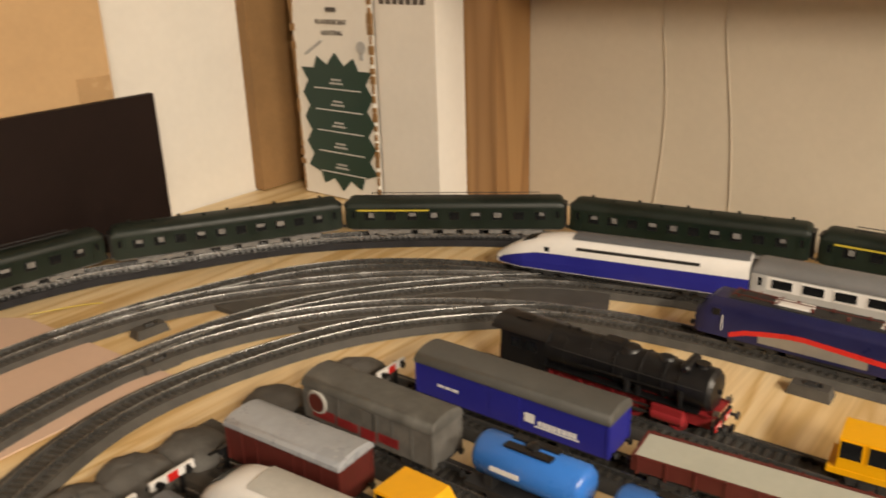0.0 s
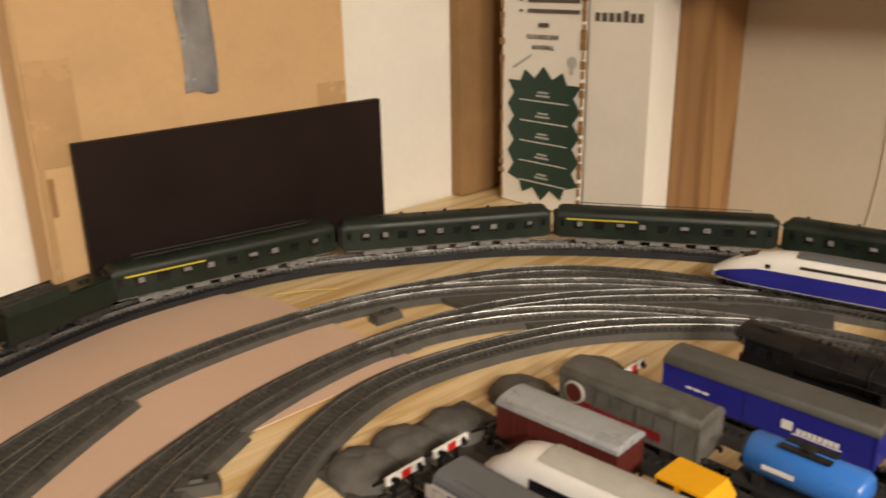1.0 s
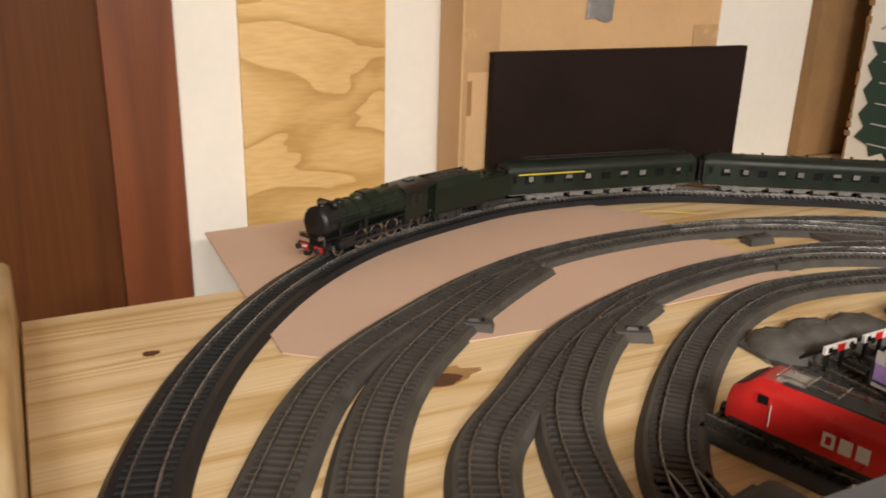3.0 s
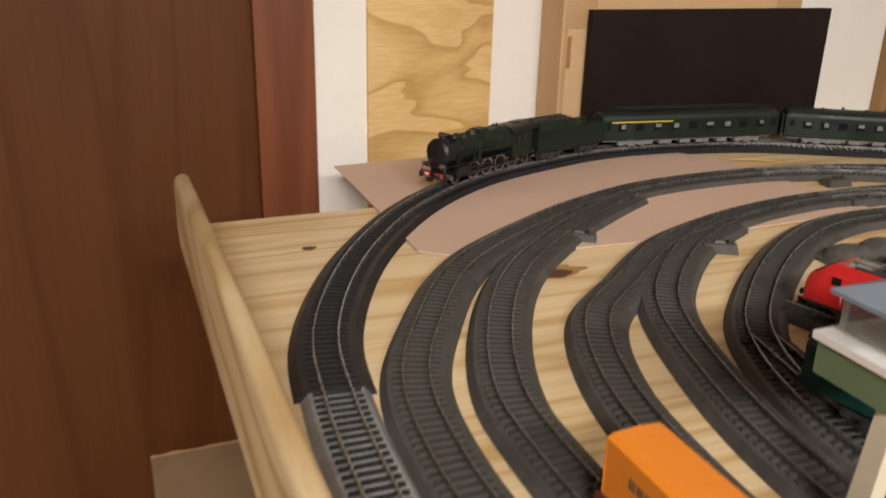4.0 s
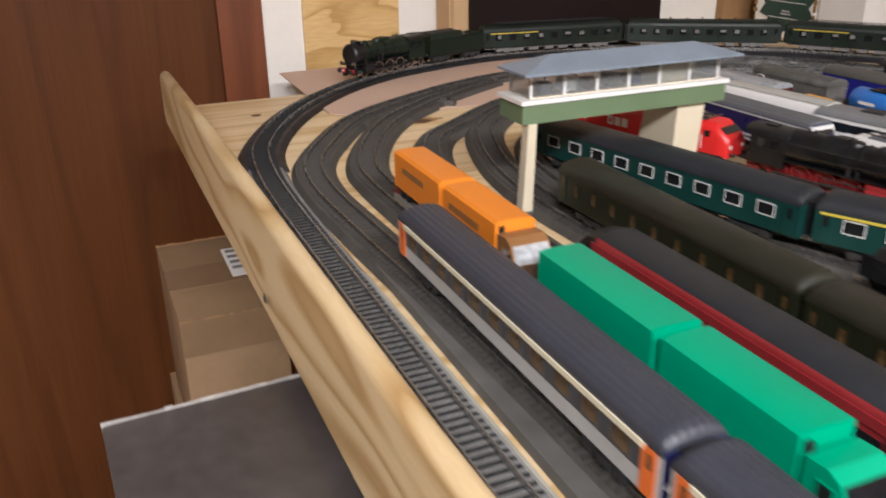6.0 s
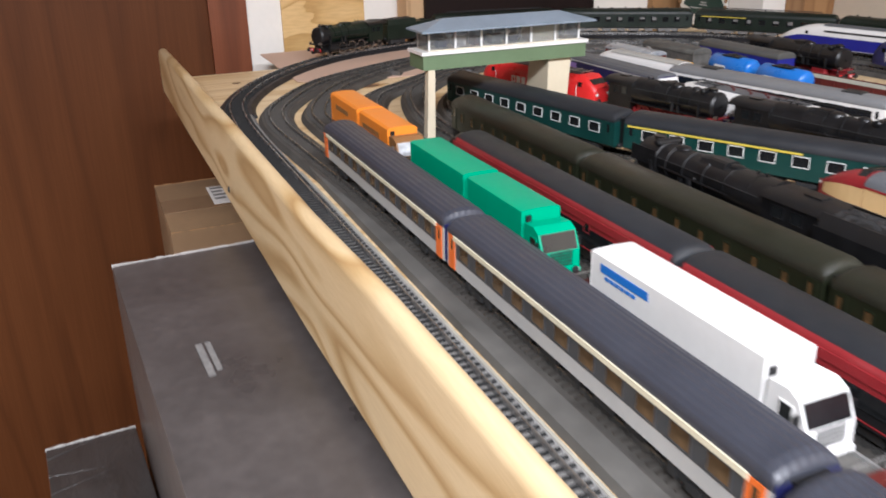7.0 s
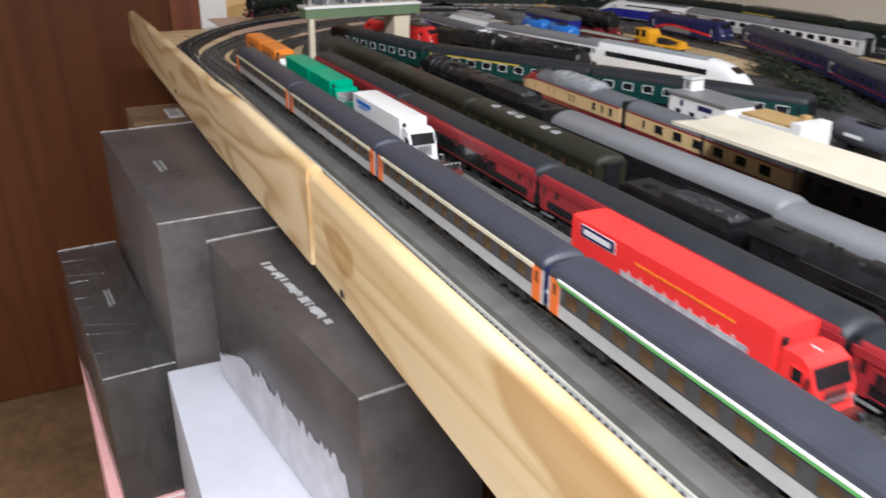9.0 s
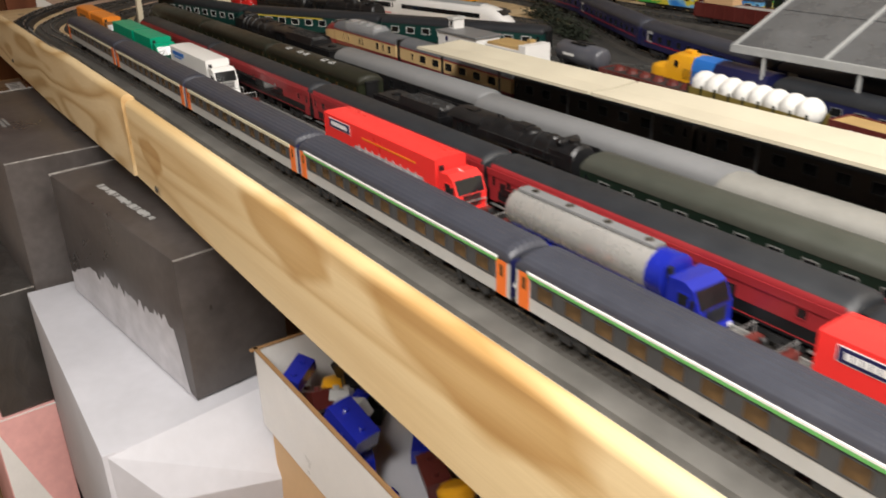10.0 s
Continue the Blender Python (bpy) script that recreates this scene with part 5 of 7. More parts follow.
def red_coach(label, L, windows, dark=None):
    c = coach(label, L, BLACK, upper=RAKERED, roof=DARKROOF, pane=GLASS, rim=RAKERED, windows=windows, win=(0.0062, 0.0058), wz=0.0285, group="red express coaches", door=RAKERED)
    for sd in (-1, 1):
        part("red_line", Shape().box(-L / 2 + 0.004, L / 2 - 0.004, sd * 0.0163 - 0.0003, sd * 0.0163 + 0.0003, 0.0128, 0.0134), RAKERED, c)
        part("eave_side", Shape().box(-L / 2, L / 2, sd * 0.0168 - 0.0006, sd * 0.0168 + 0.0006, 0.0325, 0.0378), RAKERED, c, "red strip under the roof")
        rings = []
        for x in (-L / 2 + 0.004, L / 2 - 0.004):
            arc = [math.pi * k / 180 for k in (0, 6, 12, 18, 24)]
            rings.append([(x, sd * 0.01675 * math.cos(a), 0.0362 + 0.0107 * math.sin(a) ** 0.75) for a in arc] + [(x, sd * 0.0155 * math.cos(a), 0.0355 + 0.0095 * math.sin(a) ** 0.75) for a in reversed(arc)])
        part("roof_shoulder", Shape().loft([q[::-sd] for q in rings]), RAKERED, c, "red shoulder of the roof", smooth=50)
        for e in (-1, 1):
            part("door_step", Shape().box(e * (L / 2 - 0.012) - 0.009, e * (L / 2 - 0.012) + 0.009, sd * 0.0150 - 0.0012, sd * 0.0150 + 0.0012, 0.0068, 0.0078), FRAMEGREY, c, "pale metal step")
        if dark:
            y0, y1 = sorted((sd * 0.0164, sd * 0.0169))
            part("window_band", Shape().box(dark[0], dark[1], y0, y1, 0.0190, 0.0285), GLASS, c, "long black window band")
    return c


cr = red_coach("red and black express coach with a long black window band", 0.312, 5, (-0.140, 0.085))
cr2 = red_coach("red and black express coach with small windows", 0.312, 5)
rc = red_coach("red and black driving car with charcoal roof", 0.320, 5, (-0.15, 0.12))
prof = [(-0.0162, 0.0085), (-0.0162, 0.030), (-0.0140, 0.0395), (-0.006, 0.0440), (0.006, 0.0440), (0.0140, 0.0395), (0.0162, 0.030), (0.0162, 0.0085)]
part("nose_hood", Shape().loft([[(-x, y * k, 0.0085 + (z - 0.0085) * q) for y, z in prof] for x, k, q in ((0.1605, 1.0, 1.0), (0.170, 0.97, 0.93), (0.180, 0.88, 0.72), (0.188, 0.72, 0.45))][::-1]), BLACK, rc, "black sloping front", smooth=40)
at_track(rc, 0.344, 0.449)
row(cr, [(0.505 + 0.318 * i + 0.159, 0.449) for i in (0, 2, 4)])
row(cr2, [(0.505 + 0.318 * i + 0.159, 0.449) for i in (1, 3, 5)])

def olive(label):
    return coach(label, 0.257, OLIVE, roof=OLIVEROOF, windows=9, win=(0.0052, 0.0092), pane=GLASSTAN, rim=OLIVE, group="olive coaches", vents=0)


co = olive("dark olive green coach with square hatches on the roof")
for x in (-0.080, -0.045, -0.028, 0.022, 0.042):
    hatch = Shape()
    for a, b, c, d in ((-0.0042, 0.0042, -0.0075, -0.0063), (-0.0042, 0.0042, -0.0012, 0.0), (-0.0042, -0.0030, -0.0063, -0.0012), (0.0030, 0.0042, -0.0063, -0.0012)):
        hatch.box(x + a, x + b, c, d, 0.0440, 0.0468)
    part("roof_hatch", hatch.box(x - 0.003, x + 0.003, -0.0063, -0.0012, 0.044, 0.0461, 1), [LIGHTGREY, OLIVE], co, "square hatch with a pale rim")
at_track(co, 0.691, 0.511)
row(olive("dark olive green coach with a dull plain roof"), [(0.429, 0.511), (0.167, 0.511)])
black1 = steam_loco("black steam locomotive with black wheels", LOCOBLACK, LOCOBLACK, BLACK, DARK, None, "black steam locomotives", deflectors=True)
BIG = Matrix.Diagonal((1.24, 1.06, 1.02, 1))
black1.matrix_basis = pose(1.075, 0.511, ZR) @ BIG
bt = tender("black tender with coal", LOCOBLACK, "black steam locomotives", 4)
bt.matrix_basis = pose(0.918, 0.511, ZR) @ BIG
cg = coach("dark green coach with weathered grey roof", 0.285, GREEN_COACH, roof=paint("grey_green_roof", (0.052, 0.056, 0.046), 0.42, var=0.12), rim=FRAMEGREY, windows=10, win=(0.010, 0.008), group="green grey-roofed coaches", h=0.0115)
row(cg, [(1.187 + 0.1435 + 0.29 * i, 0.508) for i in range(3)])
copy_thing(black1, pose(0.40, 0.580, ZR, 0, 0, 180) @ BIG), copy_thing(bt, pose(0.562, 0.572, ZR, 0, 0, 180) @ Matrix.Diagonal((1.1, 1.06, 1.18, 1)))
cs = coach("very dark blue coach with grey rounded roof", 0.318, BLACK, roof=SILVERROOF, windows=10, win=(0.010, 0.008), group="grey-roofed coaches", h=0.0125, rim=BLACK)
row(cs, [(0.660 + 0.161 + 0.320 * i, 0.563 - 0.008 * i) for i in range(2)])
cs2 = coach("red coach with light grey rounded roof", 0.318, RED, roof=paint("pale_dull_roof", (0.25, 0.245, 0.225), 0.5, var=0.12), windows=10, win=(0.010, 0.008), group="grey-roofed coaches", h=0.0125)
row(cs2, [(0.628 + 0.161 + 0.328 * i, 0.550) for i in range(2, 5)])

# ---- lorries on low wagons ----
LB = lambda x: 0.395 + 0.012 * min(1, max(0, x / 1.1))
lw = low_wagon()
row(lw, [(x, LB(x)) for x in (0.066, 0.319, 0.566, 0.815, 1.052, 1.302, 1.545)])
lo = lorry("orange lorry with two orange containers and a brown cab", ORANGE, [(-0.109, -0.014), (-0.006, 0.079)], 0.081, CABBROWN, PALEGLASS, arched=True)
for a, b in ((-0.09, -0.045), (0.005, 0.055)):
    bars(lo, a, b, -0.0149, 0.034, 0.005, CABBROWN, -1, 8)
at_track(lo, 0.068, LB(0.08))
lg = lorry("green lorry with two green containers", GREENTRUCK, [(-0.104, 0.007), (0.014, 0.101)], 0.104)
at_track(lg, 0.304, LB(0.33))
lwht = lorry("white lorry with blue lettering on its box", WHITE, [(-0.085, 0.055)], 0.0575, top=0.049)
bars(lwht, -0.075, -0.03, -0.0149, 0.041, 0.005, SKYBLUE, -1, 1), bars(lwht, -0.07, -0.04, -0.0149, 0.036, 0.0022, SKYBLUE, -1, 6)
at_track(lwht, 0.571, LB(0.6))
lr = lorry("bright red lorry with a white picture panel and bottles", REDTRUCK, [(-0.103, 0.088)], 0.092, top=0.049)
part("sign_panel", Shape().box(-0.092, -0.053, -0.0153, -0.0148, 0.0365, 0.0445, 0).box(-0.0925, -0.0525, -0.0151, -0.0148, 0.0360, 0.0450, 1), [NAVY, WHITE], lr, "dark blue sign with white bars")
bars(lr, -0.088, -0.057, -0.0153, 0.0405, 0.0038, WHITE, -1, 7)
bars(lr, -0.03, 0.06, -0.0149, 0.0385, 0.0016, ORANGE, -1, 14)
part("picture_panel", Shape().box(-0.045, 0.070, -0.0151, -0.0148, 0.0175, 0.0285), PALEGLASS, lr, "pale picture along the box")
for i in range(9):
    bx = -0.038 + i * 0.0118
    part("bottle_print", Shape().box(bx, bx + 0.005, -0.0154, -0.0151, 0.018, 0.0265, 0).box(bx + 0.0016, bx + 0.0034, -0.0154, -0.0151, 0.0265, 0.031, 0).box(bx + 0.0006, bx + 0.0044, -0.0156, -0.0154, 0.020, 0.0235, 1), [LIGHTGREY, WHITE], lr)
bars(lr, 0.098, 0.105, 0.0, 0.0405, 0.001, WHITE, 1, 3)
at_track(lr, 1.041, LB(1.04))
ltk = lorry("silver tank lorry with a glossy blue cab", SILVER, [(-0.09, 0.056)], 0.064, TRUCKBLUE, tank=True)
part("collar", Shape().lathe((0.046, 0, 0.0325), (0.060, 0, 0.0325), [(0, 0.0148), (0.9, 0.0150), (1, 0.012)], 20), TRUCKBLUE, ltk, smooth=40)
part("catwalk", Shape().box(-0.084, 0.044, -0.0050, 0.0050, 0.0470, 0.0487, taper=0.0004), SILVERROOF, ltk, "pale flat walkway on the tank")
at_track(ltk, 1.303, LB(1.3))
copy_thing(lr, pose(1.565, LB(1.5), ZR))

# ---- fan of tracks behind the straight ----
TEALLINE = curve_through([(-0.17, 0.592), (-0.06, 0.572), (0.05, 0.585), (0.2, 0.635), (0.35, 0.705), (0.5, 0.775), (0.75, 0.885), (1.0, 0.985)])
ct = coach("blue-green coach with white window frames", 0.288, TEAL, roof=DARKROOF, rim=WHITE, windows=9, win=(0.014, 0.009), group="blue-green coaches", bar=0.003)
ct2 = coach("blue-green coach with white window frames and yellow stripe", 0.288, TEAL, roof=DARKROOF, rim=WHITE, windows=9, win=(0.014, 0.009), group="blue-green coaches", bar=0.003, stripe=YELLOWLINEPAINT, stripe_span=(-0.14, 0.03))
for i in range(3):
    x, y, h = chord(TEALLINE, s_of(TEALLINE, -0.10, 0.578) + 0.147 + 0.293 * i, 0.288)
    at_track((ct, ct2)[i], x, y, h + 180) if i < 2 else copy_thing(ct, pose(x, y, ZR, 0, 0, h + 180))
PLASTIC, pt_, pp_ = nodes_of("clear_plastic_cover")
pp_.inputs["Base Color"].default_value = (0.80, 0.82, 0.84, 1)
pp_.inputs["Transmission Weight"].default_value, pp_.inputs["Roughness"].default_value, pp_.inputs["IOR"].default_value = 0.75, 0.22, 1.25


def railcar(label, L, nose=0.0, wins=()):
    """Cream railcar with a matt roof; the maroon nose, if any, towards +x."""
    t = thing("railcar", label, "model railcar", "cream railcars")
    w, a, b = 0.0162, -L / 2, L / 2 - nose
    part("body", Shape().box(a, b, -w, w, 0.0150, 0.0315), RAILCREAM, t)
    part("skirt", Shape().prism([(-w, 0.0150), (w, 0.0150), (w - 0.002, 0.0085), (-w + 0.002, 0.0085)], a + 0.001, b), WINE, t, "maroon lower skirt")
    prof = [(w * math.cos(math.pi * i / 10), 0.0322 + 0.0100 * math.sin(math.pi * i / 10) ** 0.8) for i in range(11)]
    part("roof", Shape().prism(prof, a + 0.0005, b), MATTGREY, t, smooth=40)
    for sd in (-1, 1):
        part("gutter_line", Shape().box(a, b, sd * w - 0.0005, sd * w + 0.0005, 0.0310, 0.0325), WINE, t, "thin maroon line")
        for x, ww in wins:
            part("window", window_mesh(ww, 0.0095, GLASS, RAILCREAM, 0.0004), None, t, m=pose(x, sd * (w + 0.0002), 0.0238, 0, 0, 0 if sd > 0 else 180))
    if nose:
        def ring(u):
            k, zt = 1 - 0.62 * u ** 2.4, 0.0420 - 0.0205 * u ** 2.0
            return [(b + nose * u, w * k * math.cos(math.pi * i / 12), 0.0235 + (zt - 0.0235) * math.sin(math.pi * i / 12) ** 0.6) for i in range(13)]
        part("nose_hood", Shape().loft([ring(u) + [(b + nose * u, -w * (1 - 0.62 * u ** 2.4), 0.0085), (b + nose * u, w * (1 - 0.62 * u ** 2.4), 0.0085)] for u in (0, 0.25, 0.45, 0.62, 0.76, 0.88, 0.96, 1.0)]), WINE, t, "rounded maroon nose", smooth=50)
        for sd in (-1, 1):
            s = Shape()
            us = (0, 0.25, 0.45, 0.62, 0.76, 0.86)
            for u0, u1 in zip(us, us[1:]):
                q = []
                for u in (u0, u1):
                    y = sd * (w * (1 - 0.62 * u ** 2.4) + 0.0004)
                    q.append(((b + nose * u, y, 0.0150), (b + nose * u, y, 0.0300 - 0.010 * u ** 2)))
                f4 = [q[0][0], q[1][0], q[1][1], q[0][1]]
                s.face(f4 if sd < 0 else f4[::-1])
            part("nose_side", s, RAILCREAM, t, "cream side of the nose")
            part("headlight", Shape().lathe((b + nose * 0.93, sd * 0.006, 0.0215), (b + nose * 0.985, sd * 0.006, 0.0205), [(0, 0.0018), (1, 0.0014)], 10), WHITE, t)
        part("cab_glass", Shape().box(b + nose * 0.05, b + nose * 0.22, -w * 0.72, w * 0.72, 0.0370, 0.0428, taper=0.002), GLASS, t)
        rings = []
        for x, k in ((-0.062, 0.62), (-0.056, 0.95), (-0.02, 1.0), (0.02, 1.02), (0.036, 0.9), (0.042, 0.55)):
            rings.append([(x, 0.0155 * k * math.cos(math.pi * i / 10) * (1 + 0.04 * math.sin(5 * i + 90 * x)), 0.0335 + 0.0165 * k * math.sin(math.pi * i / 10) ** 0.55) for i in range(11)])
        part("clear_cover", Shape().loft(rings), PLASTIC, t, "clear plastic packing cover", smooth=35)
        for x in (-0.045, -0.025, 0.0, 0.02):
            part("roof_fan", Shape().lathe((x, 0, 0.0419), (x, 0, 0.0436), [(0, 0.005), (0.6, 0.005), (1, 0.003)], 14), LIGHTGREY, t, smooth=40)
    part("end_wall", Shape().box(a - 0.0045, a - 0.0002, -w * 0.85, w * 0.85, 0.011, 0.040), BLACK, t, "black gangway end")
    part("underframe", Shape().box(a + 0.006, L / 2 - nose * 0.6, -0.0125, 0.0125, 0.004, 0.0086), DARK, t)
    for x in (a + 0.035, b - 0.02):
        bogie(t, x, DARK, 0.03)
    return t


cream = railcar("cream and maroon diesel railcar with a rounded maroon nose", 0.245, 0.052, ((-0.105, 0.008), (-0.088, 0.005), (-0.070, 0.008), (-0.025, 0.0045), (-0.016, 0.0045), (0.02, 0.003), (0.036, 0.003)))
at_track(cream, 0.506, 0.680, 179)
cc = railcar("cream and maroon railcar trailer with grey roof", 0.262, 0.0, ((-0.095, 0.005), (-0.068, 0.016), (-0.036, 0.016), (-0.004, 0.016), (0.028, 0.016), (0.06, 0.016), (0.092, 0.016)))
at_track(cc, 0.770, 0.674, -2)
dk = coach("dark brown coach standing under the platform canopy", 0.26, paint("dark_brown_coach", (0.030, 0.022, 0.017), 0.45, var=0.15), roof=DARKROOF, rim=DARK, windows=8, win=(0.012, 0.009), group="coaches under the canopy")
row(dk, [(1.037, 0.668), (1.303, 0.668), (1.569, 0.668)])

# ---- sidings in the middle of the loop ----
DARKBED = paint("dark_cinder_bed", (0.05, 0.048, 0.045), 0.8, var=0.3, grain=900, stain=50, bump=0.8)
SIDINGS = [[(-0.212, 0.657), (-0.1, 0.69), (0.05, 0.73), (0.3, 0.778), (0.42, 0.80)], [(-0.235, 0.783), (0.0, 0.790), (0.2, 0.802), (0.36, 0.822)], [(-0.235, 0.826), (-0.1, 0.838), (0.0, 0.849), (0.2, 0.886), (0.45, 0.932), (0.66, 0.968)],
           [(-0.235, 0.878), (-0.15, 0.885), (0.03, 0.888)], [(-0.235, 0.946), (0.0, 0.951), (0.13, 0.955)], [(-0.235, 1.018), (0.05, 1.027), (0.25, 1.052), (0.5, 1.075)], [(-0.18, 1.090), (0.03, 1.092), (0.18, 1.10), (0.3, 1.118)]]
SIDE = [curve_through(c) for c in SIDINGS]
for ln in SIDE:
    track(ln, "dark ballasted siding track", DARKBED, SLEEPER, RAILBROWN)
FLINE = curve_through([(0.28, 0.686), (0.5, 0.680), (0.65, 0.677), (0.9, 0.668), (1.9, 0.668)])
NJLINE = curve_through([(0.2, 1.243), (0.33, 1.222), (0.45, 1.175), (0.6, 1.10), (0.8, 1.01), (1.05, 0.935), (1.3, 0.885), (1.7, 0.84)])
YLINE = curve_through([(0.75, 0.905), (0.95, 0.872), (1.2, 0.838), (1.7, 0.79)])
GLINE = curve_through([(0.765, 0.833), (0.86, 0.824), (0.95, 0.814), (1.1, 0.796), (1.5, 0.752), (1.9, 0.73)])
HLINE = curve_through([(0.5, 1.285), (0.75, 1.277), (1.0, 1.262), (1.6, 1.25)])
for ln in (TEALLINE, FLINE, NJLINE, YLINE, GLINE, HLINE):
    track(ln, "grey roadbed yard track", BALLAST, SLEEPER, RAILBROWN)


def on(line, x, y, L, ob, flip=0):
    px, py, h = chord(line, s_of(line, x, y), L)
    return at_track(ob, px, py, h + flip)


part("sheet", Shape().box(0.50, 2.6, 0.593, 1.31, T + 0.0006, T + 0.0014), DARKBED, thing("cinder_sheet", "dark cinder-covered ground sheet under the yard", "ground sheet"))

# buffer stops with grey mounds
def buffer_stop():
    t = thing("buffer_stop", "black buffer stop with a red and white beam", "buffer stop", "buffer stops")
    part("beam", Shape().box(-0.0012, 0.0012, -0.0165, 0.0165, 0.0125, 0.0185), WHITE, t)
    part("red_mark", Shape().box(0.0012, 0.0015, -0.004, 0.004, 0.0126, 0.0184), RED, t, "red middle of the beam")
    part("side_mark", Shape().box(0.0012, 0.0015, -0.0135, -0.0095, 0.0135, 0.0175).box(0.0012, 0.0015, 0.0095, 0.0135, 0.0135, 0.0175), BLACK, t)
    for y in (-0.0083, 0.0083):
        part("stay", Shape().box(-0.0035, -0.0012, y - 0.0012, y + 0.0012, -0.004, 0.0175).tube((-0.002, y, 0.015), (-0.024, y, -0.003), 0.0012, 6), BLACK, t)
        part("buffer", Shape().lathe((0.0012, y * 1.25, 0.0150), (0.0045, y * 1.25, 0.0150), [(0, 0.001), (0.7, 0.001), (0.72, 0.0026), (1, 0.0024)], 10), BLACK, t)
    return t


CINDER = paint("cinder_heap", (0.115, 0.110, 0.102), 0.85, var=0.3, grain=900, stain=80, bump=1.0)


def mound(label, rx, ry, h, seed):
    t = thing("ballast_mound", label, "mound", "mounds behind the buffer stops")
    rnd = random.Random(seed)
    s = Shape()
    rings = []
    n = 30
    off = [rnd.uniform(0.94, 1.06) for _ in range(n)]
    for k, z in ((1.0, 0), (0.93, 0.35), (0.78, 0.68), (0.5, 0.9), (0.2, 1.0), (0.03, 1.02)):
        rings.append([(rx * k * off[i] * math.cos(2 * math.pi * i / n), ry * k * off[(i * 3) % n] * math.sin(2 * math.pi * i / n), h * z + rnd.uniform(-0.0006, 0.0006)) for i in range(n)])
    part("heap", s.loft(rings), CINDER, t, smooth=60)
    return t


bs = buffer_stop()
at_track(bs, -0.222, 0.783, 2)
for x, y in ((-0.224, 0.826), (-0.227, 0.864), (-0.217, 0.934), (-0.203, 1.012))[:1]:
    copy_thing(bs, pose(x, y, ZR, 0, 0, 2))
bw = thing("buffer_stop", "black buffer stop with a small white lamp board", "buffer stop", "buffer stops")
part("beam", Shape().box(-0.0012, 0.0012, -0.0150, 0.0150, 0.0105, 0.0150), BLACK, bw)
part("lamp_board", Shape().box(0.0012, 0.0020, -0.0045, 0.0045, 0.0095, 0.0185), WHITE, bw, "small white board")
for y in (-0.0083, 0.0083):
    part("stay", Shape().box(-0.0035, -0.0012, y - 0.0012, y + 0.0012, -0.004, 0.0145).tube((-0.002, y, 0.013), (-0.024, y, -0.003), 0.0012, 6), BLACK, bw)
at_track(bw, -0.224, 0.877, 2)
copy_thing(bw, pose(-0.217, 0.946, ZR, 0, 0, 2))
copy_thing(bs, pose(-0.203, 1.012, ZR, 0, 0, 2))
for i, (x, y) in enumerate(((-0.268, 0.784), (-0.266, 0.825), (-0.266, 0.871), (-0.262, 0.946), (-0.243, 1.016))):
    mound("low rounded grey ballast mound on the table", 0.031 + 0.003 * (i % 2), 0.027, 0.0140 + 0.002 * ((i + 1) % 3), i + 3).matrix_basis = pose(x, y, T)
part("apron", Shape().box(-0.292, -0.10, 0.7585, 0.905, T + 0.0004, T + 0.0036), BALLAST, thing("ballast_apron", "flat grey ballast apron before the sidings", "ballast"))

# locomotives and wagons on the sidings
red_el = electric_loco("bright red electric locomotive with a grey roof", 0.205, RED, DARK, kit=STEEL, top=0.0405, nose=0.018)
# glare on the roof, put in as a pale raised panel
part("roof_glare_panel", Shape().box(0.060, 0.078, -0.009, 0.009, 0.0405, 0.0418, taper=0.001), SILVER, red_el, "pale panel for the glare on the roof behind the cab")
for sd in (-1, 1):
    y0, y1 = sorted((sd * 0.0169, sd * 0.0173))
    for k in range(3):
        x = 0.036 - 0.0095 * k if sd > 0 else 0.012 + 0.0095 * k
        s = Shape().box(x, x + 0.0018, y0, y1, 0.0165, 0.0255).box(x + 0.0052, x + 0.007, y0, y1, 0.0165, 0.0255).box(x + 0.0018, x + 0.0052, y0, y1, 0.0165, 0.0183).box(x + 0.0018, x + 0.0052, y0, y1, 0.0237, 0.0255) if k == 0 else \
            Shape().box(x, x + 0.007, y0, y1, 0.0165, 0.0255)
        part("emblem_block", s, WHITE, red_el, "plain white block of the emblem")
on(SIDE[0], -0.10, 0.69, 0.2, red_el)
pur = electric_loco("purple and dark blue electric locomotive with a grey roof", 0.225, NAVY, GREYROOF, kit=DARK, top=0.0405, skirt=LIGHTGREY, roofkit=False, nose=0.010)
for sd in (-1, 1):
    part("purple_panel", Shape().box(0.07, 0.108, sd * 0.0168 - 0.0003, sd * 0.0168 + 0.0003, 0.0125, 0.0315), PURPLE, pur)
    part("pale_line", Shape().box(-0.105, 0.07, sd * 0.0168 - 0.0003, sd * 0.0168 + 0.0003, 0.012, 0.0145), LIGHTGREY, pur)
    part("blue_panel", Shape().box(-0.104, -0.062, sd * 0.0170 - 0.0003, sd * 0.0170 + 0.0003, 0.0145, 0.0300), SKYBLUE, pur, "light blue end panel")
    part("roof_line", Shape().box(-0.104, 0.104, sd * 0.0168 - 0.0004, sd * 0.0168 + 0.0004, 0.0338, 0.0352), LIGHTGREY, pur)
    part("front_side", Shape().box(0.0905, 0.1085, sd * 0.0171 - 0.0003, sd * 0.0171 + 0.0003, 0.0245, 0.0335), LIGHTGREY, pur, "pale side of the cab")
part("roof_sheet", Shape().prism([(-0.0162, 0.0350), (-0.0140, 0.0400), (-0.0095, 0.0422), (0.0095, 0.0422), (0.0140, 0.0400), (0.0162, 0.0350)], -0.104, 0.104), MATTGREY, pur)
part("pale_front", Shape().box(-0.1085, -0.1035, -0.0150, 0.0150, 0.0300, 0.0375, taper=0.001), WHITE, pur, "white brow over the windscreen")
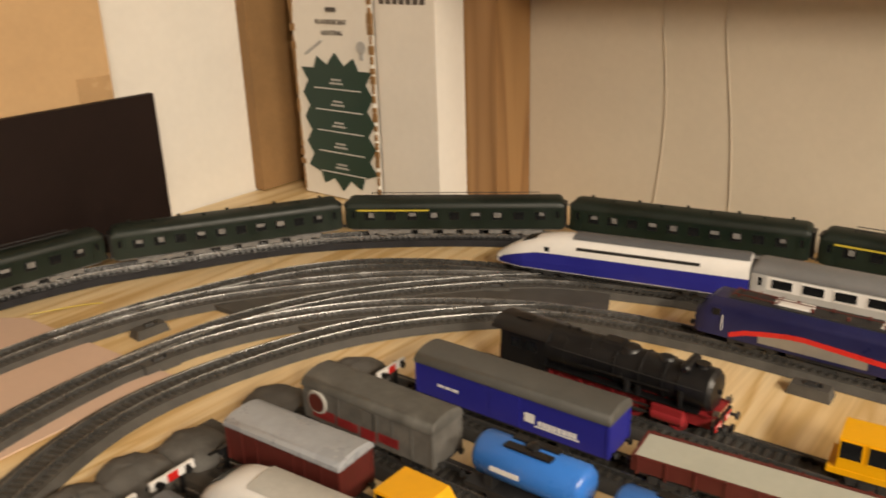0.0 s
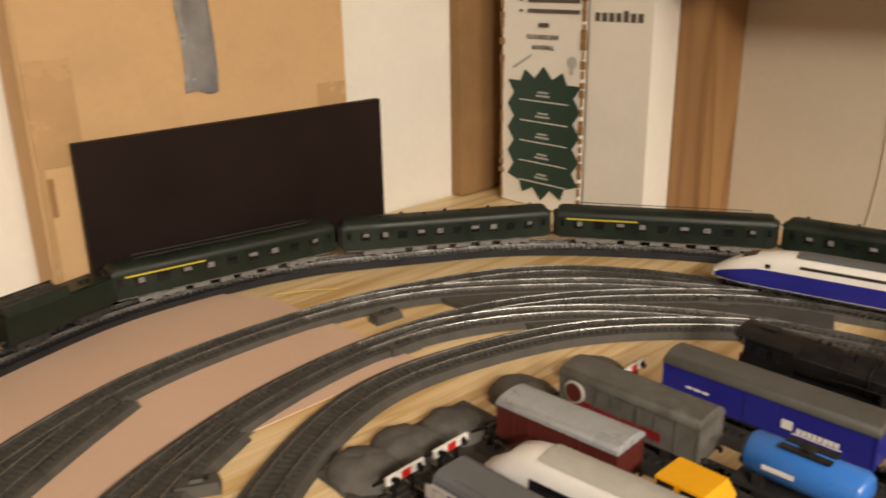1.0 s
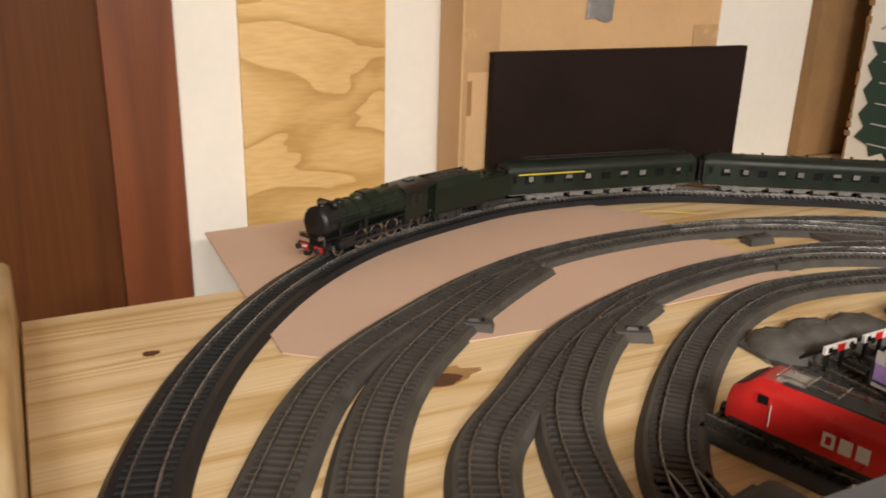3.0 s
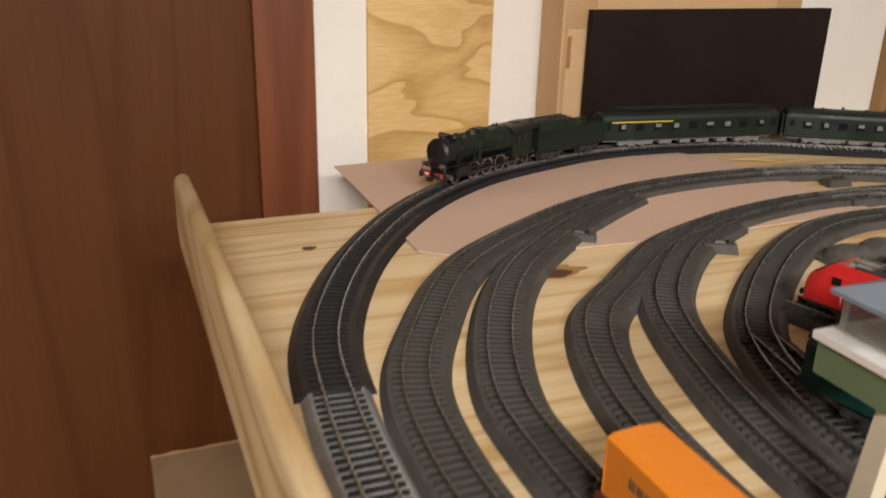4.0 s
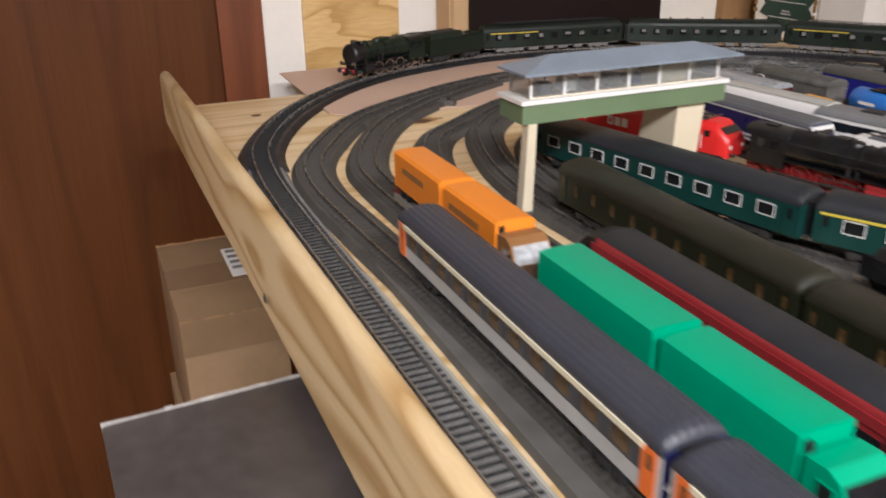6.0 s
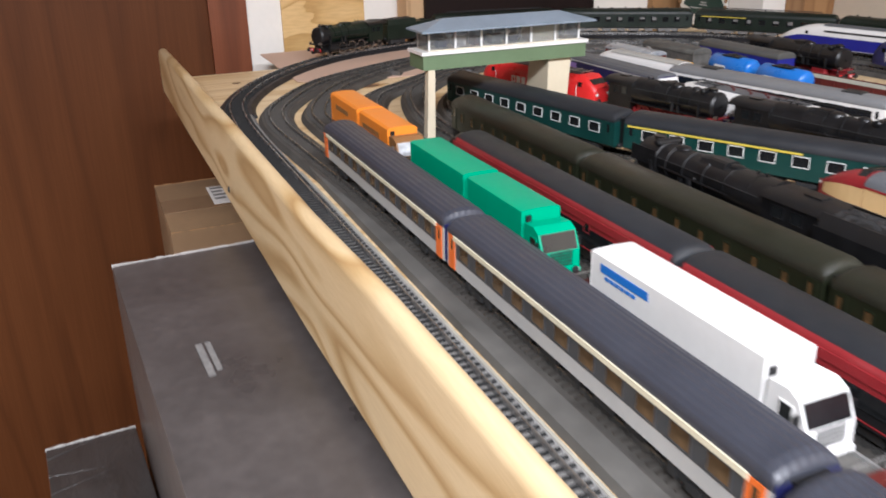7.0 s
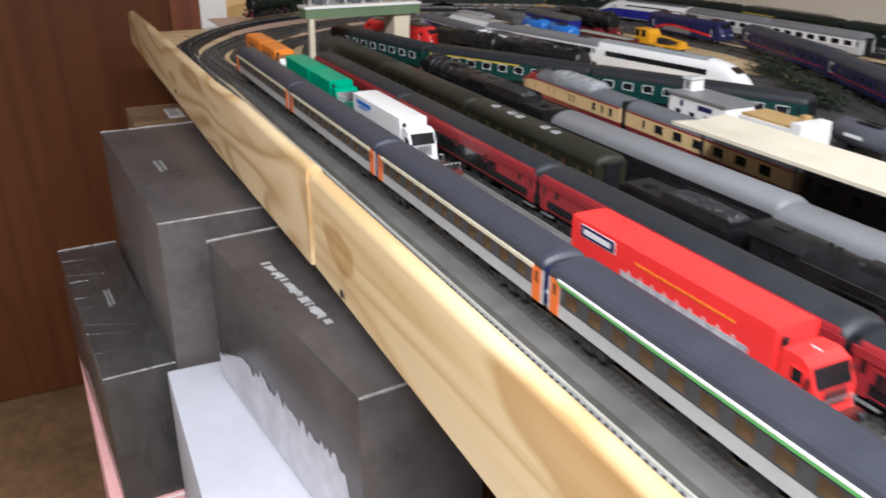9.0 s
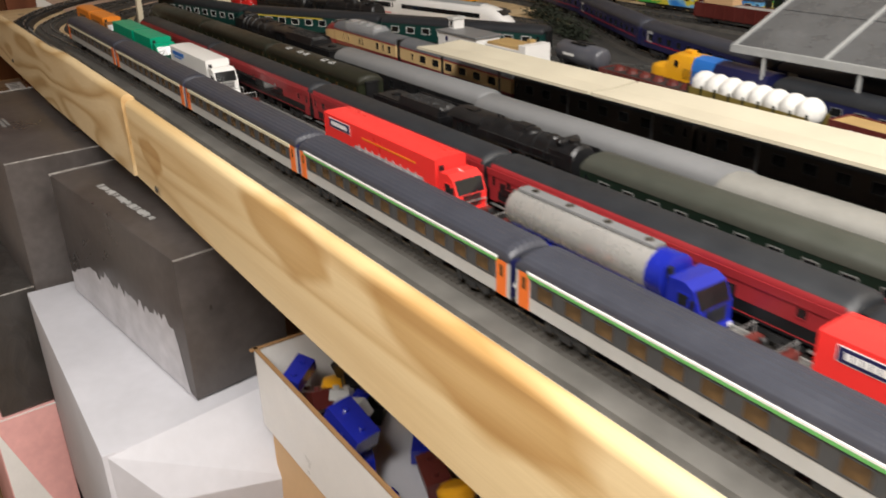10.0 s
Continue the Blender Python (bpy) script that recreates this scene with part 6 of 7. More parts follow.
on(SIDE[1], -0.074, 0.788, 0.22, pur)
wb = electric_loco("white and blue electric locomotive with grey roof", 0.205, WHITE, MATTGREY, kit=DARK, top=0.0405, skirt=BLUE, nose=0.016)
for sd in (-1, 1):
    part("blue_side", Shape().box(-0.075, -0.045, sd * 0.0168 - 0.0003, sd * 0.0168 + 0.0003, 0.0125, 0.0310), BLUE, wb, "blue slanting block")
    part("blue_line", Shape().box(-0.045, 0.09, sd * 0.0168 - 0.0003, sd * 0.0168 + 0.0003, 0.0125, 0.0165), BLUE, wb)
part("blue_nose", Shape().box(0.1000, 0.1032, -0.0140, 0.0140, 0.0095, 0.0160), SKYBLUE, wb, "light blue band under the cab window")
on(SIDE[1], 0.160, 0.800, 0.2, wb, 180)
rf = steam_loco("black steam locomotive with red wheels and frame", LOCOBLACK, LOCOBLACK, WINE, WINE, RED, "red-wheeled locomotives")
on(SIDE[0], 0.084, 0.738, 0.15, rf, 180)
WIDE = Matrix.Diagonal((1.12, 1.04, 1.04, 1))
rf.matrix_basis = rf.matrix_basis @ WIDE
copy_thing(rf, pose(0.268, 0.773, ZR, 0, 0, 10.5) @ WIDE)
wn1 = nose_car("white high-speed end car with beige roof panel", 0.185, WHITE, lower=None, roof=CONCRETE, drop=0.05, group="white train", windows=1, stripe=RED)
on(SIDE[2], -0.098, 0.838, 0.18, wn1)
wc = coach("white high-speed coach with silver roof", 0.29, WHITE, band=GLASS, roof=SILVERROOF, windows=9, win=(0.02, 0.0075), rim=BLACK, wz=0.0275, group="white train", bands=(0.0235, 0.0315), stripe=None, h=0.0092)
for sd in (-1, 1):
    part("red_line", Shape().box(-0.143, 0.143, sd * 0.0163 - 0.0004, sd * 0.0163 + 0.0004, 0.0125, 0.0142), RED, wc)
for x in (-0.10, 0.09):
    part("roof_fan", Shape().box(x - 0.012, x + 0.012, -0.008, 0.008, 0.0440, 0.0462, taper=0.001), DARK, wc)
on(SIDE[2], 0.125, 0.858, 0.29, wc)
wn2 = nose_car("white high-speed end car with a long nose", 0.285, WHITE, lower=None, roof=paint("brushed_grey_roof", (0.30, 0.32, 0.34), 0.4, var=0.12), drop=0.07, group="white train", windows=1)
on(SIDE[2], 0.405, 0.922, 0.28, wn2, 180)
sv = van("brown-red goods van with a shiny silver roof", 0.098, MAROON, h=0.0058, roof= paint("bare_tin_roof", (0.34, 0.36, 0.39), 0.3, metal=0.1, var=0.15))
on(SIDE[3], -0.167, 0.884, 0.098, sv)
gv = van("weathered grey van with a red painted slogan and open end", 0.116, GREYVAN, paint("weathered_roof", (0.10, 0.098, 0.090), 0.6, var=0.3, stain=50))
for sd in (-1, 1):
    for k, (a, b, z, hh) in enumerate(((-0.03, -0.012, 0.0225, 0.009), (-0.010, 0.004, 0.021, 0.011), (0.006, 0.026, 0.0215, 0.009), (0.028, 0.05, 0.022, 0.010))):
        bars(gv, a, b, sd * 0.0164, z - 0.004, hh * 0.75, WINE, sd, 6, "painted_slogan")
part("end_hole", Shape().lathe((0.0440, 0.0150, 0.0265), (0.0440, 0.0176, 0.0265), [(0, 0.0085), (0.5, 0.0095), (1, 0.0085)], 18), CONCRETE, gv, "round pale-rimmed opening in the side", smooth=40)
part("hole_inside", Shape().lathe((0.0440, 0.0170, 0.0265), (0.0440, 0.0180, 0.0265), [(0, 0.0070), (1, 0.0072)], 18), MAROON, gv)
on(SIDE[4], -0.157, 0.948, 0.116, gv)
tk = tank_wagon("sky blue tank wagon with a black walkway", 0.085)
on(SIDE[4], -0.032, 0.946, 0.08, tk)
copy_thing(tk, pose(0.062, 0.949, ZR, 0, 0, 1))
bv = van("ultramarine blue van with white lettering and grey roof", 0.158, BLUE, paint("van_grey_roof", (0.085, 0.085, 0.080), 0.55, var=0.15), ribs=2)
for sd in (-1, 1):
    bars(bv, -0.056 if sd > 0 else 0.026, -0.026 if sd > 0 else 0.056, sd * 0.0159, 0.0195, 0.0038, WHITE, sd, 8)
    bars(bv, -0.058 if sd > 0 else 0.024, -0.024 if sd > 0 else 0.058, sd * 0.0159, 0.0165, 0.0010, WHITE, sd, 1)
    bars(bv, -0.024 if sd > 0 else 0.016, -0.016 if sd > 0 else 0.024, sd * 0.0159, 0.0215, 0.0070, WHITE, sd, 1, "emblem")
    bars(bv, 0.04 if sd > 0 else -0.066, 0.06 if sd > 0 else -0.046, sd * 0.0159, 0.022, 0.002, WHITE, sd, 3)
on(SIDE[5], -0.091, 1.022, 0.158, bv)
ls = low_side("brown-red low wagon under a pale grey cover", 0.155, MAROON, paint("pale_tarpaulin", (0.42, 0.43, 0.37), 0.7, var=0.08), top=0.0215)
on(SIDE[5], 0.078, 1.026, 0.15, ls)
copy_thing(rf, pose(-0.072, 1.092, ZR, 0, 0, 0) @ WIDE)


def yellow_machine(label):
    t = thing("track_machine", label, "model wagon")
    part("deck", Shape().box(-0.06, 0.06, -0.0145, 0.0145, 0.0085, 0.0125), YELLOW, t)
    c = Shape()
    slab(c, [(-0.055, 0.0125), (-0.055, 0.034), (-0.022, 0.034), (-0.016, 0.026), (-0.016, 0.0125)], -0.014, 0.014)
    part("cab", c, YELLOW, t)
    wn = window_mesh(0.0125, 0.012, GLASS, YELLOW)
    for x in (-0.0475, -0.0315):
        part("window", wn, None, t, m=pose(x, -0.0141, 0.0265, 0, 0, 180)), part("window", wn, None, t, m=pose(x, 0.0141, 0.0265))
    part("engine_hood", Shape().box(0.0, 0.03, -0.011, 0.011, 0.0125, 0.0225, taper=0.001), DARK, t)
    part("boom", Shape().tube((0.0, 0, 0.024), (0.056, 0, 0.020), 0.0022, 8), YELLOW, t)
    part("hook_block", Shape().box(0.05, 0.058, -0.008, 0.008, 0.0125, 0.020), YELLOW, t)
    for x in (-0.036, 0.036):
        bogie(t, x, DARK, 0.018)
    return t


on(SIDE[3], -0.036, 0.887, 0.1, yellow_machine("yellow crane wagon with a short boom"), 180)
on(SIDE[6], 0.160, 1.104, 0.1, yellow_machine("yellow track machine with large cab windows"), 180)

# ---- trains on the far side ----
tg = nose_car("white and blue high-speed power car with a long nose", 0.255, WHITE, lower=BLUE, roof=MATTGREY, drop=0.085, group="high-speed train", grille=True, glass_at=0.55)
for sd in (-1, 1):
    part("lettering", Shape().box(0.068, 0.078, sd * 0.0160 - 0.0006, sd * 0.0160 + 0.0006, 0.0170, 0.0198), RED, tg)
part("side_window", Shape().box(0.066, 0.071, -0.0166, 0.0166, 0.0285, 0.0330), GLASS, tg)
s0 = s_of(LINE_A, -0.279, 1.27)
x, y, h = chord(LINE_A, s0 + 0.1275, 0.255)
at_track(tg, x, y, h)
tc = coach("silver grey high-speed coach with large dark windows", 0.215, LIGHTGREY, band=WHITE, roof=SILVERROOF, windows=7, win=(0.018, 0.0085), rim=WHITE, wz=0.028, group="high-speed train", bands=(0.0215, 0.034))
for i in range(2):
    x, y, h = chord(LINE_A, s0 + 0.258 + 0.109 + 0.22 * i, 0.215)
    at_track(tc, x, y, h) if i == 0 else copy_thing(tc, pose(x, y, ZR, 0, 0, h))
nj = electric_loco("night blue electric locomotive with a red curved stripe", 0.222, NAVY, DARKROOF, kit=MAROON, flash=RED, group="night train", skirt=NAVY)
for x in (-0.06, 0.02):
    part("roof_box", Shape().box(x, x + 0.03, -0.006, 0.006, 0.0425, 0.0445, taper=0.0005), WHITE, nj)
at_track(nj, 0.066, 1.243, 180)
nc = coach("night blue sleeping coach with grey roof and red line", 0.298, NAVY, roof=GREYROOF, windows=11, win=(0.011, 0.008), rim=NAVY, group="night train", stripe=None)
for sd in (-1, 1):
    part("red_line", Shape().box(-0.14, 0.14, sd * 0.0163 - 0.0003, sd * 0.0163 + 0.0003, 0.0185, 0.0193), RED, nc)
    part("pale_panel", Shape().box(0.118, 0.132, sd * 0.0163 - 0.0003, sd * 0.0163 + 0.0003, 0.0195, 0.0345), LIGHTGREY, nc)
sn = s_of(NJLINE, 0.22, 1.24)
for i in range(4):
    x, y, h = chord(NJLINE, sn + 0.155 + 0.303 * i, 0.298)
    at_track(nc, x, y, h) if i == 0 else copy_thing(nc, pose(x, y, ZR, 0, 0, h))

# yellow and blue diesel with its coach
dl = thing("diesel_locomotive", "yellow and blue diesel locomotive with a rounded nose", "model locomotive")
w = 0.0165


def dring(x, kw, zt, zb=0.0085):
    h = zt - zb
    return [(x, -w * kw, zb), (x, -w * kw, zb + h * 0.72), (x, -w * kw * 0.8, zb + h * 0.93), (x, 0, zt), (x, w * kw * 0.8, zb + h * 0.93), (x, w * kw, zb + h * 0.72), (x, w * kw, zb)]


part("nose_hood", Shape().loft([dring(*q) for q in ((0.058, 1, 0.030), (0.078, 0.97, 0.0295), (0.090, 0.85, 0.027), (0.096, 0.55, 0.022))]), YELLOW, dl, smooth=50)
part("cab", Shape().loft([dring(*q) for q in ((0.015, 1, 0.0475), (0.048, 1, 0.047), (0.058, 1, 0.043), (0.062, 0.96, 0.030))]), YELLOW, dl, smooth=35)
part("front_body", Shape().loft([dring(x, 1.003, 0.0472) for x in (-0.02, 0.015)]), SKYBLUE, dl, smooth=35)
part("rear_body", Shape().loft([dring(x, 1, 0.0468) for x in (-0.1, -0.02)]), NAVY, dl, smooth=35)
part("windscreen", Shape().box(-0.005, 0.005, -0.0115, 0.0115, 0, 0.0005), GLASS, dl, m=pose(0.0605, 0, 0.0365, 0, 72, 0))
wn = window_mesh(0.008, 0.008, GLASS, YELLOW)
for sd in (-1, 1):
    part("cab_window", wn, None, dl, m=pose(0.042, sd * 0.0166, 0.034, 0, 0, 0 if sd > 0 else 180))
    for k in range(5):
        part("side_line", Shape().box(-0.098, 0.03, sd * 0.0168 - 0.0002, sd * 0.0168 + 0.0002, 0.019 + 0.0026 * k, 0.0195 + 0.0026 * k), BLACK, dl)
part("roof_horn", Shape().box(0.03, 0.042, -0.004, 0.004, 0.0468, 0.0495), YELLOW, dl)
part("underframe", Shape().box(-0.09, 0.085, -0.013, 0.013, 0.005, 0.009), DARK, dl)
bogie(dl, -0.06, DARK, 0.03), bogie(dl, 0.055, DARK, 0.03)
on(YLINE, 1.018, 0.863, 0.19, dl)
bl = coach("dark blue coach with a sky blue lower stripe", 0.27, NAVY, roof=DARKROOF, windows=9, win=(0.012, 0.008), rim=FRAMEGREY)
part("blue_line", Shape().box(-0.13, 0.13, -0.0166, 0.0166, 0.013, 0.018), SKYBLUE, bl)
on(YLINE, 1.258, 0.831, 0.27, bl)

# goods wagons along the canopy
hop = low_side("red-brown open wagon with upright stakes and low load", 0.165, MAROON, DARK, top=0.0225, stakes=11)
for i in range(6):
    part("load_lump", Shape().lathe((-0.06 + 0.024 * i, 0, 0.0213), (-0.06 + 0.024 * i, 0, 0.0275), [(0, 0.008), (0.6, 0.0065), (1, 0.002)], 8), MAROON, hop)
on(GLINE, 0.972, 0.815, 0.16, hop)
gt_w = tank_wagon("dark grey tank wagon", 0.10, paint("dull_grey_tank", (0.085, 0.088, 0.105), 0.4, var=0.15))
on(GLINE, 0.836, 0.827, 0.1, gt_w)
cot = thing("cotton_wagon", "olive slatted wagon heaped with white cotton bales", "model wagon")
part("floor", Shape().box(-0.083, 0.083, -0.0155, 0.0155, 0.0085, 0.0115), OLIVE, cot)
CAGE = paint("ochre_slats", (0.20, 0.15, 0.035), 0.5, var=0.15)
for sd in (-1, 1):
    part("side_wall", Shape().box(-0.082, 0.082, sd * 0.0150 - 0.0005, sd * 0.0150 + 0.0005, 0.0115, 0.0305), CAGE, cot)
    for i in range(9):
        x = -0.08 + 0.02 * i
        part("upright", Shape().box(x - 0.0011, x + 0.0011, sd * 0.0158 - 0.0006, sd * 0.0158 + 0.0006, 0.0095, 0.034), OLIVE, cot)
COTTON = paint("white_wadding", (0.72, 0.71, 0.68), 0.95, var=0.15, grain=500, stain=90, bump=1.0)
rnd = random.Random(5)
for i in range(8):
    x = -0.071 + 0.0203 * i
    s = Shape()
    rings = []
    for k in range(9):
        v = math.pi * k / 8
        rings.append([(x + (0.0138 + rnd.uniform(-0.0011, 0.0011)) * math.sin(v) * math.cos(u * math.pi / 8), (0.0152 + rnd.uniform(-0.0007, 0.0007)) * math.sin(v) * math.sin(u * math.pi / 8), 0.0325 + 0.0145 * math.cos(v)) for u in range(16)])
    part("cotton_bale", s.loft(rings), COTTON, cot, smooth=70)
bogie(cot, -0.055), bogie(cot, 0.055)
on(GLINE, 1.13, 0.792, 0.16, cot)
bx = low_side("red-brown open wagon loaded with tan planks", 0.19, MAROON, TAN, top=0.036, stakes=12)
for sd in (-1, 1):
    bars(bx, -0.075 if sd < 0 else 0.045, -0.045 if sd < 0 else 0.075, sd * 0.0160, 0.026, 0.010, WHITE, sd, 3)
on(GLINE, 1.325, 0.765, 0.19, bx)
hw = low_side("red-brown wagon with a pale grey top", 0.2, MAROON, LIGHTGREY, top=0.034, stakes=10)
part("crate", Shape().box(0.020, 0.082, -0.0125, 0.0125, 0.0340, 0.0480, taper=0.0012), CARDBOARD, hw, "brown crate on the load")
on(HLINE, 0.755, 1.277, 0.2, hw)


def mural():
    m, t, p = nodes_of("painted_mural")
    co = coords(t, (14, 14, 26))
    n = add_node(t, "ShaderNodeTexNoise", Scale=1.0, Detail=3.0)
    t.links.new(co, n.inputs["Vector"])
    r = ramp(t, n.outputs[0], [(0.36, (0.03, 0.20, 0.62)), (0.47, (0.20, 0.48, 0.75)), (0.50, (0.62, 0.55, 0.05)), (0.56, (0.62, 0.55, 0.05)), (0.60, (0.06, 0.35, 0.06))])
    t.links.new(r.outputs[0], p.inputs["Base Color"])
    p.inputs["Roughness"].default_value = 0.4
    return m


gr = coach("coach painted with a blue, yellow and green mural", 0.29, mural(), roof=GREYROOF, windows=8, win=(0.012, 0.008), rim=YELLOWLINEPAINT)
on(LINE_A, 0.602, 1.338, 0.29, gr)
# ---- model buildings ----
sb = thing("signal_box", "bridge signal box with blue-grey hipped roof and green deck", "model signal box")
DECKGREEN = paint("sage_green", (0.13, 0.19, 0.10), 0.55, var=0.1)
z0 = T + 0.088
part("deck", Shape().box(-0.004, 0.036, 0.462, 0.668, z0, z0 + 0.016), DECKGREEN, sb)
part("deck_trim", Shape().box(-0.006, 0.038, 0.460, 0.670, z0 + 0.016, z0 + 0.0195), WHITE, sb)
part("cabin_floor", Shape().box(0.0, 0.032, 0.47, 0.66, z0 + 0.0195, z0 + 0.021), CREAM, sb)
CLEAR = bpy.data.materials.new("clear_glazing")
CLEAR.use_nodes = True
cp = CLEAR.node_tree.nodes["Principled BSDF"]
cp.inputs["Transmission Weight"].default_value, cp.inputs["Roughness"].default_value, cp.inputs["IOR"].default_value = 0.9, 0.06, 1.1
cp.inputs["Base Color"].default_value = (0.75, 0.78, 0.80, 1)
part("glazing", Shape().box(-0.001, -0.0002, 0.469, 0.661, z0 + 0.021, z0 + 0.040), CLEAR, sb)
part("glazing", Shape().box(0.0322, 0.033, 0.469, 0.661, z0 + 0.021, z0 + 0.040), CLEAR, sb)
part("glazing", Shape().box(-0.0002, 0.0322, 0.469, 0.4698, z0 + 0.021, z0 + 0.040), CLEAR, sb)
part("glazing", Shape().box(-0.0002, 0.0322, 0.6602, 0.661, z0 + 0.021, z0 + 0.040), CLEAR, sb)
mull = shared("mullion", lambda: Shape().box(-0.001, 0.001, -0.001, 0.001, 0, 0.0195).mesh("mullion", WHITE))
for i in range(7):
    for x in (-0.0005, 0.0325):
        part("mullion", mull, None, sb, m=pose(x, 0.4705 + 0.0315 * i, z0 + 0.0205))
part("back_room", Shape().box(0.004, 0.029, 0.60, 0.635, z0 + 0.021, z0 + 0.040), CREAM, sb)
for i, m_ in enumerate((NAVY, WHITE, MAROON, GREYVAN, NAVY)):
    part("desk", Shape().box(0.010, 0.024, 0.485 + 0.022 * i, 0.497 + 0.022 * i, z0 + 0.021, z0 + 0.029 + 0.002 * (i % 2)), m_, sb)
r = Shape()
x0, x1, y0, y1, zz = 0.002, 0.050, 0.456, 0.672, z0 + 0.041
r.loft([[(x0, y0, zz), (x1, y0, zz), (x1, y1, zz), (x0, y1, zz)], [(x0, y0, zz + 0.002), (x1, y0, zz + 0.002), (x1, y1, zz + 0.002), (x0, y1, zz + 0.002)],
        [(0.024, y0 + 0.035, zz + 0.012), (0.026, y0 + 0.035, zz + 0.012), (0.026, y1 - 0.035, zz + 0.012), (0.024, y1 - 0.035, zz + 0.012)]])
part("roof", r, SLATE, sb)
lg_ = Shape().loft([[(0.019, 0.467, T), (0.030, 0.467, T), (0.030, 0.477, T), (0.019, 0.477, T)], [(0.026, 0.468, z0), (0.0355, 0.468, z0), (0.0355, 0.476, z0), (0.026, 0.476, z0)]])
part("leg", lg_, CREAM, sb)
part("leg_foot", Shape().box(0.006, 0.034, 0.4595, 0.4845, T, T + 0.010, taper=0.002), BALLAST, sb)
part("pillar", Shape().loft([[(-0.036, 0.624, T), (0.024, 0.624, T), (0.024, 0.650, T), (-0.036, 0.650, T)], [(-0.014, 0.622, z0), (0.030, 0.622, z0), (0.030, 0.652, z0), (-0.014, 0.652, z0)]]), CREAM, sb)
sb.matrix_basis = pose(-0.016, 0.008, -0.005)

cn = thing("platform_canopy", "long cream platform canopy on thin posts", "model canopy")
CANOPY = paint("cream_canopy", (0.56, 0.515, 0.40), 0.5, var=0.05)
for a, b in ((0.816, 1.104), (1.108, 1.42), (1.424, 1.74)):
    part("roof_section", Shape().prism([(0.578, T + 0.0765), (0.578, T + 0.0795), (0.6095, T + 0.0775), (0.641, T + 0.0795), (0.641, T + 0.0765), (0.6095, T + 0.0745)], a, b), CANOPY, cn)
for i in range(9):
    x = 0.83 + 0.11 * i
    part("post", Shape().tube((x, 0.604, T + 0.012), (x, 0.604, T + 0.0755), 0.0014, 8).tube((x, 0.604, T + 0.067), (x, 0.583, T + 0.0765), 0.0009, 6).tube((x, 0.604, T + 0.067), (x, 0.634, T + 0.0765), 0.0009, 6), DARK, cn)
part("platform", Shape().box(0.81, 1.8, 0.590, 0.626, T + 0.0005, T + 0.0125), DARKBED, cn)

st = thing("station_building", "small white station building with a grey flat roof", "model building")
part("wall", Shape().box(0.60, 0.735, 0.695, 0.742, T, T + 0.052), WHITE, st)
part("roof", Shape().box(0.597, 0.738, 0.692, 0.745, T + 0.052, T + 0.0545), SILVERROOF, st)
part("turret", Shape().box(0.604, 0.623, 0.715, 0.735, T + 0.0545, T + 0.068), WHITE, st)
part("turret_roof", Shape().box(0.6015, 0.6255, 0.712, 0.738, T + 0.068, T + 0.071, taper=0.002), LIGHTGREY, st)
wn = window_mesh(0.013, 0.012, GLASS, LIGHTGREY)
for x in (0.625, 0.66, 0.695):
    part("window", wn, None, st, m=pose(x, 0.6949, T + 0.03, 0, 0, 180))
part("wall_sign", Shape().box(0.672, 0.705, 0.6943, 0.695, T + 0.041, T + 0.0465), NAVY, st)
part("wall_emblem", Shape().lathe((0.632, 0.695, T + 0.044), (0.632, 0.6942, T + 0.044), [(0, 0.004), (1, 0.004)], 14), NAVY, st)
part("turret_window", window_mesh(0.008, 0.008, GLASS, LIGHTGREY), None, st, m=pose(0.6135, 0.7149, T + 0.061, 0, 0, 180))
st.matrix_basis = pose(0.196, 0.118, 0) @ Matrix.Diagonal((0.70, 0.90, 1.0, 1))
an = thing("station_annex", "white annex with a tan flat roof and glazed front", "model building")
part("wall", Shape().box(0.742, 0.842, 0.700, 0.745, T, T + 0.048), WHITE, an)
part("roof", Shape().box(0.744, 0.825, 0.702, 0.743, T + 0.048, T + 0.051), TAN, an)
part("end_block", Shape().box(0.826, 0.844, 0.698, 0.748, T, T + 0.055, taper=0.001), WHITE, an)
part("chimney", Shape().box(0.815, 0.824, 0.725, 0.735, T + 0.051, T + 0.058), TAN, an)
for i in range(5):
    part("window", window_mesh(0.011, 0.014, GLASS, WHITE), None, an, m=pose(0.753 + 0.0165 * i, 0.6999, T + 0.034, 0, 0, 180))

an.matrix_basis = pose(0.092, 0.128, -0.04 * T) @ Matrix.Diagonal((0.86, 0.88, 1.04, 1))
hall = thing("station_hall", "pitched grey glazed station hall roof on pale posts", "model station hall")
HALLGLASS = paint("hall_grey_glazing", (0.105, 0.108, 0.112), 0.28, var=0.25, stain=20)
HALLFRAME = paint("hall_pale_frame", (0.36, 0.37, 0.37), 0.45, var=0.12)
Y0, YR, HZ0, HZR = 0.835, 0.985, T + 0.080, T + 0.143


def hall_z(y):
    return HZR - (HZR - HZ0) * abs(y - YR) / (YR - Y0)


def hall_beam(xa, xb, ya, yb, lo, hi):
    return Shape().loft([[(xa, y, hall_z(y) + lo), (xb, y, hall_z(y) + lo), (xb, y, hall_z(y) + hi), (xa, y, hall_z(y) + hi)] for y in (ya, yb)])


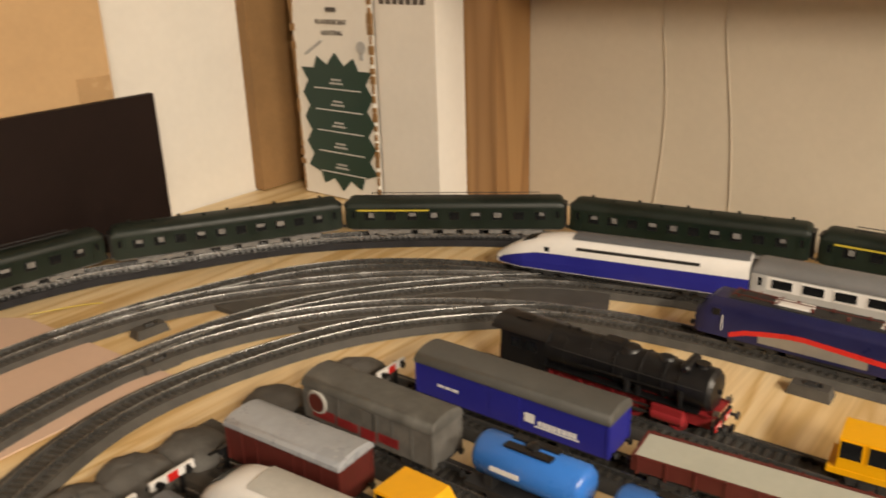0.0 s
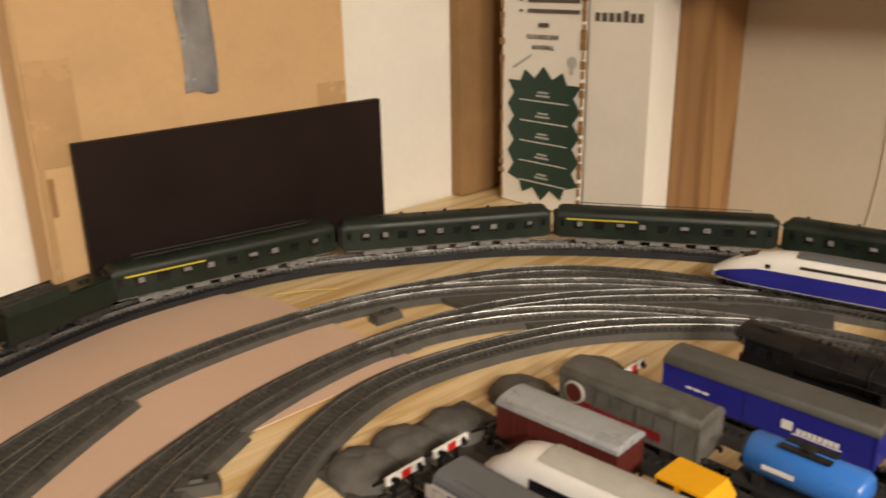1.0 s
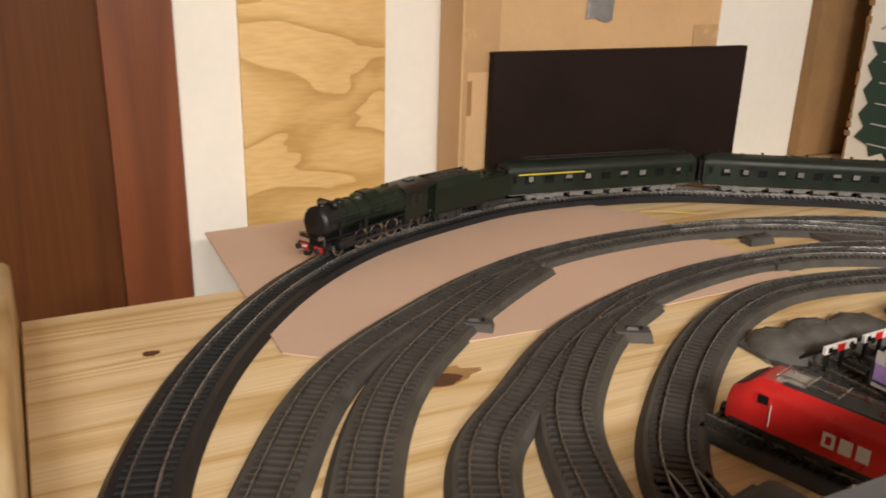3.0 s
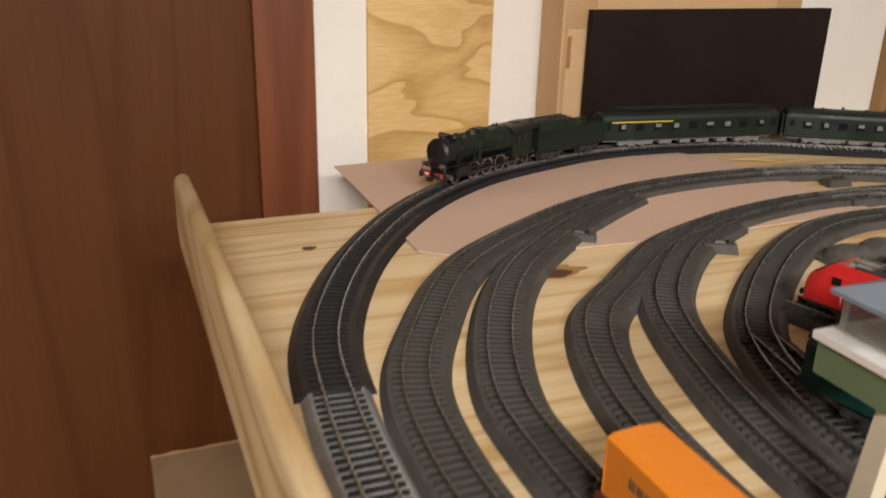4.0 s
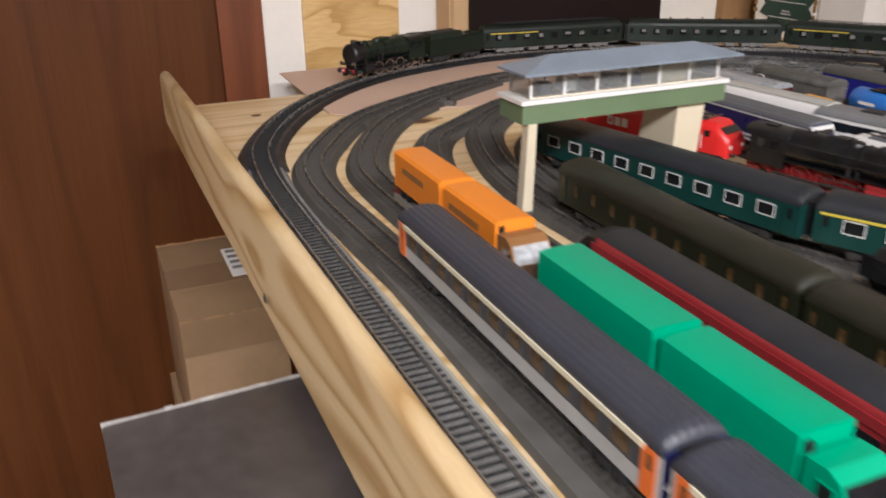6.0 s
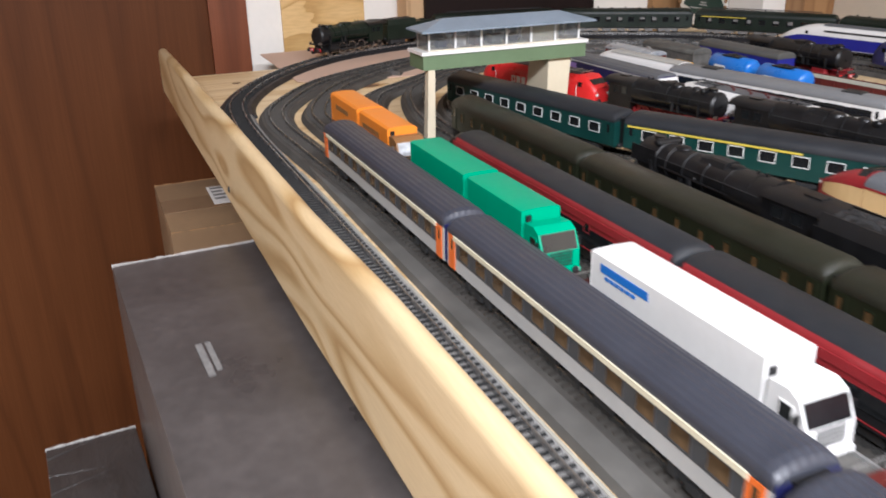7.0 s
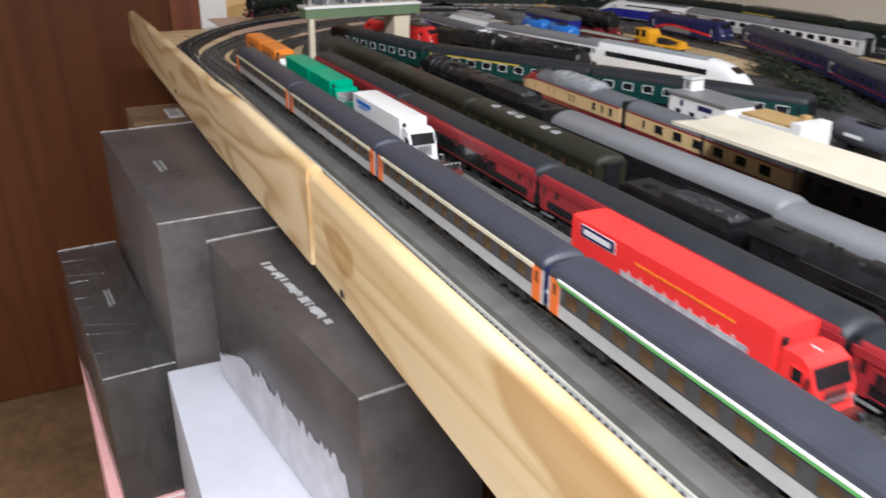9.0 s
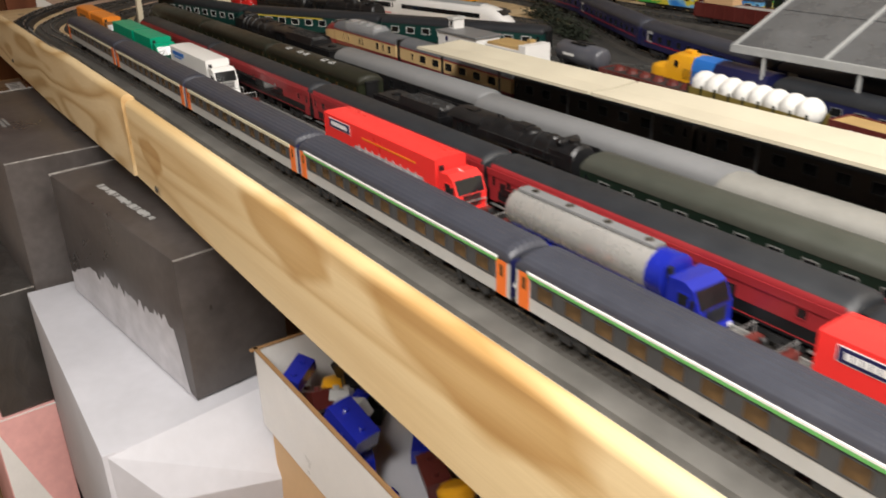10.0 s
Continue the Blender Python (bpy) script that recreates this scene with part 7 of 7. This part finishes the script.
for i in range(6):
    xa = 1.068 + 0.109 * i
    for ya, yb in ((Y0, 0.909), (0.911, YR - 0.001), (YR + 0.001, 1.059), (1.061, 2 * YR - Y0)):
        part("roof_pane", hall_beam(xa, xa + 0.104, ya, yb, 0.0, 0.0018), HALLGLASS, hall)
for i in range(7):
    xa = 1.0635 + 0.109 * i
    part("rafter", hall_beam(xa, xa + 0.0042, Y0, YR, -0.003, 0.0038), HALLFRAME, hall)
    part("rafter", hall_beam(xa, xa + 0.0042, YR, 2 * YR - Y0, -0.003, 0.0038), HALLFRAME, hall)
    for y in (Y0 + 0.001, 2 * YR - Y0 - 0.001):
        part("post", Shape().box(xa + 0.040, xa + 0.0435, y - 0.0016, y + 0.0016, T, HZ0 - 0.003), HALLFRAME, hall)
for y in (Y0, YR, 2 * YR - Y0):
    part("purlin", Shape().box(1.0625, 1.722, y - 0.0022, y + 0.0022, hall_z(y) - 0.0045, hall_z(y) + 0.0036), HALLFRAME, hall)

bush = thing("model_bushes", "dark green model bushes beside the sidings", "bushes")
tagged(bush, kind="stuff")
LEAF = paint("dark_foliage", (0.02, 0.028, 0.014), 0.9, var=0.5, grain=900, stain=120, bump=1.0)
rnd = random.Random(11)
s = Shape()
for i in range(3200):
    u = rnd.random()
    cx, cy = 0.35 + 0.27 * u + rnd.gauss(0, 0.012), 1.160 - 0.135 * u + rnd.gauss(0, 0.014)
    cz = T + 0.002 + abs(rnd.gauss(0, 0.011 + 0.006 * math.sin(23 * u)))
    a, q = rnd.uniform(0, 6.28), rnd.uniform(0.002, 0.004)
    s.face([(cx + q * math.cos(a), cy + q * math.sin(a), cz), (cx - q * math.sin(a), cy + q * math.cos(a), cz + rnd.uniform(-0.002, 0.002)), (cx - q * math.cos(a), cy - q * math.sin(a), cz + rnd.uniform(0, 0.003))])
part("foliage", s, LEAF, bush)

# ---- turnout motor boxes ----
def motor_box():
    t = thing("turnout_motor", "small grey turnout motor box beside the track", "turnout motor", "turnout motors")
    part("housing", Shape().box(-0.0165, 0.0165, -0.0085, 0.0085, 0, 0.0085, taper=0.0022), BALLAST, t)
    part("lever", Shape().box(-0.005, 0.005, -0.003, 0.003, 0.0085, 0.0108, taper=0.001), DARK, t)
    part("lantern", Shape().tube((0.007, 0.0, 0.0085), (0.007, 0, 0.0115), 0.0013, 8), BLACK, t)
    return t


mb = motor_box()
mb.matrix_basis = pose(-0.398, 0.583, T, 0, 0, 55)
for x, y, h in ((-0.335, 0.690, 62), (-0.470, 0.968, 86), (-0.402, 0.932, 86), (-0.255, 1.230, 30), (-0.178, 1.182, 25), (0.06, 1.205, 0)):
    copy_thing(mb, pose(x, y, T, 0, 0, h))

# ---- corner boards, tape and marks ----
for a, b, nm in ((0.732, 0.776, "side_flap"),):
    part(nm, Shape().box(WX + 0.014, WX + 0.0625, a - 0.001, a + 0.0015, 0.80, 1.5), CARDBOARD, card)
tape = thing("duct_tape", "crumpled silver-grey tape stuck to the cardboard", "tape")
s = Shape()
rings = []
rnd = random.Random(3)
for k in range(9):
    z = 1.012 + 0.022 * k
    rings.append([(-0.7165 + 0.003 * abs(math.sin(1.3 * j + 0.9 * k)) * (0.3 + 0.7 * (j % 2)), 0.899 + 0.039 * j / 6 + 0.002 * math.sin(k), z + 0.003 * math.sin(j)) for j in range(7)])
n = len(s.v)
for r_ in rings:
    s.v += r_
for i in range(8):
    for j in range(6):
        a = n + i * 7 + j
        s.f.append((a, a + 1, a + 8, a + 7)), s.m.append(0)
part("strip", s, GREYTAPE, tape, smooth=60)
for nm, y0, y1, z0_, z1_ in (("tape_patch", 0.735, 0.782, 0.955, 1.06), ("tape_patch", 1.072, 1.114, 0.962, 1.005), ("tape_patch", 0.735, 0.742, 0.80, 0.955)):
    part(nm, Shape().box(-0.7175, -0.7168, y0, y1, z0_, z1_), CARDTAPE, card, "shiny brown parcel tape")
part("punch_hole", Shape().box(-0.7172, -0.7166, 0.742, 0.748, 0.905, 0.945), CARDDARK, card)
star = Shape()
cx, z_lo, z_hi = -0.622, 0.815, 1.004
pts = []
for k in range(9):
    pts.append((0.054 if k % 2 else 0.066, z_lo + 0.028 + (z_hi - z_lo - 0.05) * k / 8))
outline = [(cx + a, z) for a, z in pts] + [(cx + 0.042, z_hi - 0.022), (cx + 0.034, z_hi - 0.006), (cx + 0.016, z_hi - 0.017), (cx, z_hi), (cx - 0.016, z_hi - 0.017), (cx - 0.034, z_hi - 0.006), (cx - 0.042, z_hi - 0.022)]
outline += [(cx - a, z) for a, z in reversed(pts)] + [(cx - 0.042, z_lo + 0.020), (cx - 0.036, z_lo + 0.004), (cx - 0.016, z_lo + 0.014), (cx, z_lo - 0.003), (cx + 0.016, z_lo + 0.014), (cx + 0.036, z_lo + 0.004), (cx + 0.042, z_lo + 0.020)]
PY = 1.3835
star.loft([[(x, PY + 0.0014, z) for x, z in outline], [(x, PY, z) for x, z in outline]])
part("star_badge", star, STARGREEN, lightbox, "dark green star-edged badge")
for i in range(5):
    z = z_lo + 0.022 + 0.0295 * i
    part("badge_line", Shape().box(cx - 0.042, cx + 0.046, PY - 0.0008, PY, z, z + 0.0012), WHITE, lightbox)
    part("badge_lettering", Shape().box(cx - 0.008, cx + 0.010, PY - 0.0008, PY, z + 0.012, z + 0.0145).box(cx - 0.012, cx + 0.013, PY - 0.0008, PY, z + 0.007, z + 0.0095), LIGHTGREY, lightbox)
for word, z, q in (("FLUORESCENT", 1.041, 0.0088), ("LIGHTING", 1.027, 0.0088)):
    font = bpy.data.curves.new("lettering", "FONT")
    font.body, font.size, font.align_x, font.extrude = word, q, "CENTER", 0.0003
    fo = new("lettering", font)
    font.materials.append(PRINT)
    dg = bpy.context.evaluated_depsgraph_get()
    me = bpy.data.meshes.new_from_object(fo.evaluated_get(dg))
    bpy.data.objects.remove(fo)
    part("lettering", me, None, lightbox, m=pose(cx - 0.002, PY + 0.0002, z, 90, 0, 0))
part("lettering", Shape().box(cx - 0.010, cx + 0.008, PY - 0.0004, PY + 0.001, 1.057, 1.0625), PRINT, lightbox)
for z in (1.076, 1.090):
    part("lettering", Shape().box(cx - 0.03, cx + 0.06, PY - 0.0004, PY + 0.001, z, z + 0.005).box(cx - 0.045, cx - 0.04, PY - 0.0004, PY + 0.001, z + 0.001, z + 0.004), PRINT, lightbox)
part("lamp_drawing", Shape().tube((cx - 0.055, PY, 1.000), (cx - 0.022, PY, 1.019), 0.0016, 6), LIGHTGREY, lightbox)
part("lamp_drawing", Shape().lathe((cx + 0.05, PY + 0.0012, 1.013), (cx + 0.05, PY, 1.013), [(0, 0.008), (1, 0.008)], 16).box(cx + 0.047, cx + 0.053, PY, PY + 0.0012, 0.997, 1.006), LIGHTGREY, lightbox)
rnd = random.Random(8)
for x in (-0.7005, -0.5545):
    s = Shape()
    for k in range(60):
        z = 0.805 + 0.0125 * k
        q = rnd.uniform(0.0008, 0.0045)
        s.box(x - q, x + q, 1.3835, 1.3865, z, z + rnd.uniform(0.006, 0.014))
    part("torn_edge", s, CARDDARK, lightbox)
for k in range(7):
    part("lettering", Shape().box(-0.540 + 0.011 * k, -0.5325 + 0.011 * k, 1.3882, 1.3889, 1.068, 1.079 if k != 4 else 1.082), PRINT, carton2)
for k, x in enumerate((-0.225, -0.14)):
    c = bpy.data.curves.new("wall_cable", "CURVE")
    c.dimensions, c.bevel_depth, c.bevel_resolution = "3D", 0.0009, 2
    sp = c.splines.new("NURBS")
    sp.points.add(9)
    for i, pnt in enumerate(sp.points):
        pnt.co = (x + 0.016 * math.sin(i * 1.3 + k) + 0.006 * math.sin(i * 2.9), WY - 0.0015, 0.80 + 0.11 * i, 1)
    sp.use_endpoint_u = True
    ob = new("cable_tmp", c)
    dg = bpy.context.evaluated_depsgraph_get()
    me = bpy.data.meshes.new_from_object(ob.evaluated_get(dg))
    bpy.data.objects.remove(ob)
    me.materials.append(WALLWHITE)
    tagged(part("wall_cable", me, None), "white painted cable running up the wall", "cable")
wire = thing("yellow_wire", "thin yellow wire with a yellow clip beside the track", "wire")
s = Shape()
p_ = [(-0.604, 0.920), (-0.596, 0.936), (-0.589, 0.951), (-0.580, 0.966), (-0.569, 0.979)]
for (xa, ya), (xb, yb) in zip(p_, p_[1:]):
    s.tube((xa, ya, T + 0.0026), (xb, yb, T + 0.0026), 0.0005, 6)
part("strand", s, YELLOWLINEPAINT, wire)
part("clip", Shape().box(-0.711, -0.700, 0.768, 0.776, T + 0.001, T + 0.008, taper=0.0012), paint("lime_clip", (0.62, 0.66, 0.05), 0.4), wire)

# ---- cartons in front of the table ----
def carton(name, label, x0, x1, y0, y1, z0_, z1_, mat, rot=0.0, worn=BOXEDGE, edges=True):
    t = thing(name, label, "carton")
    hx, hy, hz = (x1 - x0) / 2, (y1 - y0) / 2, z1_ - z0_
    bpart("carton_body", bevelled(-hx, hx, -hy, hy, 0, hz, 0.0022, 2), mat, t)
    if edges:
        rnd = random.Random(int(x0 * 1000))
        for nm, thick, pts in (("worn_edge", 0.8, [(hx, -hy, hx, hy)]), ("worn_edge", 1.7, [(-hx, -hy, -hx, hy)])):
            s = Shape()
            for xa, ya, xb, yb in pts:
                n = 24
                for i in range(n):
                    u, v = i / n, (i + 1) / n
                    r0 = thick * rnd.uniform(0.0007, 0.0013)
                    s.tube((xa + (xb - xa) * u, ya + (yb - ya) * u, hz - 0.0009), (xa + (xb - xa) * v, ya + (yb - ya) * v, hz - 0.0009), r0, 5)
            part(nm, s, worn, t)
    t.matrix_basis = pose((x0 + x1) / 2, (y0 + y1) / 2, z0_, 0, 0, rot)
    return t


ka = carton("model_car_carton", "tall dark grey carton with pale worn edges", 0.109, 0.532, 0.135, 0.268, FLOOR, 0.752, BOXBLACK, 3.0)
part("label_mark", Shape().box(-0.024, 0.026, -0.0285, -0.0235, 0.9121, 0.9126).box(-0.024, 0.02, -0.0215, -0.0175, 0.9121, 0.9126), LABELGREY, ka)
kb = carton("model_car_carton", "dark grey carton with a creased shiny wrapped top", 0.108, 0.524, 0.052, 0.134, 0.402, 0.578, WRAP, 4.1)
part("label_mark", Shape().box(-0.03, 0.025, -0.0045, -0.001, 0.1761, 0.1766).box(-0.03, 0.02, 0.0005, 0.004, 0.1761, 0.1766), LABELGREY, kb)
rnd = random.Random(21)
for i in range(14):
    x = -0.19 + 0.028 * i
    part("wrap_crease", Shape().tube((x, -0.0405, 0.1752), (x + rnd.uniform(-0.03, 0.03), rnd.uniform(-0.02, 0.036), 0.1758), 0.0014, 6, 0, 0.0003), WRAP, kb)
kc = carton("model_car_carton", "dark grey carton with white lettering and a snow-white printed side", 0.574, 0.919, 0.208, 0.318, 0.585, 0.742, BOXBLACK, 6.9)
s = Shape()
rnd = random.Random(5)
x = -0.088
while x < 0.066:
    w = rnd.uniform(0.003, 0.006)
    if rnd.random() < 0.85:
        s.box(x, x + w * 0.72, -0.0225 - rnd.uniform(0.004, 0.007), -0.0225 + rnd.uniform(0.001, 0.003), 0.1571, 0.1576)
    x += w
part("lettering", s, LIGHTGREY, kc, "row of pale letters as bars")
PAPERPRINT = paint("pale_snow_print", (0.50, 0.49, 0.52), 0.4, var=0.25, grain=60, stain=14)
pan = Shape()
rnd = random.Random(2)
top_ = []
n = 64
for i in range(n + 1):
    u = i / n
    zt = float(np.interp(u, (0, 0.2, 0.43, 0.62, 0.88, 0.93, 0.97, 1), (0.026, 0.056, 0.070, 0.064, 0.076, 0.066, 0.010, 0.003))) + (rnd.uniform(-0.010, 0.007) if u > 0.3 else rnd.uniform(-0.002, 0.002))
    top_.append((-0.17 + 0.34 * u, max(0.003, min(0.11, zt))))
for (xa, za), (xb, zb) in zip(top_, top_[1:]):
    pan.face([(xa, -0.0554, 0.0015), (xb, -0.0554, 0.0015), (xb, -0.0554, zb), (xa, -0.0554, za)])
part("printed_side", pan, PAPERPRINT, kc, "white torn-edged print on the side")
kw = carton("white_carton", "glossy white carton under the dark one", 0.55, 0.957, 0.130, 0.32, 0.28, 0.583, PAPER, -1.0, WHITE, False)
carton("white_carton", "large white carton standing on the floor", 0.56, 0.95, 0.14, 0.33, FLOOR, 0.279, PAPER, 1.0, WHITE, False)
s = Shape()
s.loft([[(0.2036, -0.09, 0.30), (0.2036, 0.09, 0.32), (0.2036, 0.09, 0.02), (0.2036, -0.09, 0.02)], [(0.235, -0.05, 0.25), (0.26, 0.07, 0.24), (0.23, 0.08, 0.02), (0.22, -0.07, 0.02)]])
part("loose_flap", s, PAPER, kw)
kp = carton("pink_carton", "pink and white carton on the floor", 0.105, 0.528, 0.045, 0.128, FLOOR, 0.400, PINK, 2.0, WHITE)
wp = Shape()
wp.face([(0.2120, -0.04, 0.55), (0.2120, -0.04, 0.30), (0.2120, 0.04, 0.30)])
part("white_panel", wp, WHITE, kp, "white slanting print")
cd = carton("parcel_carton", "brown parcel carton with shiny tape and white label", -0.362, -0.154, 0.196, 0.30, 0.50, 0.68, PARCEL, 0, CARDDARK)
part("parcel_tape", Shape().box(-0.025, 0.03, -0.0524, 0.0524, 0.1795, 0.1806), TAPE, cd), part("parcel_tape", Shape().box(0.1038, 0.1046, -0.052, 0.052, 0.14, 0.18), TAPE, cd)
part("address_label", Shape().box(-0.06, 0.02, 0.015, 0.045, 0.1806, 0.1812), WHITE, cd), part("address_label", Shape().box(0.1046, 0.1052, -0.03, 0.01, 0.03, 0.09), WHITE, cd)
for k in range(4):
    part("label_print", Shape().box(0.1052, 0.1054, -0.026, 0.004 - 0.006 * (k % 2), 0.040 + 0.012 * k, 0.043 + 0.012 * k), LABELGREY, cd)
    part("label_print", Shape().box(-0.055 + 0.016 * k, -0.047 + 0.016 * k, 0.019, 0.038 - 0.004 * (k % 2), 0.1812, 0.1814), LABELGREY, cd)
cd2 = carton("parcel_carton", "brown parcel carton at the bottom of the stack", -0.38, -0.13, 0.19, 0.30, FLOOR, 0.499, PARCEL, 0, CARDDARK)
part("parcel_tape", Shape().box(0.1248, 0.1256, -0.055, 0.055, 0.56, 0.60), TAPE, cd2)

tb = thing("toy_carton", "open white carton full of blue, black and yellow toys", "carton")
part("floor_panel", Shape().box(0.99, 1.36, 0.276, 0.46, 0.575, 0.578), PAPER, tb)
part("long_side", Shape().box(0.99, 1.36, 0.273, 0.276, 0.575, 0.66), WHITE, tb)
part("long_side", Shape().box(0.99, 1.36, 0.46, 0.463, 0.575, 0.66), WHITE, tb)
part("short_side", Shape().box(0.987, 0.990, 0.273, 0.463, 0.575, 0.66), WHITE, tb)
part("short_side", Shape().box(1.36, 1.363, 0.273, 0.463, 0.575, 0.66), WHITE, tb)
part("brown_rim", Shape().box(0.986, 1.364, 0.2725, 0.2765, 0.66, 0.6612).box(0.9865, 0.9905, 0.2685, 0.46, 0.66, 0.6612), CARDDARK, tb)
stand = thing("carton_stand", "stacked brown cartons under the toy carton", "carton")
bpart("carton_body", bevelled(1.0, 1.35, 0.275, 0.455, FLOOR, 0.5745, 0.003), CARDBOARD, stand)
rnd = random.Random(14)
for i in range(80):
    x, y = rnd.uniform(1.02, 1.33), rnd.uniform(0.29, 0.44)
    m_, nm = rnd.choice(((TRUCKBLUE, "blue toy block piece"), (BLACK, "black toy block piece"), (YELLOW, "yellow round toy piece"), (BLACK, "black toy block piece"), (MAROON, "brown toy piece"), (LIGHTGREY, "grey toy piece")))
    t = thing("toy_piece", nm + " in the open carton", "toy piece", "toy pieces")
    q = rnd.uniform(0.010, 0.022)
    if m_ is YELLOW:
        part("disc", Shape().lathe((0, 0, 0), (0, 0, 0.012), [(0, q), (0.3, q * 1.05), (0.7, q * 1.05), (1, q * 0.8)], 18), m_, t, smooth=40)
    else:
        part("block", Shape().box(-q, q, -q * 0.6, q * 0.6, 0, q * 0.9, taper=0.001), m_, t)
        part("stud", Shape().tube((-q * 0.5, 0, q * 0.9), (-q * 0.5, 0, q * 0.9 + 0.003), 0.003, 8).tube((q * 0.5, 0, q * 0.9), (q * 0.5, 0, q * 0.9 + 0.003), 0.003, 8), m_, t)
    t.matrix_basis = pose(x, y, 0.580 + 0.00075 * i, rnd.uniform(-25, 25), rnd.uniform(-25, 25), rnd.uniform(0, 360))
# screws in the plank
for x, z in ((0.846, 0.786), (1.55, 0.79), (0.06, 0.792)):
    t = tagged(part("plank_screw", Shape().lathe((x, 0.2462 if x > 0.7 else 0.2432, z), (x, 0.2448 if x > 0.7 else 0.2418, z), [(0, 0.0035), (0.6, 0.0033), (1, 0.002)], 12), DARK, smooth=40), "dark screw head in the plank", "screw", "plank screws")
